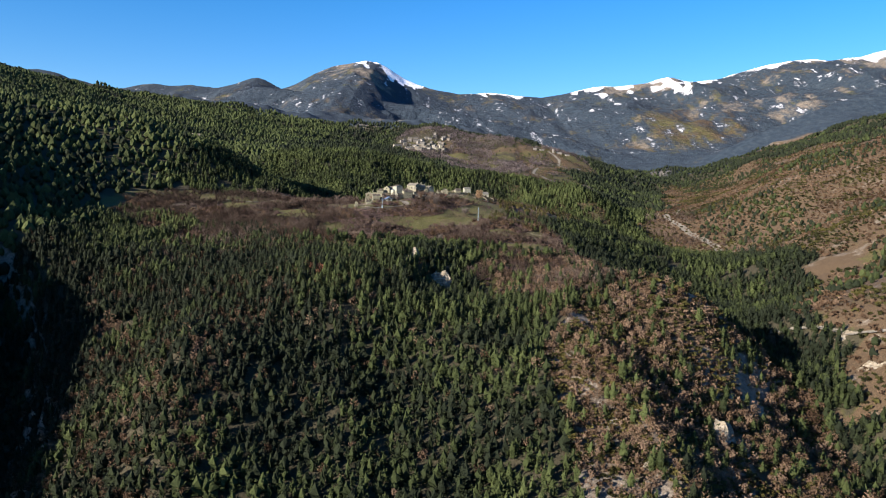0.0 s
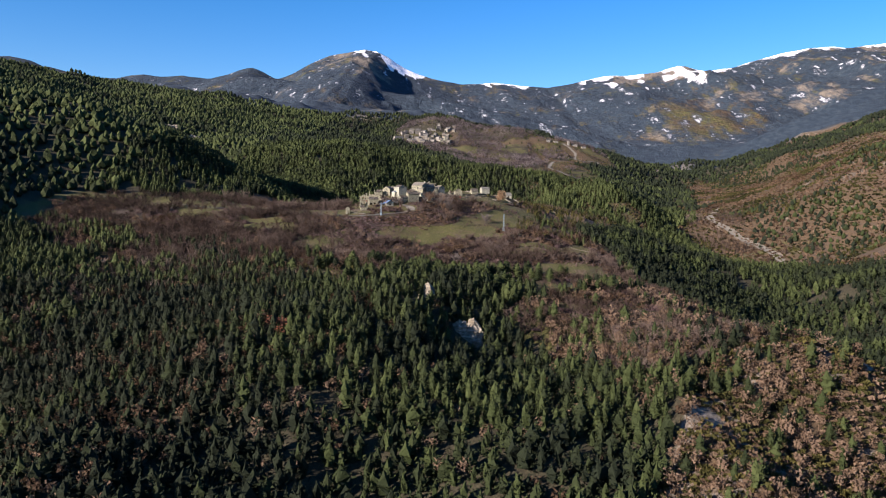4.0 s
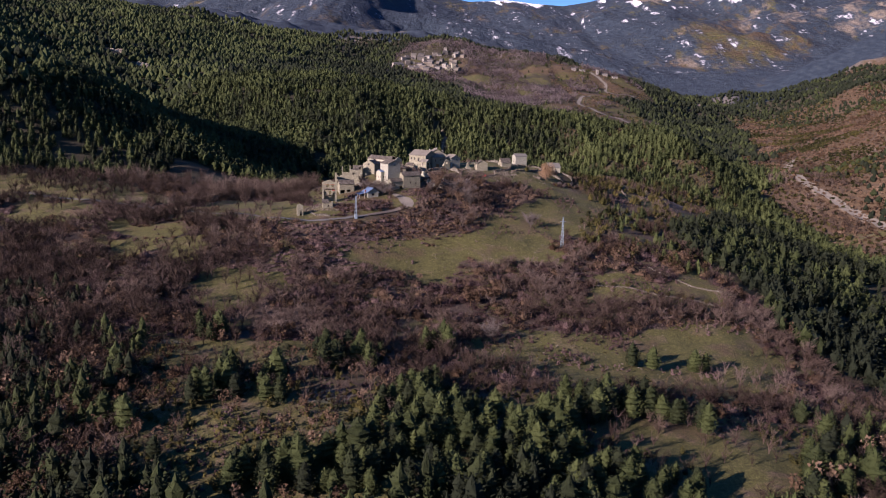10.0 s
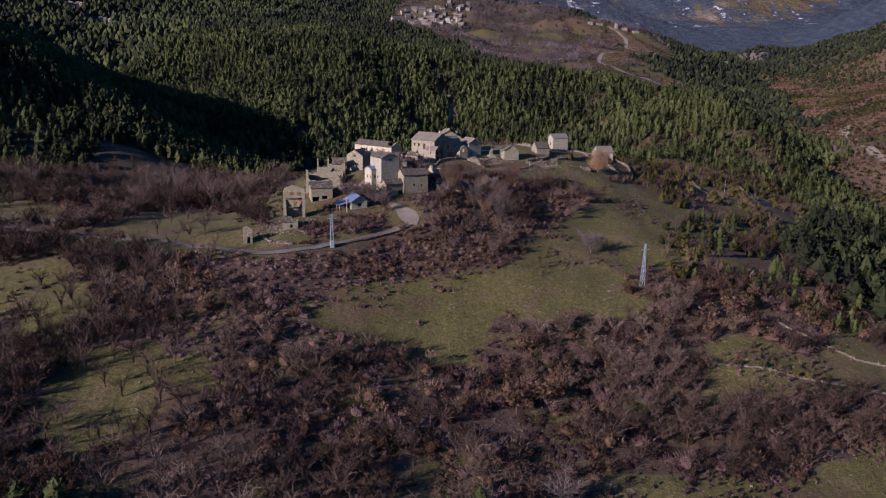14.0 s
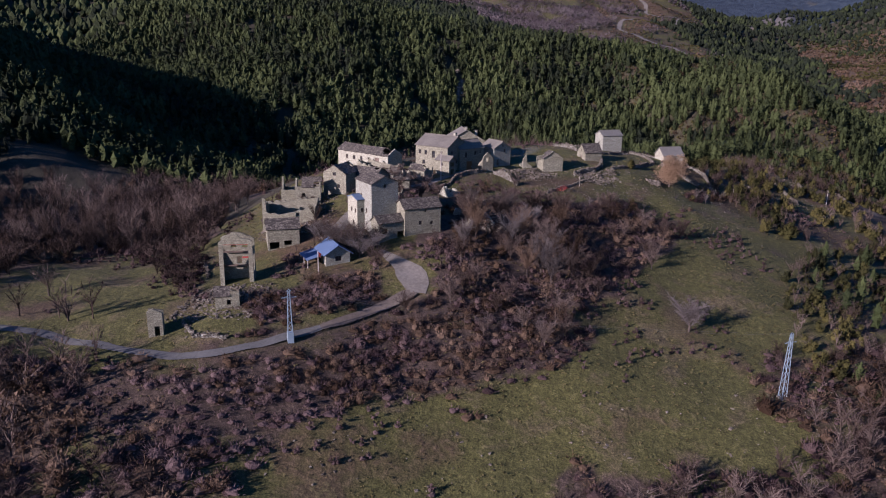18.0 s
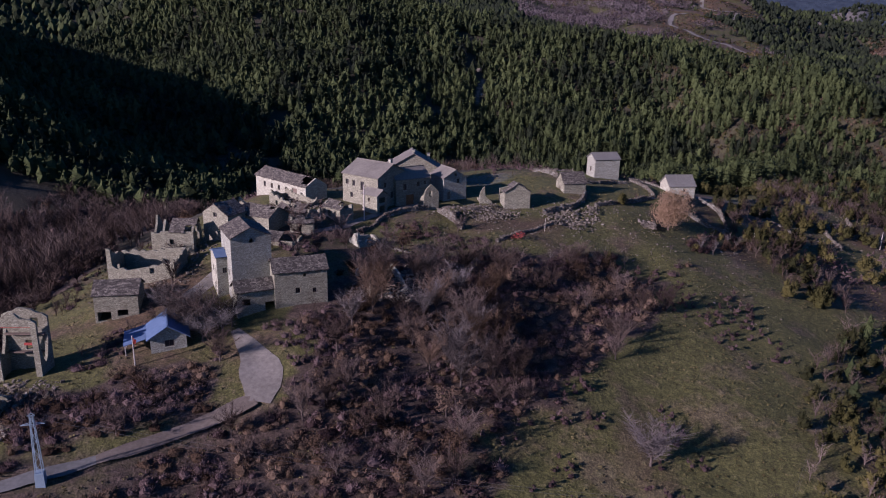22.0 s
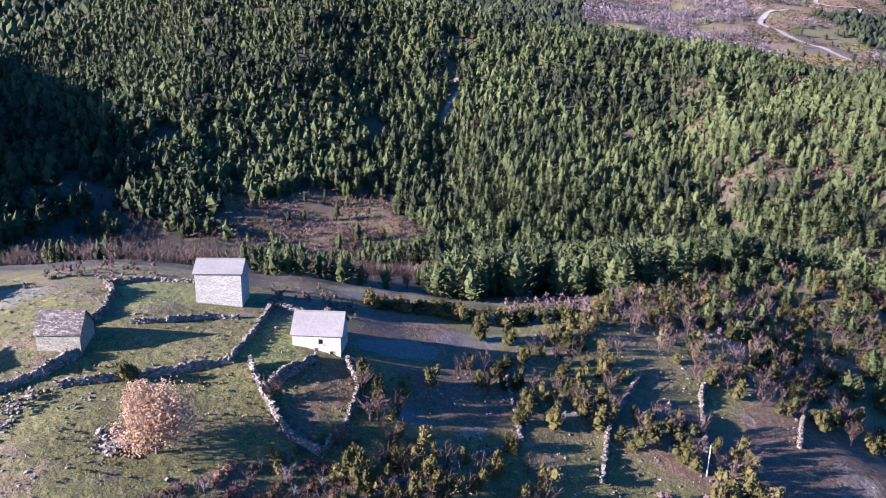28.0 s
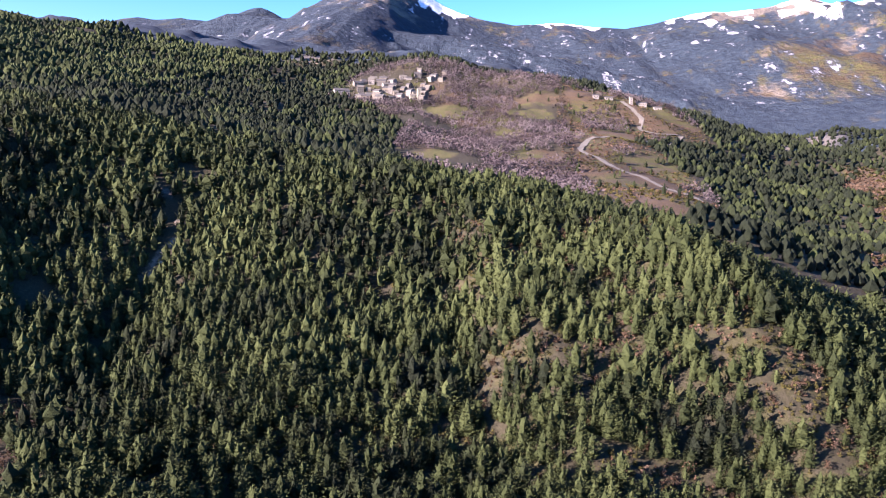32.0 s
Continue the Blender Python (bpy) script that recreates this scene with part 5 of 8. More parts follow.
for i in range(9):
    a = Vector((-24.5 + br.uniform(-3, 3), 872.0 + br.uniform(-3, 3), 200.0 + br.uniform(0.2, 1.2)))
    turn = br.uniform(0, math.pi)
    l = br.uniform(1.6, 3.2)
    bm = bmesh.new()
    beam(bm, a - Vector((math.cos(turn) * l, math.sin(turn) * l, br.uniform(-0.9, 0.9))), a + Vector((math.cos(turn) * l, math.sin(turn) * l, 0)), 0.24)
    tagged(part("fallen_beam", bm, TIMBER, None), "pale weathered roof beam fallen among the rubble", "beam", "fallen beams")
house("broken_hut", "low broken stone hut open to the sky", -33.6, 886.8, 203.6, 48, 6.4, 4.0, 1.6, 0.4, "x", tops={"front": ragged(6.4, 2.2, 1.0, 0.5, 71), "left": [(0, 1.2), (1.4, 3.4), (3.0, 3.8)], "right": ragged(3.0, 1.2, 2.0, 0.4, 72), "back": ragged(6.4, 1.8, 2.4, 0.5, 73)}, category="ruin", wall=WALL_PALE)
house("slab_barn", "low stone barn with a mossy slab roof", 16.6, 939.4, 207.2, 20, 6.8, 6.0, 3.2, 2.9, "x", [("left", 2.4, 3.4, 0, 2.0, "door"), ("left", 2.6, 3.3, 3.4, 4.1, "hole")], roof=SLAB, over=0.3, wavy=0.06, seed=40, category="barn")
house("upper_barn", "tall plain stone barn with a pale slate roof", 28.2, 966.0, 206.6, 18, 8.6, 6.4, 6.8, 1.7, "x", [("left", 2.6, 3.7, 2.6, 4.2, "window")], wall=WALL_GREY, roof=DULL_SLATE, seed=42, category="barn")
white = house("white_barn", "small white stone barn with a pale slate roof and steps", 51.2, 959.8, 202.6, 13, 8.5, 7.2, 4.2, 2.8, "x", [("front", 4.6, 5.4, 2.4, 3.4, "window"), ("front", 6.6, 7.6, -1.0, 1.2, "door"), ("right", 3, 4, 1.4, 2.6, "window")], wall=WALL_PALE, roof=DULL_SLATE, seed=44, category="barn")
for i in range(5):
    bm = bmesh.new()
    block(bm, 5.1, 6.3, -0.5 - 0.32 * i, -0.18 - 0.32 * i, -3.0, -0.5 - 0.24 * i)
    part("step", bm, WALL_PALE, white)


def stone_piece(r):
    """An uneven six-sided stone about one pace across."""
    v = np.array([(sx, sy, sz) for sz in (-0.5, 0.5) for sx, sy in ((-0.5, -0.5), (0.5, -0.5), (0.5, 0.5), (-0.5, 0.5))]) + r.uniform(-0.2, 0.2, (8, 3))
    f = [(0, 3, 2), (0, 2, 1), (4, 5, 6), (4, 6, 7), (0, 1, 5), (0, 5, 4), (1, 2, 6), (1, 6, 5), (2, 3, 7), (2, 7, 6), (3, 0, 4), (3, 4, 7)]
    return v, np.array(f)


STONES = [stone_piece(np.random.default_rng(900 + k)) for k in range(8)]


def lay_stones(name, at, size, flat, mat, seed, parent=None, pale=1.0):
    """Stones at the places given, each turned and sized by chance."""
    r = np.random.default_rng(seed)
    n = len(at)
    kind, a = r.integers(0, len(STONES), n), r.uniform(0, 6.283, n)
    dims = size[:, None] * np.stack([r.uniform(0.8, 1.5, n), r.uniform(0.7, 1.1, n), r.uniform(0.5, 1.0, n) * flat], 1)
    tip = r.uniform(-0.35, 0.35, (n, 2))
    vs = np.stack([STONES[k][0] for k in kind]) * dims[:, None]
    x = vs[..., 0] * np.cos(a)[:, None] - vs[..., 1] * np.sin(a)[:, None]
    y = vs[..., 0] * np.sin(a)[:, None] + vs[..., 1] * np.cos(a)[:, None]
    z = vs[..., 2] + tip[:, :1] * x + tip[:, 1:] * y
    v = np.stack([x, y, z], -1) + at[:, None]
    f = STONES[0][1][None] + (np.arange(n) * 8)[:, None, None]
    return add_mesh(name, v.reshape(-1, 3), f.reshape(-1, 3), mat, np.repeat(r.uniform(0, pale, n), 8), parent=parent)


def dry_wall(line, tall, wide, seed, label="tumbled dry stone field wall", mat=None, name="field_wall"):
    """A dry stone wall that follows the ground: a rough core faced and topped with stones, some fallen beside it."""
    r = np.random.default_rng(seed)
    pts = []
    for (ax, ay), (bx, by) in zip(line[:-1], line[1:]):
        k = max(1, int(math.hypot(bx - ax, by - ay) / 0.7))
        pts += [(ax + (bx - ax) * i / k, ay + (by - ay) * i / k) for i in range(k)]
    p = np.array(pts + [line[-1]], float)
    p[1:-1] += r.uniform(-0.12, 0.12, (len(p) - 2, 2))
    d = np.gradient(p, axis=0)
    d /= np.linalg.norm(d, axis=1)[:, None] + 1e-9
    side = np.stack([d[:, 1], -d[:, 0]], 1)
    z = height(p[:, 0], p[:, 1])
    h = tall * np.clip(0.66 + 0.32 * value_noise(p[:, 0] + seed * 7, p[:, 1], 3.4, seed) + r.uniform(-0.14, 0.14, len(p)), 0.08, 1.1)
    rows = []
    for off, up in ((-0.55, -1.2), (-0.42, 0.0), (-0.3, 0.55), (-0.16, 0.9), (0.16, 0.9), (0.3, 0.55), (0.42, 0.0), (0.55, -1.2)):
        q = p + side * (off * wide) + r.uniform(-0.06, 0.06, p.shape)
        rows.append(np.concatenate([q, (z + (h if up > 0 else 1.0) * up + r.uniform(-0.06, 0.06, len(p)))[:, None]], 1))
    v = np.stack(rows, 1).reshape(-1, 3)
    idx = np.arange(len(v)).reshape(-1, 8)
    f = np.stack([idx[:-1, :-1], idx[1:, :-1], idx[1:, 1:], idx[:-1, 1:]], -1).reshape(-1, 4)
    for e in (idx[0], idx[-1]):
        f = np.concatenate([f, [[e[0], e[1], e[6], e[7]], [e[1], e[2], e[5], e[6]], [e[2], e[3], e[4], e[5]]]])
    ob = tagged(add_mesh(name, v, f, mat or DRYWALL), label, "wall", "field walls")
    at, size = [], []
    for i in range(len(p)):
        for level in np.arange(0.1, max(0.2, h[i]), 0.34):
            for sd in (-1, 1):
                lean = 0.46 - 0.24 * level / max(0.3, h[i])
                q = p[i] + side[i] * sd * lean * wide + d[i] * r.uniform(-0.4, 0.4)
                at.append((*q, z[i] + level + r.uniform(-0.08, 0.08)))
                size.append(r.uniform(0.22, 0.42))
        at.append((*(p[i] + d[i] * r.uniform(-0.3, 0.3)), z[i] + h[i] * 0.95))
        size.append(r.uniform(0.3, 0.6))
        if r.uniform() < 0.7:
            q = p[i] + side[i] * r.normal(0, 1.0) * (0.6 + wide)
            at.append((*q, float(height(*q)) + 0.05))
            size.append(r.uniform(0.18, 0.5))
    tagged(lay_stones("stones", np.array(at), np.array(size), 0.8, PIECES, seed + 1, ob, 0.5), kind="stuff")
    return ob


def rubble(ring, step, low, high, seed, label, mound=0.0, group="rubble heaps"):
    """Fallen stones strewn over a patch of ground, heaped up by mound."""
    r = np.random.default_rng(seed)
    q = np.array(ring, float)
    (x0, y0), (x1, y1) = q.min(0), q.max(0)
    n = int((x1 - x0) * (y1 - y0) / step ** 2)
    p = np.stack([r.uniform(x0, x1, n), r.uniform(y0, y1, n)], 1)
    p = p[inside(p[:, 0] + 0.8 * r.normal(size=n), p[:, 1] + 0.8 * r.normal(size=n), ring)]
    lump = mound * np.clip(0.5 + fractal(p[:, 0], p[:, 1], 3.5, 2, seed), 0, 1.4)
    at = np.concatenate([p, (height(p[:, 0], p[:, 1]) + lump * r.uniform(0.5, 1, len(p)))[:, None]], 1)
    size = low + (high - low) * r.uniform(0, 1, len(p)) ** 3
    return tagged(lay_stones("rubble", at, size, 0.8, PIECES, seed, None, 0.75), label, "rubble", kind="stuff")


FIELD_WALLS = [
    ([(52.4, 947.9), (55, 953), (56.4, 958.6)], 3.2, 0.8), ([(65, 941.4), (66, 949), (65.4, 955.6), (61, 961)], 2.2, 0.8),
    ([(48, 951), (53, 946.4), (59, 942), (65, 941.2)], 2.0, 1.0), ([(44.7, 950.4), (43.6, 960), (40.4, 973), (46, 974), (51, 967)], 1.2, 0.8),
    ([(8.5, 965.7), (14, 961), (18, 952), (16.5, 946)], 2.0, 1.0), ([(8.5, 965.7), (14, 972), (22, 975)], 1.3, 0.8),
    ([(24.2, 953), (28, 956), (33.8, 962), (38, 964)], 1.4, 0.8), ([(-2, 900), (5, 908.4), (13, 917)], 0.9, 0.8), ([(25.2, 933.5), (37.5, 944), (44.7, 950.4)], 1.7, 1.2),
    ([(23, 941.4), (21.6, 935), (18, 928.6), (10, 922)], 2.2, 1.4), ([(-18.2, 916.2), (-15.5, 912.5), (-12.6, 908.5), (-10.8, 906)], 3.2, 1.0),
    ([(-31, 907.5), (-27, 913), (-21, 917)], 1.7, 0.7), ([(-31, 907.5), (-33, 901), (-36, 897)], 1.4, 0.7), ([(-36, 897), (-30, 890), (-22, 888)], 1.0, 0.8),
    ([(-90, 818), (-86, 812.5), (-79, 812)], 1.1, 0.9), ([(-104, 858), (-95, 850), (-92, 842)], 1.4, 0.9), ([(106, 959), (106, 974), (111, 995)], 1.7, 0.9),
    ([(123, 976), (123, 996), (128, 1010)], 1.7, 0.9), ([(141, 989), (150, 1031)], 1.7, 0.9), ([(73, 935), (92, 962), (84, 985)], 0.8, 0.8),
    ([(80, 800), (97, 781), (115, 779), (128, 782)], 0.8, 0.8), ([(43, 774), (57, 771), (72, 768), (88, 766), (104, 761)], 0.8, 0.7),
]
for i, (line, tall, wide) in enumerate(FIELD_WALLS):
    dry_wall(line, tall * 0.9, wide * 0.8, 200 + i)
STREWN = [
    ([(-17, 919), (-9, 924), (-2, 926), (4, 919), (-1, 914), (-6, 911), (-12, 914)], 0.36, 0.1, 0.5, "fallen stones heaped before the broken barns", 0.8),
    ([(9, 922), (13, 916), (18, 913.5), (26, 923), (25, 933), (20, 927)], 0.36, 0.1, 0.55, "stones tumbled from the terrace wall", 0.9),
    ([(36.6, 926.2), (41.6, 925.6), (41.2, 929.2), (37.4, 929.6)], 0.3, 0.25, 0.9, "small heap of pale cleared stones by the beech", 0.9),
    ([(-32, 864), (-18, 868), (-17, 878), (-28, 881)], 0.55, 0.2, 0.7, "rubble round the collapsed barn", 0.4),
    ([(-86, 862), (-66, 862), (-66, 895), (-88, 898)], 0.8, 0.2, 0.6, "fallen stones among the roofless houses", 0.2),
    ([(-66, 908), (-48, 898), (-42, 906), (-60, 922)], 0.6, 0.2, 0.7, "fallen stones below the ruined wing", 0.4),
    ([(-95, 818), (-76, 818), (-74, 834), (-90, 834)], 0.6, 0.2, 0.7, "fallen stones below the tall ruin", 0.3),
    ([(-34, 897), (-2, 896), (34, 905), (44, 920), (42, 938), (30, 944), (8, 930), (-20, 914)], 1.5, 0.1, 0.42, "pale stones scattered over the pasture", 0.0),
    ([(30, 880), (64, 888), (70, 930), (40, 925)], 1.9, 0.1, 0.4, "pale stones scattered over the lower pasture", 0.0),
    ([(62, 936), (90, 940), (126, 970), (140, 1030), (110, 1050), (84, 990)], 1.9, 0.12, 0.55, "stones strewn along old terraces", 0.0),
    ([(-110, 690), (60, 690), (90, 790), (60, 830), (-40, 800), (-100, 780)], 3.4, 0.15, 0.6, "stones scattered over the meadow", 0.0),
]
for i, (ring, step, low, high, label, mound) in enumerate(STREWN):
    rubble(ring, step, low, high, 500 + i, label, mound)


def lattice_mast(x, y, tall, foot, plinth):
    z = land(x, y)
    mast = anchor("lattice_pylon", x, y, z, 20, "slender galvanised steel lattice pylon on the hillside", "pylon", "power pylons")
    corners = [(-1, -1), (1, -1), (1, 1), (-1, 1)]

    def at(c, u):
        w = foot * (1 - u) + 0.20 * u
        return (c[0] * w, c[1] * w, tall * u - 0.4 * (1 - u))
    for c in corners:
        bm = bmesh.new()
        beam(bm, at(c, 0), at(c, 1), 0.11)
        part("leg", bm, STEEL, mast)
    k = 9
    for i in range(k):
        for j in range(4):
            a, b = corners[j], corners[(j + 1) % 4]
            bm = bmesh.new()
            beam(bm, at(a if i % 2 else b, i / k), at(b if i % 2 else a, (i + 1) / k), 0.06)
            part("brace", bm, STEEL, mast)
    for z0, l in ((tall * 0.985, 0.5), (tall * 0.86, 1.6)):
        bm = bmesh.new()
        beam(bm, (-l, 0, z0), (l, 0, z0), 0.12)
        beam(bm, (-l, 0, z0), (0, 0, z0 + 0.4), 0.06)
        beam(bm, (l, 0, z0), (0, 0, z0 + 0.4), 0.06)
        arm = part("cross_arm", bm, STEEL, mast)
        for sx in (-l, 0.0, l):
            bm = bmesh.new()
            for i in range(3):
                bmesh.ops.create_cone(bm, cap_ends=True, segments=7, radius1=0.09, radius2=0.06, depth=0.09, matrix=Matrix.Translation((sx, 0, z0 + 0.1 + 0.1 * i)))
            part("insulator", bm, GLASS, arm)
    bm = bmesh.new()
    if plinth:
        w = foot + 0.12
        hexa(bm, [(-w, -w, -1), (w, -w, -1), (w, w, -1), (-w, w, -1), (-w * 0.9, -w * 0.9, 2.0), (w * 0.9, -w * 0.9, 2.0), (w * 0.9, w * 0.9, 2.0), (-w * 0.9, w * 0.9, 2.0)])
        part("sheet_guard", bm, STEEL, mast, "pale blue-grey sheet guard")
    else:
        block(bm, -foot - 0.3, foot + 0.3, -foot - 0.3, foot + 0.3, -1, 0.2)
        part("plinth", bm, GRAVEL, mast, "concrete plinth")
    return mast, z


lattice_mast(-66.0, 813.2, 11.2, 0.55, True)
lattice_mast(39.7, 815.6, 15.0, 0.62, False)


def pole(name, x, y, tall, r, label, category, arm=False):
    p = anchor(name, x, y, land(x, y), 15, label, category)
    bm = bmesh.new()
    bmesh.ops.create_cone(bm, cap_ends=True, segments=8, radius1=r, radius2=r * 0.7, depth=tall + 0.8, matrix=Matrix.Translation((0, 0, tall / 2 - 0.4)))
    part("shaft", bm, POLE, p)
    if arm:
        bm = bmesh.new()
        beam(bm, (-0.5, 0, tall - 0.4), (0.5, 0, tall - 0.4), 0.1)
        part("cross_arm", bm, TIMBER, p)
        for sx in (-0.42, 0.42):
            bm = bmesh.new()
            bmesh.ops.create_cone(bm, cap_ends=True, segments=6, radius1=0.06, radius2=0.04, depth=0.18, matrix=Matrix.Translation((sx, 0, tall - 0.26)))
            part("insulator", bm, GLASS, p)
    return p


pole("utility_pole", -35.8, 904.5, 9.2, 0.17, "pale wooden utility pole beside the village path", "pole", True)
pole("flagpole", -64.4, 839.4, 5.8, 0.13, "pale leaning wooden post beside the cabin", "post")
flag = random.Random(5)
bm = bmesh.new()
cloth = [[bm.verts.new((0.1 + 0.75 * i / 6 * (1 - 0.3 * j / 5), 0.10 * math.sin(i * 1.3 + j * 0.7), -1.15 * j / 5 - 0.35 * i / 6 + flag.uniform(-0.03, 0.03))) for i in range(7)] for j in range(6)]
for j in range(5):
    for i in range(6):
        bm.faces.new((cloth[j][i], cloth[j][i + 1], cloth[j + 1][i + 1], cloth[j + 1][i]))
bmesh.ops.solidify(bm, geom=bm.faces[:], thickness=0.02)
banner = part("flag", bm, RED_PAINT, None)
banner.matrix_world = pose(-64.4, 839.4, land(-64.4, 839.4) + 5.5, 0, 0, -20)
tagged(banner, "small faded red flag hanging from the leaning post", "flag")
pole("fence_post", 10, 911, 3.6, 0.07, "thin grey wooden post in the pasture", "post")
pole("fence_post", 72, 939, 4.4, 0.08, "thin grey wooden post below the white barn", "post")
pole("utility_pole", 123, 970, 6.0, 0.12, "grey wooden utility pole on the old terraces", "pole", True)


DARK_WIRE = plain("weathered_cable", (0.041, 0.041, 0.041), (0.074, 0.074, 0.074), 3, 0.6)


def wire(a, b, sag, name="overhead_wire"):
    pts = [Vector(a).lerp(Vector(b), i / 24) - Vector((0, 0, sag * 4 * (i / 24) * (1 - i / 24))) for i in range(25)]
    bm = bmesh.new()
    for p, q in zip(pts[:-1], pts[1:]):
        beam(bm, p, q, 0.018)
    return part(name, bm, DARK_WIRE, None)


za, zb = land(-66, 813.2) + 11.1, land(39.7, 815.6) + 14.8
for k in (-0.45, 0.45):
    tagged(wire((-66 + k, 813.2 + k, za), (39.7 + k, 815.6 + k, zb), 2.2), "thin sagging overhead power wire", "wire", "overhead wires")
    tagged(wire((39.7 + k, 815.6 + k, zb), (123 + k, 970, land(123, 970) + 5.6), 3.0), "thin sagging overhead power wire", "wire", "overhead wires")
tagged(wire((-66, 813.2, za), (-35.8, 904.5, land(-35.8, 904.5) + 8.8), 1.8), "thin sagging overhead power wire", "wire", "overhead wires")


# ---- rock outcrops ----
def outcrop(x, y, long, tall, deep, angle, seed, label="pale layered limestone outcrop on the slope"):
    """A craggy rock face in uneven beds, its foot sunk in the slope."""
    r = random.Random(seed)
    bm = bmesh.new()
    nu, nv = max(8, int(long / 0.9)), max(6, int(tall / 0.8))
    z0 = land(x, y) - 0.12 * tall
    ledge = [0.0]
    for j in range(nv):
        ledge.append(ledge[-1] + (r.uniform(0.5, 1.6) if r.random() < 0.45 else r.uniform(-0.1, 0.15)))
    rows = []
    for j in range(nv + 1):
        v = j / nv
        row = []
        for i in range(nu + 1):
            u = i / nu
            ends = min(1, 0.25 + 2.6 * min(u, 1 - u))
            top = ends * (0.85 + 0.28 * noise.noise(Vector((u * long * 0.2, seed, 0))) + 0.1 * noise.noise(Vector((u * long * 0.8, seed, 4))))
            back = deep * ledge[j] / ledge[-1] + 1.0 * noise.noise(Vector((u * long * 0.28, v * 2.0, seed * 3.1))) + 0.5 * noise.noise(Vector((u * long * 1.1, v * 6.0, seed * 1.7))) + r.uniform(-0.12, 0.12)
            row.append(bm.verts.new(((u - 0.5) * long + r.uniform(-0.3, 0.3), back, -2.5 + (tall + 2.5) * v * max(0.2, top) + r.uniform(-0.12, 0.12))))
        rows.append(row)
    rows.append([bm.verts.new((q.co.x, q.co.y + deep * 0.8 + 2.0, q.co.z - 2.6)) for q in rows[-1]])
    for a, b in zip(rows[:-1], rows[1:]):
        for i in range(nu):
            bm.faces.new((a[i], a[i + 1], b[i + 1], b[i]))
    ob = part("rock_outcrop", bm, ROCK, None, label)
    ob.matrix_world = pose(x, y, z0, 0, 0, angle)
    return tagged(ob, label, "rock", "outcrops")


for k, (x, y, l, t, d, a) in enumerate(OUTCROPS):
    outcrop(x, y, l, t, d, a, 300 + k)

# ---- tracks and the far hill village ----
ZIGZAG = [(307, 2187), (330, 2120), (322, 2085), (345, 2060), (380, 2075), (350, 1985), (290, 1955), (235, 1890), (222, 1840), (262, 1770), (320, 1700), (330, 1610), (300, 1548)]
strip("dirt_track", ZIGZAG, 7, GRAVEL, 0.5, "pale dirt track winding up the far hill", "road")
strip("gravel_riverbed", RIVER, 10, GRAVEL, 0.8, "pale gravel bed of the stream in the valley", "stream", (0.7, 1.2, 0.9, 1.3, 0.9, 1.2, 1.0, 1.3, 0.8))
strip("valley_road", [(262, 590), (290, 560), (300, 535), (318, 510), (360, 470), (420, 440)], 4.8, GRAVEL, 0.5, "pale road cut into the far bank", "road")


def far_house(x, y, angle, w, d, eave, rise, wall, roof, label, tall=False):
    z = land(x, y)
    home = anchor("far_house", x, y, z, angle, label, "house", "hill village")
    for side in SIDES:
        o, u, width = SIDES[side](w, d)
        cuts = []
        if side in ("front", "left"):
            cols = max(1, int(width / 3.2))
            for lv in range(max(1, int(eave / 3.0))):
                for c in range(cols):
                    s = width * (c + 0.5) / cols - 0.55
                    cuts.append((s, s + 1.1, 1.0 + 3.0 * lv, 2.4 + 3.0 * lv))
        if side in ("left", "right"):
            o, width = (o[0], o[1] + u[1] * 0.4, 0), width - 0.8
            cuts = [(a - 0.4, b - 0.4, c, e) for a, b, c, e in cuts]
            top = [(0, eave + rise * 0.8 / d), (width / 2, eave + rise), (width, eave + rise * 0.8 / d)]
        else:
            top = [(0, eave), (width, eave)]
        bm = bmesh.new()
        wall_panel(bm, o, u, width, top, 0.4, cuts, 6.0)
        bmesh.ops.remove_doubles(bm, verts=bm.verts[:], dist=0.002)
        part("wall", bm, wall, home)
        for a, b, c, e in cuts:
            bm = bmesh.new()
            ou, uu = Vector(o), Vector(u)
            nn = Vector((-uu.y, uu.x, 0)) * 0.25
            p, q = ou + uu * a + nn, ou + uu * b + nn
            hexa(bm, [(p.x, p.y, c), (q.x, q.y, c), (q.x + nn.x * 0.2, q.y + nn.y * 0.2, c), (p.x + nn.x * 0.2, p.y + nn.y * 0.2, c), (p.x, p.y, e), (q.x, q.y, e), (q.x + nn.x * 0.2, q.y + nn.y * 0.2, e), (p.x + nn.x * 0.2, p.y + nn.y * 0.2, e)])
            part("window", bm, GLASS, home)
    k = rise / (d / 2)
    for y0, y1 in ((-0.5, d / 2), (d + 0.5, d / 2)):
        bm = bmesh.new()
        ze = eave - 0.5 * k + 0.2
        zr = eave + rise + 0.2
        hexa(bm, [(-0.5, y0, ze - 0.18), (w + 0.5, y0, ze - 0.18), (w + 0.5, y1, zr - 0.18), (-0.5, y1, zr - 0.18), (-0.5, y0, ze), (w + 0.5, y0, ze), (w + 0.5, y1, zr), (-0.5, y1, zr)])
        part("roof_slope", bm, roof, home)
    return home


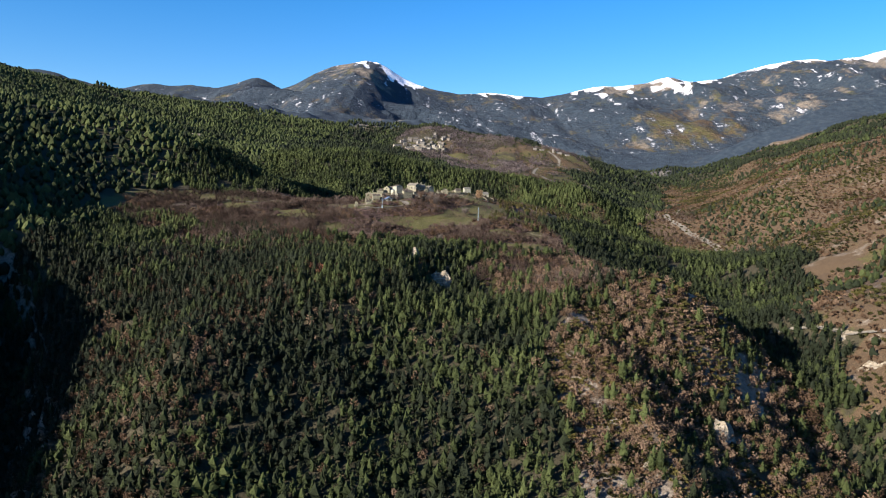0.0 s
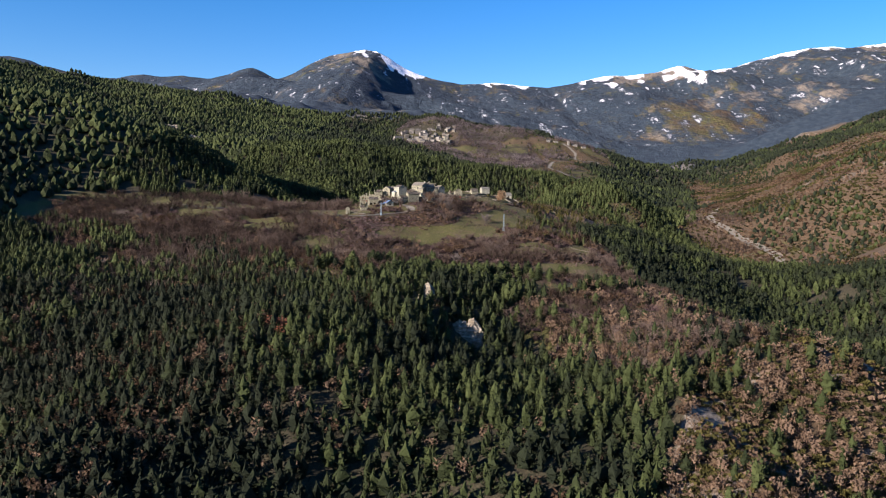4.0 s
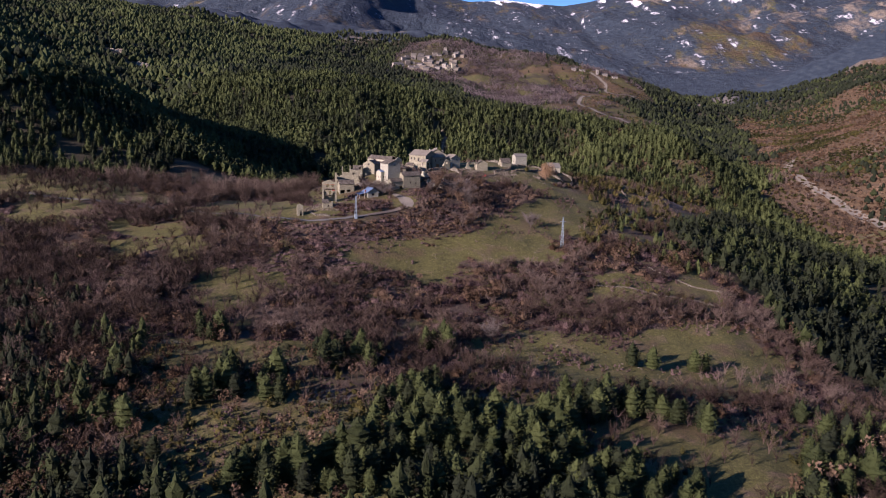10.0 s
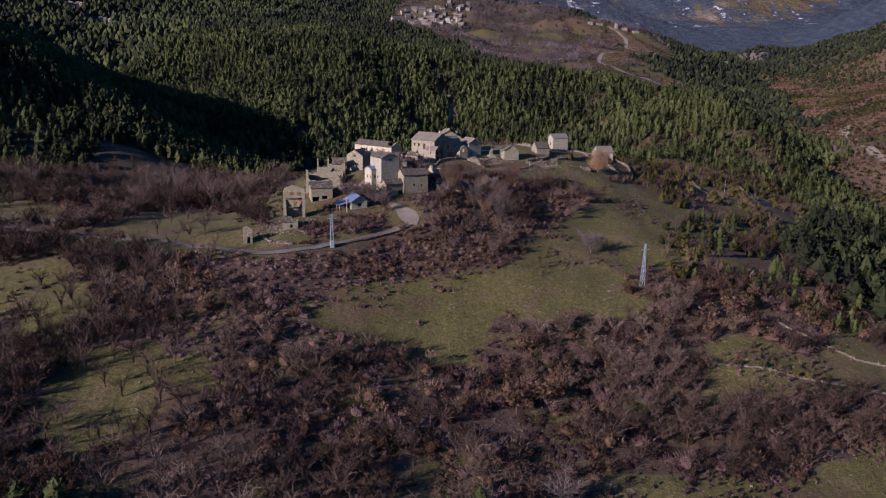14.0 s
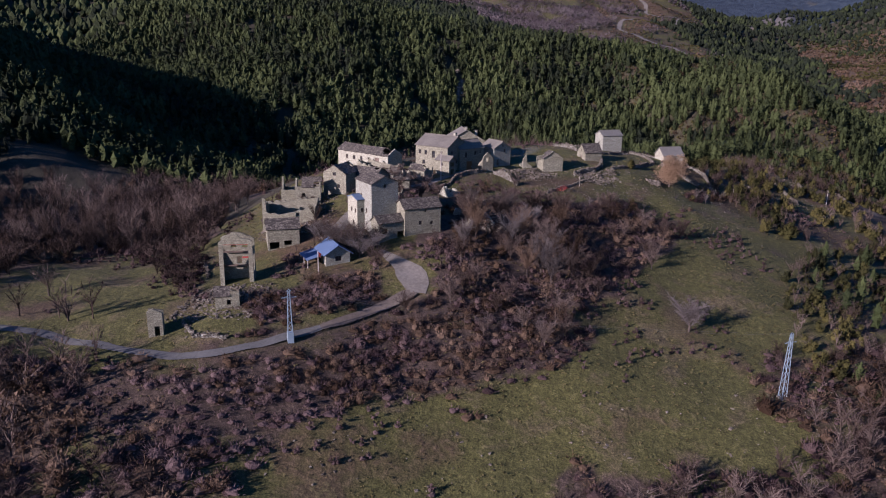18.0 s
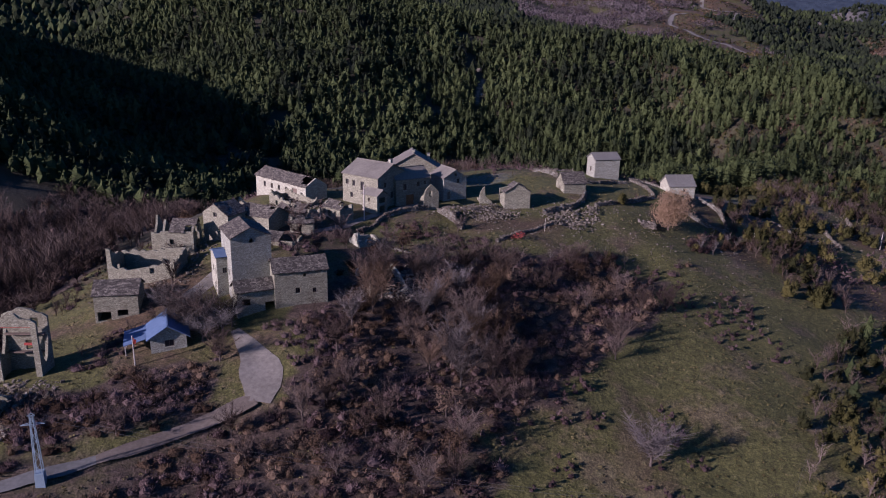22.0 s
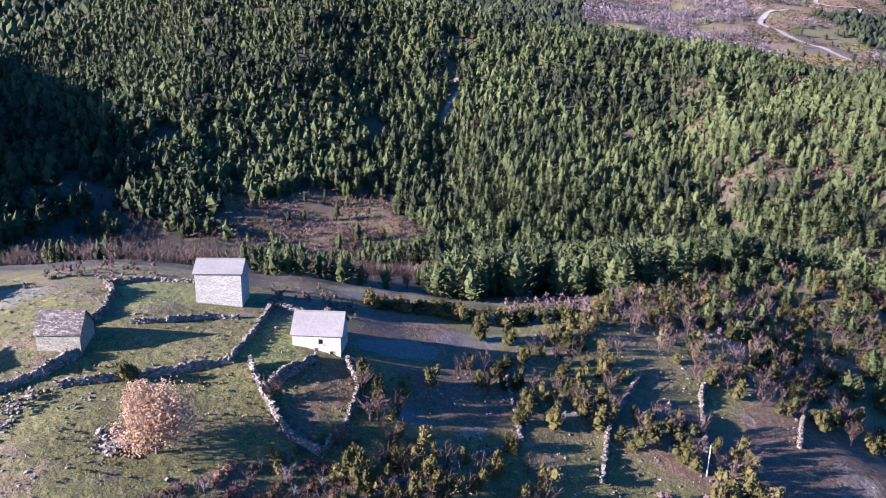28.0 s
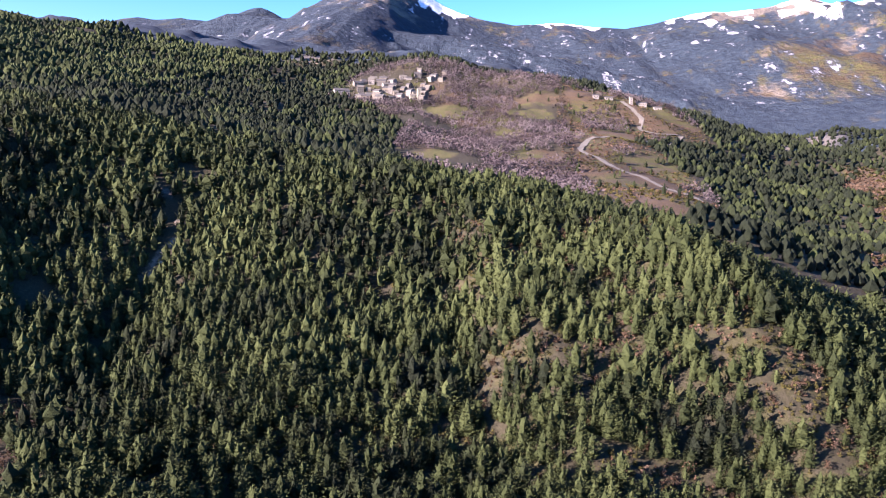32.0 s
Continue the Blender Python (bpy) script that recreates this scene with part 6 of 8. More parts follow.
PLASTER = plain("pale_plaster", (0.139, 0.131, 0.115), (0.221, 0.209, 0.184), 0.5)
BUFF_STONE = plain("buff_stone", (0.082, 0.072, 0.056), (0.156, 0.138, 0.108), 0.6)
DULL_STONE = plain("dull_grey_stone", (0.061, 0.057, 0.049), (0.123, 0.115, 0.098), 0.6)
DARK_SLATE = plain("dark_far_slate", (0.041, 0.041, 0.039), (0.090, 0.088, 0.082), 0.8)
vr = random.Random(77)
rows = [(2150, -118, 6, 11), (2172, -125, 0, 7), (2196, -128, -6, 9), (2222, -140, -4, 10), (2250, -130, 10, 9), (2282, -40, 14, 3)]
for y, x0, x1, count in rows:
    for i in range(count):
        x = x0 + (x1 - x0) * (i + vr.uniform(0.1, 0.9)) / count
        if y < 2160 and -60 < x < -20:
            continue
        far_house(x, y + vr.uniform(-14, 14), vr.choice((-35, -20, 5, 20, 35)) + vr.uniform(-6, 6), vr.uniform(7, 16), vr.uniform(7, 10), vr.choice((4.2, 5.6, 6.8, 8.8)), vr.uniform(2.2, 3.4), vr.choice((PLASTER, PLASTER, BUFF_STONE, BUFF_STONE, DULL_STONE)), vr.choice((DARK_SLATE, DARK_SLATE, SLATE)), "pale stone village house with a slate roof on the far hill")
far_house(-142, 2146, 28, 24, 11, 11.5, 3.5, PLASTER, DARK_SLATE, "large four-storey pale house with a slate roof")
far_house(-12, 2158, 20, 6.0, 6.0, 16, 3.0, WALL_PALE, SLATE, "square pale stone church tower")
far_house(-24, 2160, 20, 16, 8, 6.5, 2.6, WALL_PALE, SLATE, "pale stone church nave with a slate roof")
for x, y, w, e in ((262, 2176, 9, 4), (281, 2180, 12, 3.6), (318, 2176, 5, 11), (330, 2184, 16, 4), (356, 2176, 12, 4)):
    far_house(x, y, 8, w, 7 if w > 5 else 5, e, 1.6, PLASTER, DARK_SLATE, "white house by the chapel on the terraced hill")


# ---- plants: templates as arrays, then woods as one sheet of many trees ----
def cone_trunk(h, r, top, sides=5, lean=0.0):
    a = np.arange(sides) * 2 * np.pi / sides
    v = np.concatenate([np.stack([r * np.cos(a), r * np.sin(a), 0 * a - 0.6], 1), np.stack([top * np.cos(a) + lean, top * np.sin(a), 0 * a + h], 1)])
    f = [(i, (i + 1) % sides, sides + (i + 1) % sides) for i in range(sides)] + [(i, sides + (i + 1) % sides, sides + i) for i in range(sides)]
    return v, np.array(f)


def pine_crown(rng, h, r, tiers, sides, tufts, size, bare=0.1, heart=1.0):
    """A close dark heart of boughs, covered all over with small needle tufts that lift at their tips."""
    v, f = [], []
    lean, ways = rng.uniform(-0.05, 0.05) * h, rng.uniform(0, 6.3)
    lobes = [rng.uniform(0.78, 1.22) for _ in range(6)]

    def reach(u, a):
        k = (a / 6.283 * 3 + 1.7 * u) % 6
        lobe = lobes[int(k)] * (1 - k % 1) + lobes[(int(k) + 1) % 6] * (k % 1)
        return r * lobe * max(0.0, 1 - u ** 2.2) ** 0.64 * (0.72 + 0.28 * min(1, u * 4))
    gap = h * (0.95 - bare) / tiers
    for k in range(tiers):
        for inner in (0, 1):
            for i in range(sides):
                a = ways + 6.283 * (i + 0.5 * inner + 0.31 * k) / sides + rng.uniform(-0.3, 0.3)
                u = (k + 0.5 * inner) / tiers
                l = heart * reach(u, a) * (rng.uniform(0.45, 0.6) if inner else rng.uniform(0.62, 0.9))
                v.append((l * math.cos(a) + lean * u, l * math.sin(a), h * bare + gap * (k + 0.5 * inner + rng.uniform(-0.2, 0.2))))
    rings = len(v) // sides
    for k in range(rings - 1):
        for i in range(sides):
            p, q = k * sides + i, k * sides + (i + 1) % sides
            f += [(p, q, p + sides), (q, q + sides, p + sides)]
    v.append((lean, 0, h * 0.97))
    f += [((rings - 1) * sides + i, (rings - 1) * sides + (i + 1) % sides, len(v) - 1) for i in range(sides)]
    for _ in range(tufts):
        u = rng.uniform(0, 1)
        while rng.uniform(0, 1) > 1.05 - 0.85 * u:
            u = rng.uniform(0, 1)
        a = rng.uniform(0, 6.283)
        l = reach(u, a) * rng.uniform(0.7 * heart, 0.98)
        zz = h * (bare + (0.95 - bare) * u) + rng.uniform(-0.3, 0.3) * gap
        w, out, up = size * rng.uniform(0.35, 0.6), size * rng.uniform(0.7, 1.4), size * rng.uniform(0.0, 1.1)
        roll = rng.uniform(-1.1, 1.1)
        c, d, n0 = math.cos(a), math.sin(a), len(v)
        bx, by, bz = -d * w * math.cos(roll), c * w * math.cos(roll), w * math.sin(roll)
        x, y = c * l + lean * u, d * l
        v += [(x - bx, y - by, zz - bz), (x + bx, y + by, zz + bz), (x + c * out, y + d * out, zz + up)]
        f.append((n0, n0 + 1, n0 + 2))
    return np.array(v, float), np.array(f)


def far_pine(rng, h, r):
    """A pine seen from far off: a lumpy cone."""
    v, f, k = [], [], 5
    for z, w in ((0.06, 0.8), (0.34, 1.0), (0.68, 0.66)):
        for i in range(k):
            a = 6.283 * (i + rng.uniform(-0.3, 0.3) + z) / k
            l = r * w * rng.uniform(0.7, 1.2)
            v.append((l * math.cos(a), l * math.sin(a), h * (z + rng.uniform(-0.07, 0.07))))
    for j in range(2):
        for i in range(k):
            p, q = j * k + i, j * k + (i + 1) % k
            f += [(p, q, p + k), (q, q + k, p + k)]
    v.append((0, 0, h))
    f += [(2 * k + i, 2 * k + (i + 1) % k, 3 * k) for i in range(k)]
    return np.array(v, float), np.array(f)


def leaf_cloud(rng, h, r, count, size, base=0.1, lumps=5):
    """Many small leaf tufts gathered in uneven lumps."""
    cs = [(rng.uniform(-0.6, 0.6) * r, rng.uniform(-0.6, 0.6) * r, h * rng.uniform(0.3, 0.78), r * rng.uniform(0.4, 0.75)) for _ in range(lumps)]
    v, f = [], []
    for _ in range(count):
        cx, cy, cz, cr = cs[rng.randrange(lumps)]
        d = Vector((rng.gauss(0, 1), rng.gauss(0, 1), rng.gauss(0, 1))).normalized() * cr * rng.uniform(0.55, 1.05)
        p = Vector((cx, cy, max(base * h, cz))) + Vector((d.x, d.y, d.z * 0.8 * h / (2 * r)))
        p.z = max(p.z, base * h)
        q = Vector((rng.gauss(0, 1), rng.gauss(0, 1), rng.gauss(0, 1))).normalized()
        e = q.orthogonal().normalized()
        g = q.cross(e)
        s = size * rng.uniform(0.6, 1.3)
        n0 = len(v)
        v += [tuple(p + e * s), tuple(p - e * 0.5 * s + g * 0.8 * s), tuple(p - e * 0.5 * s - g * 0.8 * s)]
        f.append((n0, n0 + 1, n0 + 2))
    return np.array(v, float), np.array(f)


def dense_bush(rng, h, r, lumps, leaves, size):
    """A close-grown bush: uneven leafy lumps roughened by tufts that stand off them."""
    v, f = [], []
    gold = [(0, 0, 1), (0.894, 0, 0.447), (0.276, 0.851, 0.447), (-0.724, 0.526, 0.447), (-0.724, -0.526, 0.447), (0.276, -0.851, 0.447), (0.724, 0.526, -0.447), (-0.276, 0.851, -0.447), (-0.894, 0, -0.447), (-0.276, -0.851, -0.447), (0.724, -0.526, -0.447)]
    tri = [(0, 1, 2), (0, 2, 3), (0, 3, 4), (0, 4, 5), (0, 5, 1), (1, 6, 2), (2, 7, 3), (3, 8, 4), (4, 9, 5), (5, 10, 1), (2, 6, 7), (3, 7, 8), (4, 8, 9), (5, 9, 10), (1, 10, 6)]
    for k in range(lumps):
        u = k / max(1, lumps - 1)
        w = r * rng.uniform(0.5, 0.75) * (1 - 0.45 * u)
        c = Vector((rng.uniform(-1, 1) * (r - w), rng.uniform(-1, 1) * (r - w), h * (0.2 + 0.6 * u)))
        n0 = len(v)
        for g in gold:
            s = rng.uniform(0.72, 1.1)
            v.append((c.x + g[0] * w * s, c.y + g[1] * w * s, max(-0.1, c.z + g[2] * s * h * 0.28)))
        f += [(n0 + a, n0 + b, n0 + d) for a, b, d in tri]
        for _ in range(leaves):
            q = Vector((rng.gauss(0, 1), rng.gauss(0, 1), rng.gauss(0.3, 1))).normalized()
            p = c + Vector((q.x * w, q.y * w, q.z * h * 0.28)) * rng.uniform(0.85, 1.2)
            e = q.orthogonal().normalized()
            e = Matrix.Rotation(rng.uniform(0, 6.3), 3, q) @ e
            s = size * rng.uniform(0.7, 1.4)
            n0 = len(v)
            v += [tuple(p + e * s * 0.6), tuple(p - e * s * 0.6), tuple(p + q * s * 1.3 + Vector((0, 0, s * 0.5)))]
            f.append((n0, n0 + 1, n0 + 2))
    return np.array(v, float), np.array(f)


def brush_dome(rng, h, r, tufts, size):
    """A rounded thicket: an uneven dome all covered with short twiggy tufts."""
    v, f = [], []
    sides = 7
    lobes = [rng.uniform(0.75, 1.2) for _ in range(sides)]

    def reach(u, a):
        k = a / 6.283 * sides % sides
        return r * (lobes[int(k)] * (1 - k % 1) + lobes[(int(k) + 1) % sides] * (k % 1)) * math.sqrt(max(0.0, 1 - u * u)) * (0.8 + 0.2 * min(1, 4 * u))
    for u in (0.0, 0.35, 0.7):
        for i in range(sides):
            a = 6.283 * (i + u) / sides
            l = reach(u, a) * rng.uniform(0.42, 0.72)
            v.append((l * math.cos(a), l * math.sin(a), h * 0.72 * u + rng.uniform(-0.06, 0.06) * h - 0.1))
    for k in range(2):
        for i in range(sides):
            p, q = k * sides + i, k * sides + (i + 1) % sides
            f += [(p, q, p + sides), (q, q + sides, p + sides)]
    v.append((0, 0, h * 0.7))
    f += [(2 * sides + i, 2 * sides + (i + 1) % sides, 3 * sides) for i in range(sides)]
    for _ in range(tufts):
        u, a = rng.uniform(0, 0.97), rng.uniform(0, 6.283)
        l = reach(u, a) * rng.uniform(0.5, 0.98)
        c, d = math.cos(a), math.sin(a)
        x, y, z = c * l, d * l, h * u * rng.uniform(0.55, 0.95)
        out = size * rng.uniform(0.6, 1.9)
        side, w = rng.uniform(0, 6.283), size * rng.uniform(0.09, 0.26)
        bx, by, bz = w * math.cos(side), w * math.sin(side), w * rng.uniform(-0.7, 0.7)
        n0 = len(v)
        v += [(x - bx, y - by, z - bz), (x + bx, y + by, z + bz), (x + c * out * (1 - u * 0.7) + rng.uniform(-0.3, 0.3) * size, y + d * out * (1 - u * 0.7) + rng.uniform(-0.3, 0.3) * size, z + out * (0.35 + 0.7 * u))]
        f.append((n0, n0 + 1, n0 + 2))
    return np.array(v, float), np.array(f)


def twig_spray(rng, h, r, limbs, twigs, wide=0.05):
    """A bare crown: forked limbs and a haze of thin upright twigs."""
    v, f = [], []

    def blade(p, q, w):
        d = Vector(q) - Vector(p)
        s = d.orthogonal().normalized()
        s = Matrix.Rotation(rng.uniform(0, 6.3), 3, d.normalized()) @ s
        n0 = len(v)
        v.extend([tuple(Vector(p) + s * w), tuple(Vector(p) - s * w), tuple(q)])
        f.append((n0, n0 + 1, n0 + 2))
    for k in range(limbs):
        a = 6.283 * k / limbs + rng.uniform(-0.4, 0.4)
        out = r * rng.uniform(0.35, 0.9)
        z0 = h * rng.uniform(0.05, 0.32)
        tip = (math.cos(a) * out, math.sin(a) * out, h * rng.uniform(0.62, 0.95))
        root = (0, 0, z0)
        mid = (tip[0] * 0.4, tip[1] * 0.4, z0 + (tip[2] - z0) * 0.55)
        blade(root, mid, wide * 2.4)
        blade(mid, tip, wide * 1.5)
        for _ in range(twigs):
            u = rng.uniform(0.15, 1)
            s = Vector(root).lerp(Vector(tip), u)
            e = s + Vector((rng.uniform(-1, 1) * r * 0.42 + tip[0] * 0.16, rng.uniform(-1, 1) * r * 0.42 + tip[1] * 0.16, h * rng.uniform(0.06, 0.26)))
            blade(tuple(s), tuple(e), wide * rng.uniform(0.5, 1.1))
    return np.array(v, float), np.array(f)


def join(*bits):
    vs, fs, n0 = [], [], 0
    for v, f in bits:
        vs.append(v)
        fs.append(f + n0)
        n0 += len(v)
    return np.concatenate(vs), np.concatenate(fs)


rng = random.Random(4)
PINES_NEAR = [join(pine_crown(rng, 7.4 + 0.35 * k, 2.3 + 0.16 * k, 3, 6, 104, 0.56, 0.1, 0.8), cone_trunk(3.4, 0.16, 0.08, 3)) for k in range(6)]
PINES_FINE = [join(pine_crown(rng, 7.0 + 0.4 * k, 2.25 + 0.16 * k, 4, 5, 230, 0.5, 0.1, 0.74), cone_trunk(3.4, 0.16, 0.08, 3)) for k in range(5)]
PINES_MID = [pine_crown(rng, 7.8, 2.5 + 0.16 * k, 2, 4, 32, 0.92, 0.1, 0.84) for k in range(6)]
PINES_FAR = [far_pine(rng, 7.4, 2.9) for _ in range(6)]
BARE_NEAR = [join(twig_spray(rng, 6, 2.6, 6, 18, 0.055), cone_trunk(3.4, 0.13, 0.05, 3)) for _ in range(5)]
BARE_DOME = [join(twig_spray(rng, 5.2, 3.0, 9, 17, 0.06), cone_trunk(2.4, 0.13, 0.05, 3)) for _ in range(5)]
BARE_ROUND = [leaf_cloud(rng, 6.4 + 0.5 * k, 2.7 + 0.2 * k, 28, 0.76, 0.05, 6) for k in range(5)]
OAKS = [join(leaf_cloud(rng, 6.5, 2.3, 80, 0.5), cone_trunk(3.2, 0.16, 0.06, 4)) for _ in range(4)]
BUSHES = [dense_bush(rng, 1.7, 1.15, 2, 14, 0.26) for _ in range(6)]
BRIARS = [brush_dome(rng, 1.3 + 0.22 * k, 2.5 - 0.08 * k, 150, 0.5) for k in range(7)]
BIG_BUSHES = [dense_bush(rng, 3.2, 1.6, 4, 30, 0.24) for _ in range(5)]
TUFTS = [leaf_cloud(rng, 1.5, 1.2, 16, 0.55, 0.05, 3) for _ in range(5)]


def wood(name, templates, pts, scale, mat, seed, label, category, tint=0.5):
    """All the plants of one kind in one sheet. pts: rows of x, y."""
    r = np.random.default_rng(seed)
    n = len(pts)
    if not n:
        return None
    z = height(pts[:, 0], pts[:, 1])
    kind = r.integers(0, len(templates), n)
    s = scale * r.uniform(0.68, 1.25, n)
    a = r.uniform(0, 2 * np.pi, n)
    shade = np.clip(tint + 0.34 * fractal(pts[:, 0], pts[:, 1], 38, 2, seed) + r.uniform(-0.26, 0.26, n), 0, 1)
    vs, fs, ts, n0 = [], [], [], 0
    for k, (v, f) in enumerate(templates):
        who = np.nonzero(kind == k)[0]
        if not len(who):
            continue
        c, d = np.cos(a[who])[:, None], np.sin(a[who])[:, None]
        ss = s[who][:, None]
        wide = ss * r.uniform(0.8, 1.25, (len(who), 1))
        x = (v[None, :, 0] * c - v[None, :, 1] * d) * wide + pts[who, 0][:, None]
        y = (v[None, :, 0] * d + v[None, :, 1] * c) * wide + pts[who, 1][:, None]
        zz = v[None, :, 2] * ss + z[who][:, None]
        vs.append(np.stack([x, y, zz], -1).reshape(-1, 3))
        fs.append((f[None] + (np.arange(len(who)) * len(v))[:, None, None] + n0).reshape(-1, 3))
        ts.append(np.repeat(shade[who], len(v)))
        n0 += len(who) * len(v)
    ob = add_mesh(name, np.concatenate(vs), np.concatenate(fs), mat, np.concatenate(ts))
    return tagged(ob, label, category, kind="stuff")


def scatter(x0, x1, y0, y1, step, seed):
    """Points on a shaken grid."""
    r = np.random.default_rng(seed)
    x, y = np.meshgrid(np.arange(x0, x1, step), np.arange(y0, y1, step))
    x, y = x.ravel(), y.ravel()
    return np.stack([x + r.uniform(-0.5, 0.5, len(x)) * step, y + r.uniform(-0.5, 0.5, len(x)) * step], 1)


def free(p, margin=1.0):
    """Away from roads and houses."""
    ok = (near_line(p[:, 0], p[:, 1], MAIN_ROAD) > 2.2 + margin) & (near_line(p[:, 0], p[:, 1], YARD_ROAD) > 4 + margin) & (near_line(p[:, 0], p[:, 1], VILLAGE_PATH) > 1.6 + margin)
    for hx, hy, hr in HOUSES_AT:
        ok &= np.hypot(p[:, 0] - hx, p[:, 1] - hy) > hr
    return ok


def clearings(p):
    return in_clearing(p[:, 0], p[:, 1]) | inside(p[:, 0], p[:, 1], HOLLOW) | inside(p[:, 0], p[:, 1], CRAGS) | on_heath(p[:, 0], p[:, 1]) | inside(p[:, 0], p[:, 1], THICKET)


def patchy(p, cell, seed):
    return fractal(p[:, 0], p[:, 1], cell, 3, seed)


def tree_thing(name, crown, trunk, crown_mat, label, category):
    """A tree as a thing of its own: trunk and crown."""
    tree = anchor(name, 0, 0, 0, 0, label, category)
    for nm, (v, f), mat in (("crown", crown, crown_mat), ("trunk", trunk, BARK)):
        ob = add_mesh(nm, v, f, mat, np.full(len(v), 0.5), parent=tree)
        ob.data.attributes.new("single", "FLOAT", "POINT").data.foreach_set("value", np.full(len(v), 0.8, np.float32))
    return tree


def single_trees(pts, name, kinds, scale, label, category, group):
    """Trees that can be told apart, each a copy of one of the kinds."""
    r = random.Random(len(pts))
    for i, (x, y) in enumerate(pts):
        s = scale * r.uniform(0.7, 1.25)
        m = pose(x, y, land(x, y), 0, 0, r.uniform(0, 360)) @ Matrix.Diagonal((s * r.uniform(0.85, 1.15), s * r.uniform(0.85, 1.15), s, 1))
        crown, trunk, mat = kinds[i % len(kinds)]
        if (name, i % len(kinds)) not in FIRST:
            tree = FIRST[name, i % len(kinds)] = tree_thing(name, crown, trunk, mat, label, category)
            tagged(tree, group=group)
            tree.matrix_basis = m
        else:
            first = FIRST[name, i % len(kinds)]
            copy_thing(first, m @ Matrix.Diagonal([1 / k for k in first.scale] + [1]))


FIRST = {}
PINE_THINGS = [(pine_crown(rng, 8.0 + 0.3 * k, 2.4 + 0.15 * k, 6, 8, 480, 0.34), cone_trunk(6.0, 0.17, 0.05, 6), PINE) for k in range(5)]
BARE_THINGS = [(twig_spray(rng, 6, 2.9, 12, 52, 0.034), cone_trunk(3.2, 0.14, 0.05, 6), TWIGS) for _ in range(5)]
OAK_THINGS = [(leaf_cloud(rng, 6.0, 2.6, 420, 0.21, 0.06, 10), cone_trunk(3.2, 0.16, 0.06, 6), RUSSET) for _ in range(3)]


def far_field(p):
    hit = np.zeros(len(p), bool)
    for fx, fy, fw, fd in FAR_FIELDS:
        hit |= np.hypot((p[:, 0] - fx) / fw, (p[:, 1] - fy) / fd) < 1
    return hit


# pine woods
def seen_side(p):
    """The wedge of country that the camera's view takes in; trees outside it are left out."""
    return (p[:, 0] > -0.66 * p[:, 1] - 60) & (p[:, 0] < 0.66 * p[:, 1] + 60)


def off_rocks(p):
    ok = np.ones(len(p), bool)
    for x, y, l, t, d, a in OUTCROPS:
        ok &= np.hypot(p[:, 0] - x, (p[:, 1] - y + 4) * 0.8) > 0.34 * l
    return ok


def pine_place(p, cell, seed, gap):
    return off_rocks(p) & ~inside(p[:, 0], p[:, 1], GORSE) & ~open_ground(p[:, 0], p[:, 1]) & ~clearings(p) & (patchy(p, cell, seed) > gap) & seen_side(p)


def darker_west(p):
    """Needle tint lowered towards the west: the dimmer side's shade put into the colour."""
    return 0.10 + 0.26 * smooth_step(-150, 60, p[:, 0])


p = scatter(-330, 260, 230, 620, 5.2, 1)
p = p[pine_place(p, 60, 3, -1.1)]
q = scatter(-200, 130, 575, 700, 5.2, 41)
q = q[inside(q[:, 0], q[:, 1], OPEN_SPUR) & (patchy(q, 26, 42) + (640 - q[:, 1]) / 90 - q[:, 0] / 400 > 0.25)]
near = (q[:, 0] > -110) & (q[:, 0] < 90)
wood("pine_wood", PINES_NEAR, q[~near], 1.05, PINE, 43, "scattered pines along the pasture's edge", "pine wood", 0.36)
single_trees(q[near][:280], "pine_tree", PINE_THINGS, 1.05, "single dark green pine at the pasture's edge", "pine", "pines at the pasture's edge")
q = scatter(-210, 140, 575, 715, 4.2, 44)
q = q[inside(q[:, 0], q[:, 1], OPEN_SPUR) & (patchy(q, 20, 45) + (650 - q[:, 1]) / 120 > 0.1)]
wood("juniper_scrub", BUSHES, q, 1.15, JUNIPER, 46, "olive juniper and box scrub at the pasture's edge", "scrub")
q = scatter(-210, 150, 575, 730, 6.5, 47)
q = q[inside(q[:, 0], q[:, 1], OPEN_SPUR) & (patchy(q, 30, 48) > 0.0)]
wood("bare_thicket", BARE_NEAR, q, 0.8, TWIGS, 49, "leafless thicket at the pasture's edge", "thicket")
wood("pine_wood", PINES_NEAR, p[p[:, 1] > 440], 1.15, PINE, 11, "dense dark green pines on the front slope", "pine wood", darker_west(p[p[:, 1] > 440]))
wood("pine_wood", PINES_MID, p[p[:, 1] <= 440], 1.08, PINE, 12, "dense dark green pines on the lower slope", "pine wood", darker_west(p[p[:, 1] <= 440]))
p = scatter(-340, 400, 1000, 1475, 5.3, 2)
p = p[pine_place(p, 30, 5, -0.95) & (patchy(p, 17, 61) > -1.0 + 0.4 * smooth_step(20, 160, p[:, 0]) * smooth_step(1165, 1200, p[:, 1])) & ~((p[:, 1] < 1130) & (p[:, 0] < 60) & (p[:, 0] > -130)) & (near_line(p[:, 0], p[:, 1], SCAR) > 3.3) & (p[:, 1] < np.interp(p[:, 0], CREST_X, CREST_Y) + 55)]
q = (p[:, 0] > -60) & (p[:, 0] < 300) & (p[:, 1] < 1330)
fine = q & (p[:, 1] < 1150)
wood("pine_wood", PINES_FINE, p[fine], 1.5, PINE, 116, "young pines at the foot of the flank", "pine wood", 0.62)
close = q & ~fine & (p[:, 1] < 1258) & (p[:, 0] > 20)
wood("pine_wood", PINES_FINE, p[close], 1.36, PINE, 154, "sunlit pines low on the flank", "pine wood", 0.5)
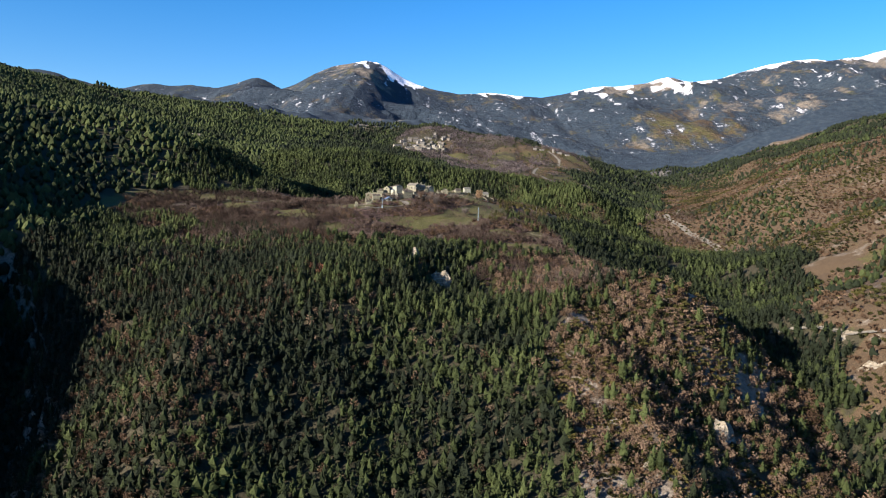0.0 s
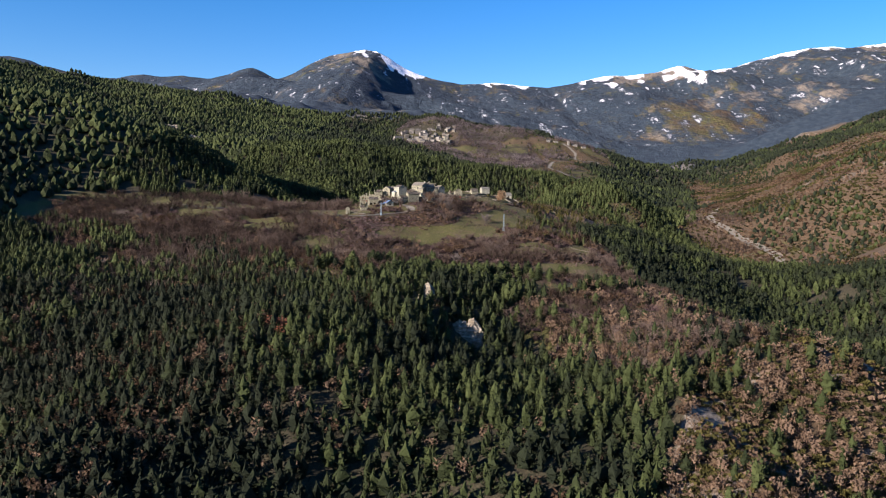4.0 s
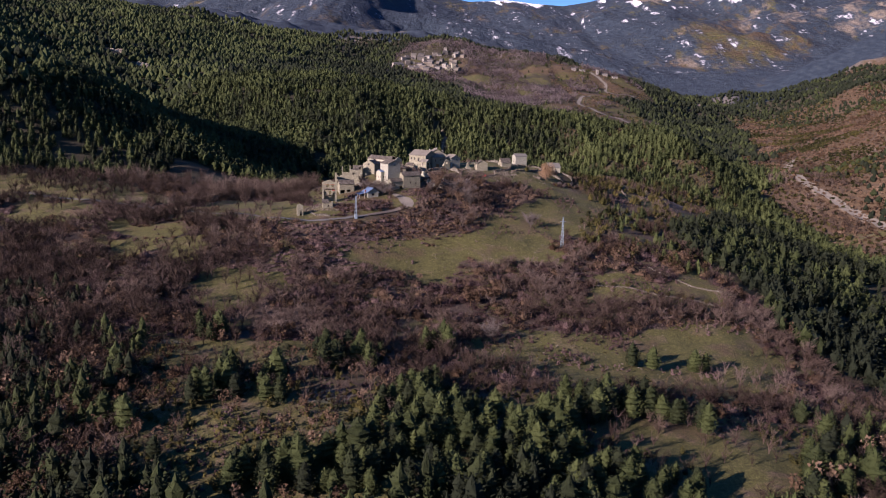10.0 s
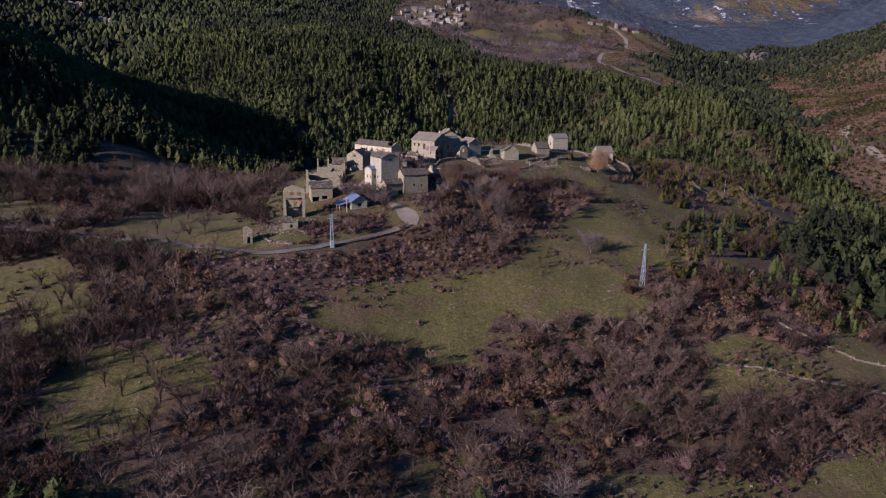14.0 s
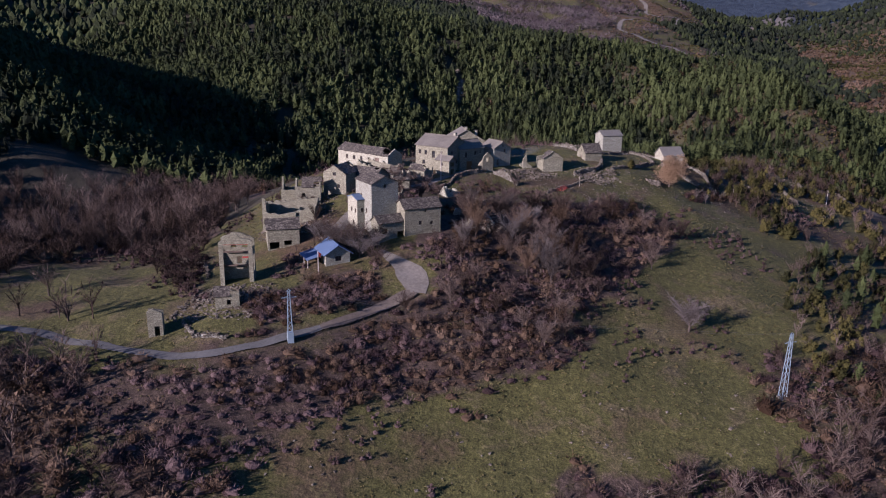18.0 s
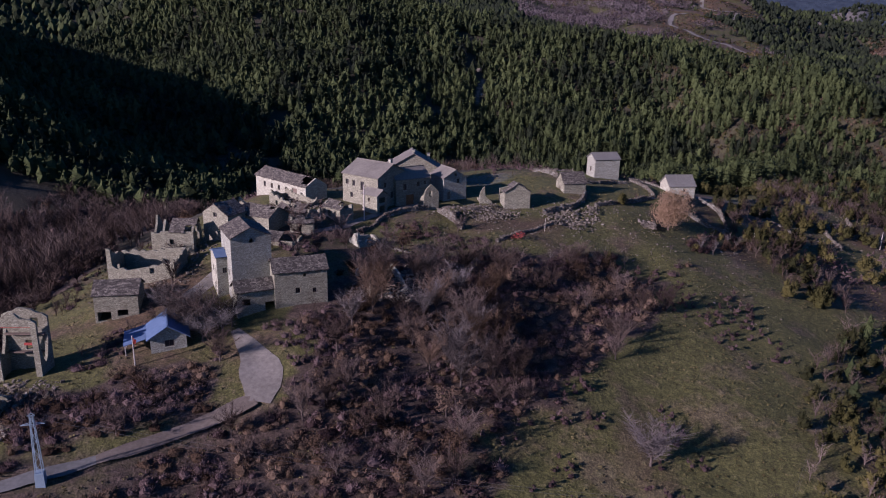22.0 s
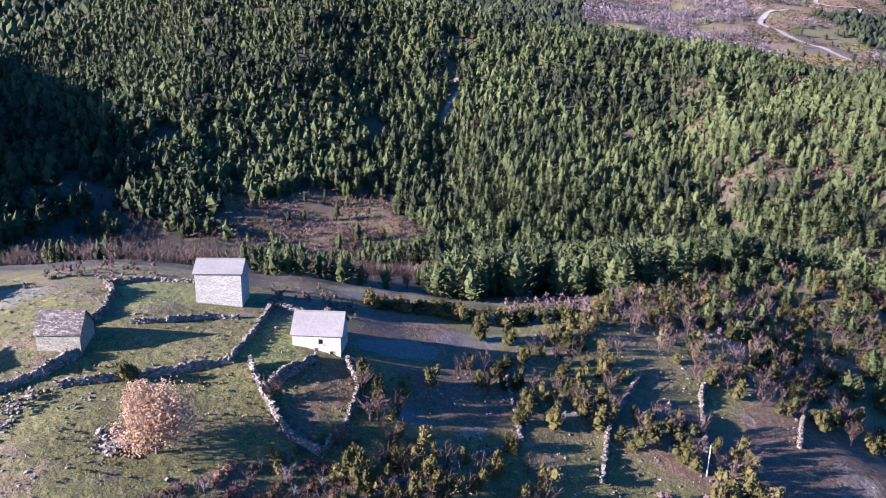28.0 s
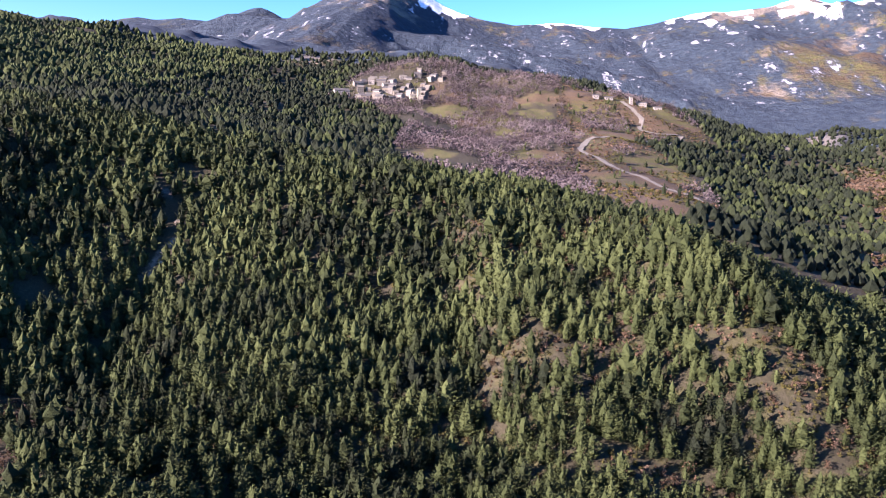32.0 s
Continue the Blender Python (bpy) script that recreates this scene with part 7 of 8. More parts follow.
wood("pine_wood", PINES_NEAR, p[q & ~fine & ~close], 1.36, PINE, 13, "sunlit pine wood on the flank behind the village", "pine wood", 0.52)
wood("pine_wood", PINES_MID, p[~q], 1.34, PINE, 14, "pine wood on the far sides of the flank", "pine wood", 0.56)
p = scatter(110, 520, 430, 1100, 6.0, 3)
p = p[~inside(p[:, 0], p[:, 1], [(110, 1000), (400, 1000), (400, 1110), (110, 1110)])]
p = p[pine_place(p, 45, 6, -0.8)]
wood("pine_wood", PINES_MID, p, 1.22, PINE, 15, "pine wood on the slope down to the river", "pine wood", 0.25)
p = scatter(-1050, -330, 300, 2450, 9.4, 4)
p = p[pine_place(p, 110, 7, -1.0)]
wood("pine_wood", PINES_FAR, p, 1.3, PINE, 16, "dark pine wood covering the western mountain", "pine wood", 0.5)
p = scatter(-340, 1350, 1480, 2480, 10.2, 5)
p = p[~inside(p[:, 0], p[:, 1], HOLLOW) & ~on_heath(p[:, 0], p[:, 1]) & (near_line(p[:, 0], p[:, 1], RIVER) > 14)]
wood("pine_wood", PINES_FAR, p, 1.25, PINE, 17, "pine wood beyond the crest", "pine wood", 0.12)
p = scatter(300, 1300, 300, 2300, 11, 6)
p = p[on_heath(p[:, 0], p[:, 1]) & (patchy(p, 120, 8) > 0.35) & seen_side(p)]
wood("pine_wood", PINES_FAR, p, 0.95, PINE, 18, "scattered pines over the brown heath", "pine wood", 0.15)

p = scatter(340, 540, 1085, 1490, 6.2, 126)
by_river = near_line(p[:, 0], p[:, 1], RIVER)
p = p[(by_river > 9) & (by_river < 48) & (patchy(p, 40, 127) > -0.1)]
wood("bare_wood", BARE_NEAR, p, 1.2, TWIGS, 129, "leafless trees along the river", "bare wood")
p = scatter(-345, -90, 612, 1005, 5.8, 101)
p = p[pine_place(p, 45, 102, -0.9) & free(p, 3) & ~((p[:, 1] > 862) & (p[:, 0] > -215))]
wood("pine_wood", PINES_NEAR, p, 1.1, PINE, 103, "dark pines beside the western fields", "pine wood", 0.4)

p = scatter(-260, 230, 0, 232, 11, 135)
wood("pine_wood", PINES_FAR, p, 1.1, PINE, 136, "dark pines on the slope down to the valley", "pine wood")

# bare thickets, oaks and bushes
p = scatter(-350, 190, 470, 1090, 4.1, 7)
deep_thicket = inside(p[:, 0], p[:, 1], THICKET)
p = p[(deep_thicket | brushland(p[:, 0], p[:, 1])) & free(p, 0.8) & (patchy(p, 16, 17) > np.where(deep_thicket, -0.75, np.where(p[:, 1] > 822, -0.12, -0.42)))]
near = (p[:, 0] > -62) & (p[:, 0] < 45) & (p[:, 1] > 822) & (p[:, 1] < 908)
single_trees(p[near][::3][:130], "bare_tree", BARE_THINGS + OAK_THINGS[:1], 1.0, "small bare grey-brown tree in the thicket by the houses", "tree", "thicket by the houses")
p = p[~near]
bank = (p[:, 1] > 786) & (p[:, 1] < 836) & (p[:, 0] > -104) & (p[:, 0] < 8)
q = scatter(-108, 40, 790, 906, 2.2, 171)
low = np.zeros(len(q), bool)
for ring in BRUSH_BANKS:
    low |= inside(q[:, 0] + 2 * patchy(q, 9, 172), q[:, 1] + 2 * patchy(q, 9, 173), ring)
q = q[low & free(q, 0.3) & (patchy(q, 8, 174) > -0.6)]
pick = patchy(q, 12, 175) + 0.6 * np.random.default_rng(176).uniform(-1, 1, len(q))
wood("bramble_bank", BRIARS, q[pick < -0.05], 0.64, BRAMBLE, 177, "low purple-brown brambles round the lane's bend", "thicket", 0.62)
wood("bramble_bank", BRIARS, q[pick >= -0.05], 0.62, RUSSET, 178, "low russet brush round the lane's bend", "thicket", 0.6)
p = p[~bank]
pick = patchy(p, 34, 18) + 0.9 * np.random.default_rng(3).uniform(-1, 1, len(p))
wood("bare_thicket", BARE_DOME, p[pick < 0.0], 1.2, TWIGS, 21, "purple-brown leafless thicket", "thicket", 0.36)
wood("brown_thicket", BRIARS, p[(pick >= 0.0) & (pick < 0.55)], 1.35, BRAMBLE, 26, "rounded purple-brown bramble mounds", "thicket")
wood("brown_thicket", BRIARS, p[(pick >= 0.55) & (pick < 1.0)], 1.4, RUSSET, 66, "rounded russet brush mounds", "thicket")
wood("brown_thicket", OAKS, p[pick >= 1.0], 0.95, RUSSET, 67, "thicket with withered brown leaves", "thicket")
p = scatter(-320, -120, 640, 1060, 4.6, 17)
p = p[open_ground(p[:, 0], p[:, 1]) & free(p, 1) & (patchy(p, 50, 9) > 0.25)]
pick = np.random.default_rng(93).uniform(0, 1, len(p))
wood("bare_thicket", BARE_NEAR, p[pick < 0.6], 1.0, TWIGS, 27, "leafless scrub on the western fields", "thicket")
wood("brown_thicket", BRIARS, p[pick >= 0.6], 1.0, BRAMBLE, 94, "purple-brown bramble mounds on the western fields", "thicket")
p = scatter(-340, -118, 690, 890, 5.4, 211)
p = p[open_ground(p[:, 0], p[:, 1]) & ~meadow_at(p[:, 0], p[:, 1]) & free(p, 1) & (patchy(p, 30, 212) > -0.35)]
wood("bare_thicket", BARE_DOME, p, 1.25, TWIGS, 213, "dark leafless trees grown over the western fields", "thicket", 0.25)
CARPET = [brush_dome(rng, 0.7 + 0.12 * k, 2.1, 48, 0.52) for k in range(6)]
p = scatter(-230, 128, 690, 836, 3.1, 214)
p = p[brushland(p[:, 0], p[:, 1]) & free(p, 0.2) & (patchy(p, 12, 215) > -0.55)]
pick = patchy(p, 18, 216) + 0.5 * np.random.default_rng(217).uniform(-1, 1, len(p))
wood("bramble_bank", CARPET, p[pick < 0.1], 1.0, BRAMBLE, 218, "low matted brambles on the overgrown fields", "thicket", 0.4)
wood("bramble_bank", CARPET, p[pick >= 0.1], 1.0, RUSSET, 219, "low russet brush on the overgrown fields", "thicket", 0.35)
p = scatter(-120, 250, 270, 640, 5.2, 8)
p = p[(inside(p[:, 0], p[:, 1], CRAGS) | inside(p[:, 0], p[:, 1], THICKET)) & (patchy(p, 30, 10) > -0.45)]
some = np.random.default_rng(5).uniform(0, 1, len(p))
tufts = scatter(50, 250, 270, 530, 2.3, 70)
tufts = tufts[inside(tufts[:, 0], tufts[:, 1], CRAGS) & (patchy(tufts, 20, 71) > -0.5) & off_rocks(tufts)]
pick = np.random.default_rng(72).uniform(0, 1, len(tufts))
wood("heath_scrub", TUFTS, tufts[pick < 0.5], 1.35, RUSSET, 73, "rust-brown heath bushes between the crags", "scrub", 0.68)
wood("heath_scrub", TUFTS, tufts[pick >= 0.5], 1.5, JUNIPER, 74, "olive heath bushes between the crags", "scrub", 0.68)
wood("oak_wood", OAKS, p[some < 0.56], 1.15, RUSSET, 22, "brown withered oaks on the crags", "oak wood", 0.72)
wood("juniper_scrub", BUSHES, p[(some >= 0.56) & (some < 0.68)], 1.6, JUNIPER, 28, "olive juniper scrub on the crags", "scrub")
wood("pine_wood", PINES_NEAR, p[some >= 0.68], 1.0, PINE, 29, "stunted pines among the crags", "pine wood")
p = np.concatenate([scatter(-330, 60, 240, 640, 17, 18), scatter(-260, -50, 430, 640, 9, 117), scatter(-280, -100, 280, 480, 7.2, 152), scatter(40, 150, 440, 560, 10, 153)])
p = p[~open_ground(p[:, 0], p[:, 1]) & ~clearings(p)]
wood("oak_wood", OAKS, p, 1.0, RUSSET, 30, "brown oaks scattered among the pines", "oak wood")
p = scatter(-240, -95, 490, 680, 6.6, 160)
p = p[(patchy(p, 40, 161) > -0.3) & free(p)]
wood("oak_wood", OAKS, p, 0.85, RUSSET, 162, "dark brown oaks on the slope below the western fields", "oak wood", 0.3)
p = scatter(-200, 320, 1150, 1450, 13, 19)
p = p[~clearings(p) & (patchy(p, 60, 19) + p[:, 0] / 300 > 0.35)]
wood("oak_wood", OAKS, p, 0.8, RUSSET, 31, "tawny oaks among the pines of the flank", "oak wood")
p = scatter(-330, 200, 560, 1060, 2.9, 9)
p = p[open_ground(p[:, 0], p[:, 1]) & (patchy(p, 24, 12) + 0.5 * patchy(p, 5, 13) > 0.56) & free(p, 0.6) & ~inside(p[:, 0], p[:, 1], PASTURE)]
wood("bushes", BUSHES, p, 0.8, BRAMBLE, 23, "low brown bushes in the pasture", "bushes")
BANKS = [
    [(26, 901), (33, 908), (37, 915), (50, 925), (57, 936), (67, 947), (76, 944), (70, 934), (59, 926), (54, 917), (47, 907), (38, 899), (30, 893)],
    [(11, 889), (9, 901), (12, 905), (20, 903), (30, 907), (31, 904), (26, 897), (21, 889)],
]
p = scatter(5, 92, 885, 968, 2.1, 231)
low = np.zeros(len(p), bool)
for ring in BANKS:
    low |= inside(p[:, 0], p[:, 1], ring)
p = p[low & free(p, 0.3) & (patchy(p, 11, 232) > 0.1)]
pick = np.random.default_rng(233).uniform(0, 1, len(p))
wood("bramble_bank", BRIARS, p[pick < 0.4], 0.62, BRAMBLE, 234, "low purple-brown brambles along the pasture's banks", "thicket", 0.4)
wood("bramble_bank", BRIARS, p[(pick >= 0.4) & (pick < 0.68)], 0.6, RUSSET, 235, "low russet brush along the pasture's banks", "thicket", 0.4)
wood("bare_thicket", BARE_NEAR, p[(pick >= 0.68) & (pick < 0.85)], 0.5, GREY_TWIGS, 236, "grey leafless bushes along the pasture's banks", "thicket", 0.35)
wood("juniper_scrub", BIG_BUSHES, p[pick >= 0.9], 0.8, JUNIPER, 237, "olive box bushes along the pasture's banks", "scrub", 0.6)
p = scatter(58, 215, 840, 1110, 3.3, 20)
p = p[(patchy(p, 16, 20) > 0.2 - 0.5 * smooth_step(980, 1010, p[:, 1])) & (inside(p[:, 0], p[:, 1], GORSE)) & (np.hypot((p[:, 0] - 52) / 20, (p[:, 1] - 945) / 22) > 1)]
some = np.random.default_rng(6).uniform(0, 1, len(p))
wood("juniper_scrub", BIG_BUSHES, p[some < 0.5], 1.05, JUNIPER, 32, "golden-green box and juniper bushes on old terraces", "scrub")
wood("bare_thicket", BARE_NEAR, p[some >= 0.5], 0.8, TWIGS, 33, "grey leafless bushes on old terraces", "thicket")
p = scatter(44, 160, 795, 915, 3.8, 82)
p = p[inside(p[:, 0], p[:, 1], EAST_SCRUB) & (patchy(p, 14, 83) > -0.25)]
some = np.random.default_rng(84).uniform(0, 1, len(p)) + (p[:, 0] - 95) / 160
wood("juniper_scrub", BIG_BUSHES, p[(some > 0.25) & (some < 0.75)], 0.95, JUNIPER, 85, "olive box and juniper on the shoulder below the pylon", "scrub")
wood("bare_thicket", BARE_NEAR, p[some <= 0.25], 0.7, TWIGS, 86, "grey leafless bushes below the pylon", "thicket")
wood("pine_wood", PINES_NEAR, p[some >= 0.75], 0.75, PINE, 87, "young pines on the shoulder below the pylon", "pine wood")
for x, y in ((57, 771.5), (63, 770), (72, 768), (76, 768.5), (81, 767), (88, 766), (91, 765), (97, 763), (104, 761), (49, 773)):
    single_trees(np.array([(x, y)]), "hedge_bush", [(dense_bush(rng, 2.4, 1.5, 6, 40, 0.22), cone_trunk(0.9, 0.08, 0.05, 5), JUNIPER)], 1.0, "rounded olive bush along a field wall", "bush", "hedge bushes")
p = scatter(-420, 440, 1490, 2450, 7.5, 10)
p = p[inside(p[:, 0], p[:, 1], HOLLOW) & (patchy(p, 90, 13) - 0.8 * (p[:, 0] > 215) > -0.42) & (near_line(p[:, 0], p[:, 1], ZIGZAG) > 9) & ~far_field(p) & (np.hypot((p[:, 0] + 65) / 90, (p[:, 1] - 2215) / 85) > 1)]
wood("bare_wood", BARE_ROUND, p, 1.3, TWIGS_FAR, 24, "grey-purple leafless wood in the hollow", "bare wood")
q = scatter(-420, 440, 1490, 2450, 30, 140)
q = q[inside(q[:, 0], q[:, 1], HOLLOW) & (patchy(q, 70, 141) > 0.1) & (near_line(q[:, 0], q[:, 1], ZIGZAG) > 9) & ~far_field(q)]
wood("pine_wood", PINES_MID, q, 1.1, PINE, 142, "dark pines among the leafless trees of the hollow", "pine wood", 0.3)
TUFTS_FAR = [leaf_cloud(rng, 1.6, 1.3, 9, 0.8, 0.05, 3) for _ in range(5)]
p = scatter(260, 1100, 300, 2200, 6.0, 11)
p = p[on_heath(p[:, 0], p[:, 1]) & (patchy(p, 80, 14) > -0.7) & (p[:, 0] < 0.8 * p[:, 1] + 150)]
pick = patchy(p, 50, 88) + 0.6 * np.random.default_rng(89).uniform(-1, 1, len(p))
wood("heath_scrub", TUFTS_FAR, p[pick < 0.0], 1.9, RUSSET, 25, "rust-brown scrub over terraced heath", "scrub")
wood("heath_scrub", TUFTS_FAR, p[pick >= 0.0], 2.0, JUNIPER, 68, "olive bushes over terraced heath", "scrub", 0.3)
p = scatter(205, 440, 1490, 2280, 5.6, 143)
p = p[inside(p[:, 0], p[:, 1], HOLLOW) & (patchy(p, 40, 144) > -0.35) & (near_line(p[:, 0], p[:, 1], ZIGZAG) > 6) & ~far_field(p)]
pick = patchy(p, 26, 145) + 0.7 * np.random.default_rng(146).uniform(-1, 1, len(p))
wood("heath_scrub", TUFTS_FAR, p[pick < 0.1], 1.15, RUSSET, 147, "tawny scrub on the terraces of the far hill", "scrub", 0.6)
wood("heath_scrub", TUFTS_FAR, p[pick >= 0.1], 1.25, JUNIPER, 148, "olive bushes on the terraces of the far hill", "scrub", 0.55)
p = scatter(-140, 75, 985, 1135, 4.4, 50)
p = p[~in_clearing(p[:, 0], p[:, 1]) & ~inside(p[:, 0], p[:, 1], OPEN_SPUR)]
some = patchy(p, 30, 51)
wood("bare_thicket", BARE_NEAR, p[some < 0.15], 0.8, TWIGS, 52, "leafless thicket in the stream's hollow", "thicket")
wood("pine_wood", PINES_NEAR, p[some > 0.3], 0.85, PINE, 53, "young pines along the stream's hollow", "pine wood")
p = scatter(-115, 25, 1095, 1240, 3.6, 54)
p = p[in_clearing(p[:, 0], p[:, 1]) & (patchy(p, 14, 55) > -0.2)]
wood("bushes", BUSHES, p, 0.9, RUSSET, 56, "low brown bushes in the clearing", "bushes")
p = scatter(-115, 25, 1095, 1240, 4.6, 118)
p = p[in_clearing(p[:, 0], p[:, 1]) & (patchy(p, 12, 119) > -0.45)]
wood("bare_thicket", BARE_ROUND, p, 0.55, TWIGS, 120, "grey leafless bushes in the clearing", "thicket", 0.3)
wood("pine_wood", PINES_NEAR, p[::14], 0.9, PINE, 222, "single pines in the clearing", "pine wood", 0.4)
p = scatter(90, 215, 1030, 1112, 4.2, 121)
p = p[inside(p[:, 0], p[:, 1], GORSE) & (patchy(p, 12, 122) > -0.35)]
some = np.random.default_rng(123).uniform(0, 1, len(p))
wood("juniper_scrub", BIG_BUSHES, p[some < 0.5], 0.9, JUNIPER, 124, "olive bushes at the edge of the pine wood", "scrub")
wood("pine_wood", PINES_FINE, p[some >= 0.5], 0.75, PINE, 125, "young pines at the edge of the terraces", "pine wood")
p = scatter(-230, -95, 600, 830, 7.0, 57)
p = p[(patchy(p, 40, 58) > 0.05) & free(p, 2)]
wood("bare_wood", BARE_NEAR, p, 1.35, TWIGS, 59, "tall leafless trees on the western fields", "bare wood")
p = scatter(-370, -200, 590, 795, 4.8, 63)
p = p[inside(p[:, 0], p[:, 1], WEST_PINES) & (patchy(p, 40, 64) > -0.45)]
wood("pine_wood", PINES_NEAR, p, 0.95, PINE, 65, "dark pines covering the western gully", "pine wood")
p = scatter(-260, -95, 590, 730, 6.0, 60)
p = p[patchy(p, 34, 61) > 0.3]
wood("pine_wood", PINES_NEAR, p, 0.9, PINE, 62, "dark pines on the western fields", "pine wood")

p = scatter(-160, -84, 826, 955, 2.6, 241)
p = p[inside(p[:, 0] + 2 * patchy(p, 8, 242), p[:, 1] + 2 * patchy(p, 8, 243), [(-138, 886), (-151, 928), (-142, 941), (-133, 950), (-118, 909), (-106, 881), (-97, 852), (-91, 837), (-94, 834), (-102, 842), (-122, 868)]) & free(p, 0.5)]
pick = np.random.default_rng(244).uniform(0, 1, len(p))
wood("bare_thicket", BARE_DOME, p[pick < 0.3], 0.85, TWIGS, 245, "dense dark leafless bushes beside the ruins", "thicket", 0.2)
wood("bramble_bank", BRIARS, p[pick >= 0.3], 0.8, BRAMBLE, 246, "dense dark purple brambles beside the ruins", "thicket", 0.12)
p = scatter(-215, -108, 872, 985, 8.0, 90)
p = p[(patchy(p, 30, 92) > -0.35) & free(p, 4)]
single_trees(p[:130], "tall_bare_tree", [(twig_spray(rng, 11, 4.2, 12, 40, 0.06), cone_trunk(6.5, 0.22, 0.07, 6), TWIGS) for _ in range(3)], 1.0, "tall leafless dark tree in the grove behind the ruins", "tree", "grove behind the ruins")
p = scatter(0, 320, 1165, 1425, 3.2, 104)
p = p[~clearings(p) & ((patchy(p, 17, 61) < -0.25) | (patchy(p, 30, 5) < -0.7)) & (patchy(p, 9, 105) > -0.8)]
pick = np.random.default_rng(149).uniform(0, 1, len(p))
wood("juniper_scrub", BUSHES, p[pick > 0.4], 1.35, JUNIPER, 150, "olive bushes in the openings of the pine wood", "scrub")
wood("pine_wood", PINES_FINE, p[pick < 0.085], 0.8, PINE, 151, "young pines in the openings of the wood", "pine wood")
p = p[(pick >= 0.085) & (pick <= 0.4)]
wood("bushes", BUSHES, p, 1.25, RUSSET, 106, "tawny bushes in the openings of the pine wood", "bushes")
p = scatter(-100, 128, 770, 962, 1.9, 107)
p = p[open_ground(p[:, 0], p[:, 1]) & free(p, 0.4) & (patchy(p, 18, 108) + 0.6 * patchy(p, 4, 109) > -0.1)]
wood("grass_tussocks", [leaf_cloud(rng, 0.36, 0.45, 7, 0.2, 0.0, 2) for _ in range(4)], p, 0.8, TUSSOCK, 110, "dry winter grass tussocks in the pasture", "grass")
p = scatter(-75, 118, 680, 770, 2.3, 155)
p = p[open_ground(p[:, 0], p[:, 1]) & free(p, 0.4) & (patchy(p, 16, 156) + 0.6 * patchy(p, 4, 157) > -0.05)]
wood("grass_tussocks", [leaf_cloud(rng, 0.42, 0.5, 7, 0.24, 0.0, 2) for _ in range(4)], p, 0.9, TUSSOCK, 158, "dry winter grass tussocks on the lower pasture", "grass")
YARD_BRUSH = [(-70, 850, 6), (-92, 828, 7), (-73, 842, 5), (-50, 846, 5), (-56, 880, 8), (-46, 880, 7), (-91, 866, 6), (-92, 880, 8), (-86, 900, 10), (-40, 890, 8), (-68, 906, 8), (-74, 814, 6), (-58, 832, 6), (-76, 828, 5), (-30, 900, 5), (-20, 902, 7), (-8, 896, 6), (-50, 912, 5), (-42, 850, 6), (-36, 857, 6), (-32, 848, 6), (-58, 850, 5)]
p = scatter(-105, 0, 805, 925, 2.0, 111)
ok = np.zeros(len(p), bool)
for bx, by, br in YARD_BRUSH:
    ok |= np.hypot(p[:, 0] - bx, p[:, 1] - by) < br * (0.8 + 0.4 * patchy(p, 5, 112))
for hx, hy, hr in HOUSES_AT:
    ok &= np.hypot(p[:, 0] - hx, p[:, 1] - hy) > 0.72 * hr
ok &= (near_line(p[:, 0], p[:, 1], MAIN_ROAD) > 2.6) & (near_line(p[:, 0], p[:, 1], YARD_ROAD) > 4) & (near_line(p[:, 0], p[:, 1], VILLAGE_PATH) > 2)
p = p[ok & ~meadow_at(p[:, 0], p[:, 1])]
pick = np.random.default_rng(113).uniform(0, 1, len(p))
wood("yard_brush", BRIARS, p[pick < 0.55], 0.5, BRAMBLE, 114, "purple-brown brush between the ruined houses", "brush")
wood("yard_brush", BARE_NEAR, p[pick > 0.7], 0.5, TWIGS, 115, "bare saplings between the ruined houses", "brush")
p = scatter(-240, -40, 560, 700, 7.5, 130)
p = p[patchy(p, 26, 131) > -0.1]
some = np.random.default_rng(132).uniform(0, 1, len(p))
wood("oak_wood", OAKS, p[some < 0.55], 0.85, RUSSET, 133, "tawny oaks at the western edge of the pasture", "oak wood")
wood("juniper_scrub", BIG_BUSHES, p[some >= 0.55], 0.8, JUNIPER, 134, "olive junipers at the western edge of the pasture", "scrub")
# single trees by the hamlet
big_rng = random.Random(8)


def lone_tree(name, x, y, crown, mat, trunk, label):
    tree = tree_thing(name, crown, trunk, mat, label, "tree")
    tree.matrix_basis = pose(x, y, land(x, y), 0, 0, big_rng.uniform(0, 360))
    return tree


lone_tree("beech_tree", 45.2, 929.5, leaf_cloud(big_rng, 12.4, 5.0, 11000, 0.2, 0.06, 26), foliage("pale_copper_leaves", (0.115, 0.070, 0.040), (0.215, 0.140, 0.082), (0.32, 0.225, 0.142), thin=0.35), cone_trunk(5, 0.3, 0.1, 7), "round beech covered in pale copper leaves")
lone_tree("walnut_tree", 26, 838.5, twig_spray(big_rng, 8.4, 6.0, 18, 80, 0.05), GREY_TWIGS, cone_trunk(3.4, 0.32, 0.12, 7), "spreading leafless tree on the pasture")
lone_tree("bare_tree", -2, 711, twig_spray(big_rng, 9.0, 5.0, 15, 60, 0.06), GREY_TWIGS, cone_trunk(4, 0.3, 0.1, 7), "pale leafless tree at the thicket's edge")
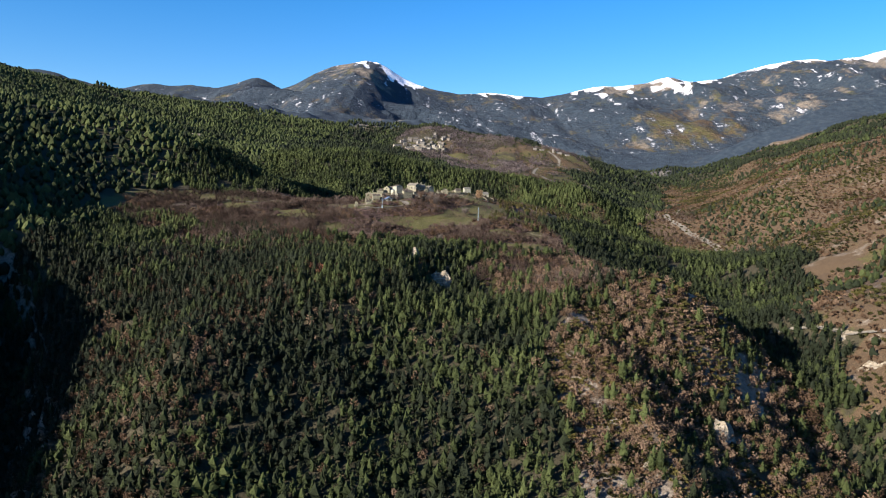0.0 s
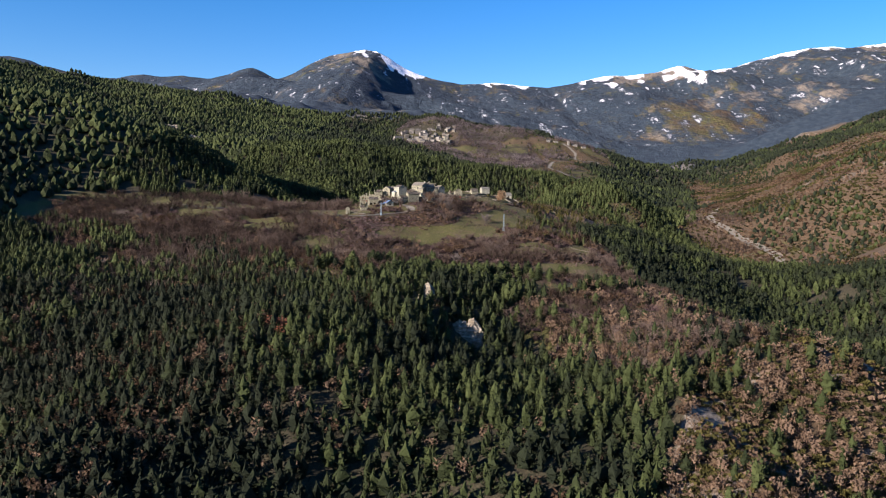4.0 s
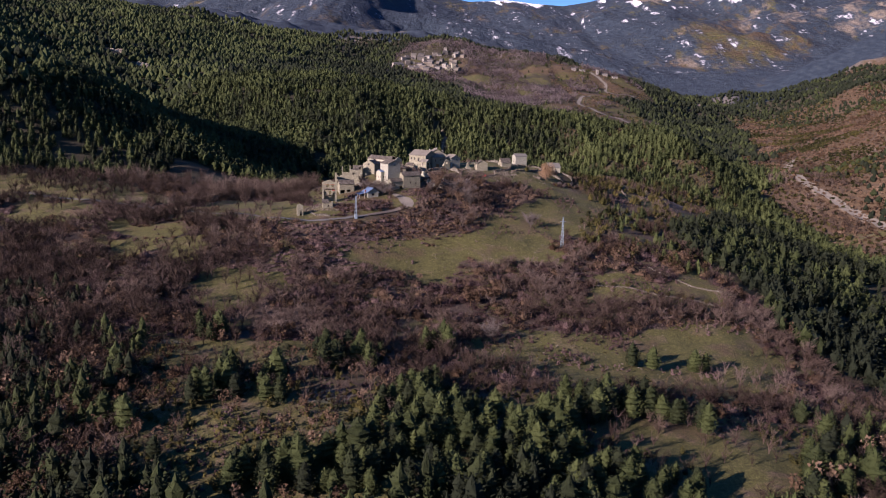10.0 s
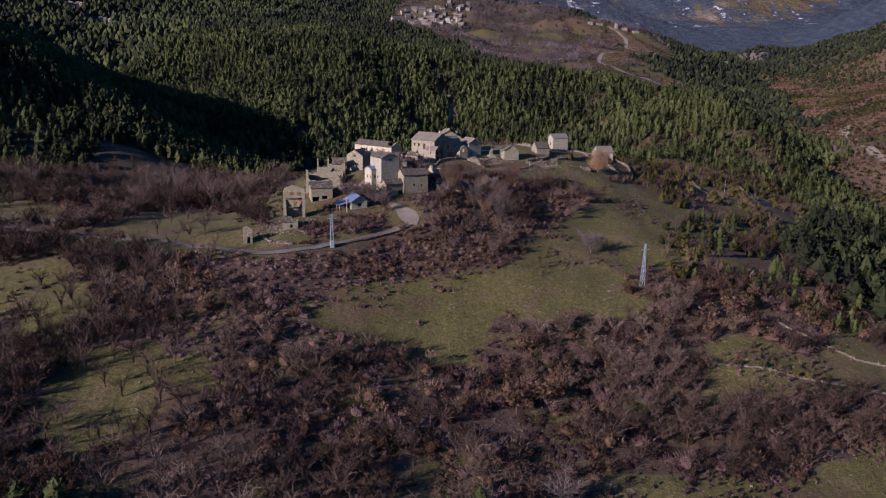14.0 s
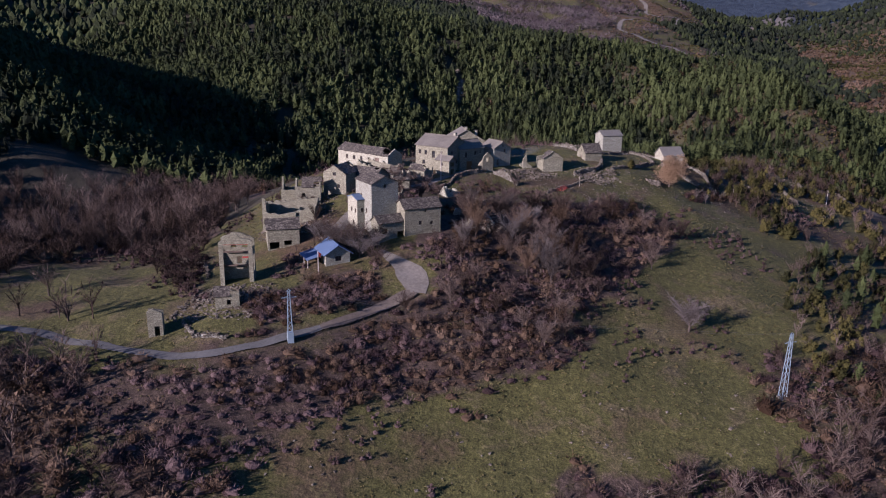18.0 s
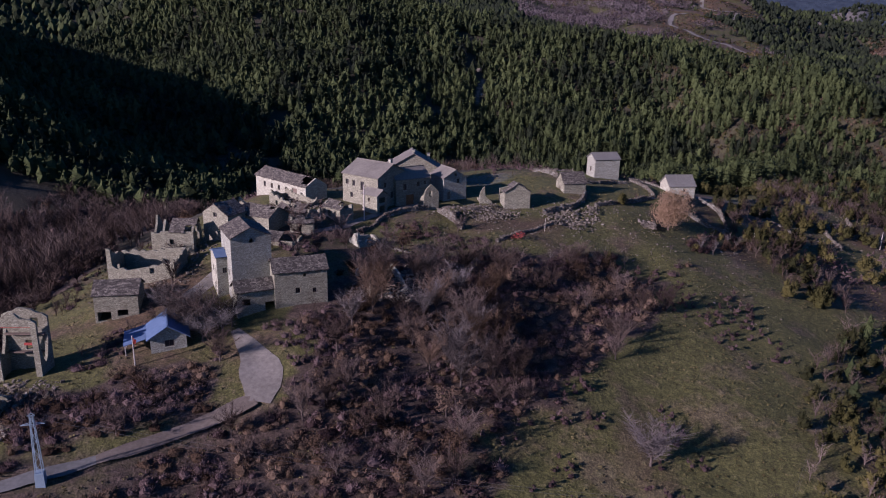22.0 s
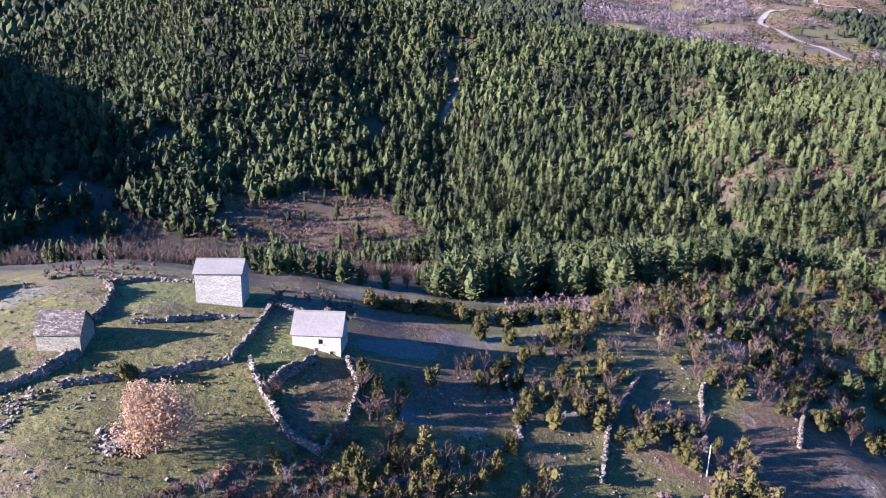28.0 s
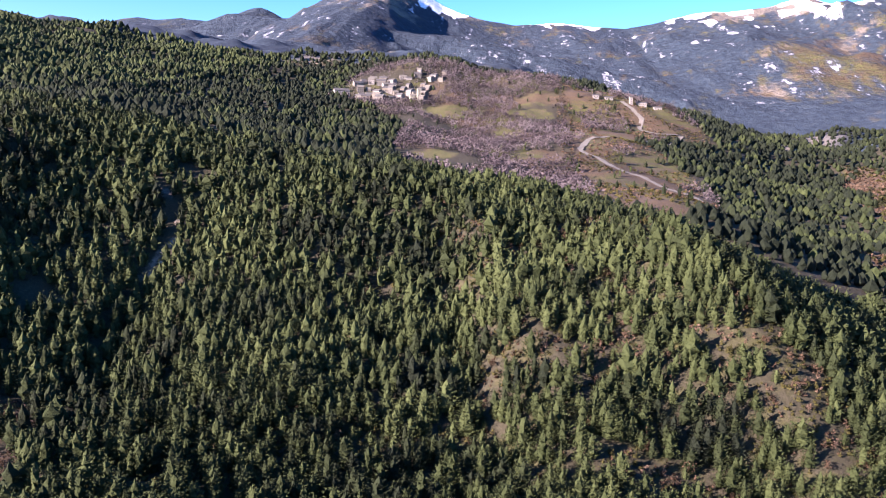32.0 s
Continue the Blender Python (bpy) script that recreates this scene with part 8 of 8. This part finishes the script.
for x, y, h, w in ((-56, 851, 8.5, 4.2), (-51.5, 852.5, 7.5, 3.8), (-66, 856, 6.5, 3.4), (-70, 868, 6, 3), (-61.5, 853.5, 7.5, 5.2), (-58.5, 852, 6.5, 5.0), (-65, 851, 5.5, 4.4), (-54, 852, 5.5, 4.4), (-68, 861, 6, 4), (-48, 886, 5, 3), (-45, 893, 4.6, 3.4), (-50, 900, 4.4, 3.6), (-40, 897, 4, 3), (-28, 893, 4.4, 3.2), (-24, 889, 4.6, 3.4), (-74, 880, 5, 3), (-9, 884, 6.5, 4.6), (-3, 889, 6, 4.2), (2, 887, 6.5, 4.6), (-14, 887, 6, 4.2), (66, 955, 5.2, 2.6), (70, 952, 4.6, 2.8), (67, 944, 4, 2.6), (-12, 905, 4, 2.6), (54, 946, 4.2, 2.4), (69, 951, 4.4, 2.6), (-100, 760, 8, 4.5), (-120, 800, 8.5, 4.6), (-128, 835, 9, 4.4), (57, 828, 6, 3.4), (85, 690, 7, 3.6)):
    lone_tree("bare_tree", x, y, twig_spray(big_rng, h, w, 11, 26, 0.05), TWIGS, cone_trunk(h * 0.45, 0.22, 0.08, 6), "leafless grey tree near the houses")
grove = random.Random(23)
for i in range(24):
    x, y = grove.uniform(-31, 2), grove.uniform(846, 882)
    h = grove.uniform(6.5, 10.5)
    tree = lone_tree("bare_tree", x, y, twig_spray(grove, h, 0.5 * h, 14, 60, 0.042), (TWIGS, RUSSET, GREY_TWIGS)[i % 3], cone_trunk(h * 0.5, 0.24, 0.08, 6), "tall leafless tree in the grove above the lane's bend")
    tagged(tree, group="grove above the lane")
for x, y, h, w in ((-57, 853.5, 7, 4.6), (-52.6, 850.4, 6, 4.4), (-60.5, 850, 6, 4.4), (-64, 855, 6.5, 4.4), (-55.5, 848, 5, 4.0), (-67, 857.5, 5.5, 4.0)):
    lone_tree("bare_tree", x, y, twig_spray(big_rng, h, w, 14, 80, 0.034), GREY_TWIGS, cone_trunk(h * 0.45, 0.2, 0.07, 6), "spreading leafless tree before the tall house")
for x, y in ((65.5, 957.5), (69, 955), (70.5, 939), (73, 937.5), (78.3, 936), (81, 938), (84.4, 940.7), (82, 943), (76, 944), (90.3, 951), (91, 958), (91, 966), (91.5, 971), (96.6, 968.5), (88, 985), (84, 992), (78, 990), (33.5, 939.5), (101, 975), (96, 984), (104, 990), (71, 906), (78, 887), (80, 908)):
    lone_tree("juniper_bush", x, y, dense_bush(big_rng, big_rng.uniform(3.0, 5.6), big_rng.uniform(1.3, 2.0), 9, 46, 0.24), JUNIPER, cone_trunk(1.2, 0.1, 0.05, 5), "dense olive-green juniper bush")
hedge = random.Random(19)
for ax, ay, bx, by, k in ((50, 993.5, 63, 996, 7), (63, 996, 77, 1001, 8), (77, 1001, 88, 1009, 6), (88, 1009, 100, 1020, 5)):
    for i in range(k):
        u = (i + hedge.uniform(0.1, 0.9)) / k
        lone_tree("juniper_bush", ax + (bx - ax) * u + hedge.uniform(-1.5, 1.5), ay + (by - ay) * u + hedge.uniform(-1.2, 1.2), dense_bush(hedge, hedge.uniform(2.0, 3.8), hedge.uniform(1.5, 2.4), 7, 40, 0.26), JUNIPER, cone_trunk(1.0, 0.1, 0.05, 5), "golden-green box bush in the hedge beyond the white barn")
lone_tree("red_shrub", 3, 903, leaf_cloud(big_rng, 2.2, 2.0, 200, 0.2, 0.06, 6), plain("red_twigs", (0.131, 0.025, 0.021), (0.246, 0.057, 0.041), 2.0), cone_trunk(0.8, 0.08, 0.04, 5), "low shrub with dull red twigs")
lone_tree("red_oak", -82, 488, leaf_cloud(big_rng, 9.5, 4.2, 900, 0.4, 0.08, 12), plain("rust_red_leaves", (0.082, 0.029, 0.016), (0.213, 0.082, 0.049), 1.5), cone_trunk(4, 0.25, 0.1, 6), "rust-red oak standing out among the pines")
p = scatter(-150, 20, 2130, 2310, 13, 80)
wood("bare_wood", BARE_ROUND, p, 1.0, TWIGS_FAR, 81, "leafless trees among the far village houses", "bare wood")


# ---- the plan's paces into metres ----
for me in bpy.data.meshes:
    me.transform(Matrix.Scale(SCALE, 4))
for ob in bpy.data.objects:
    if ob.type in ("MESH", "EMPTY"):
        ob.location *= SCALE
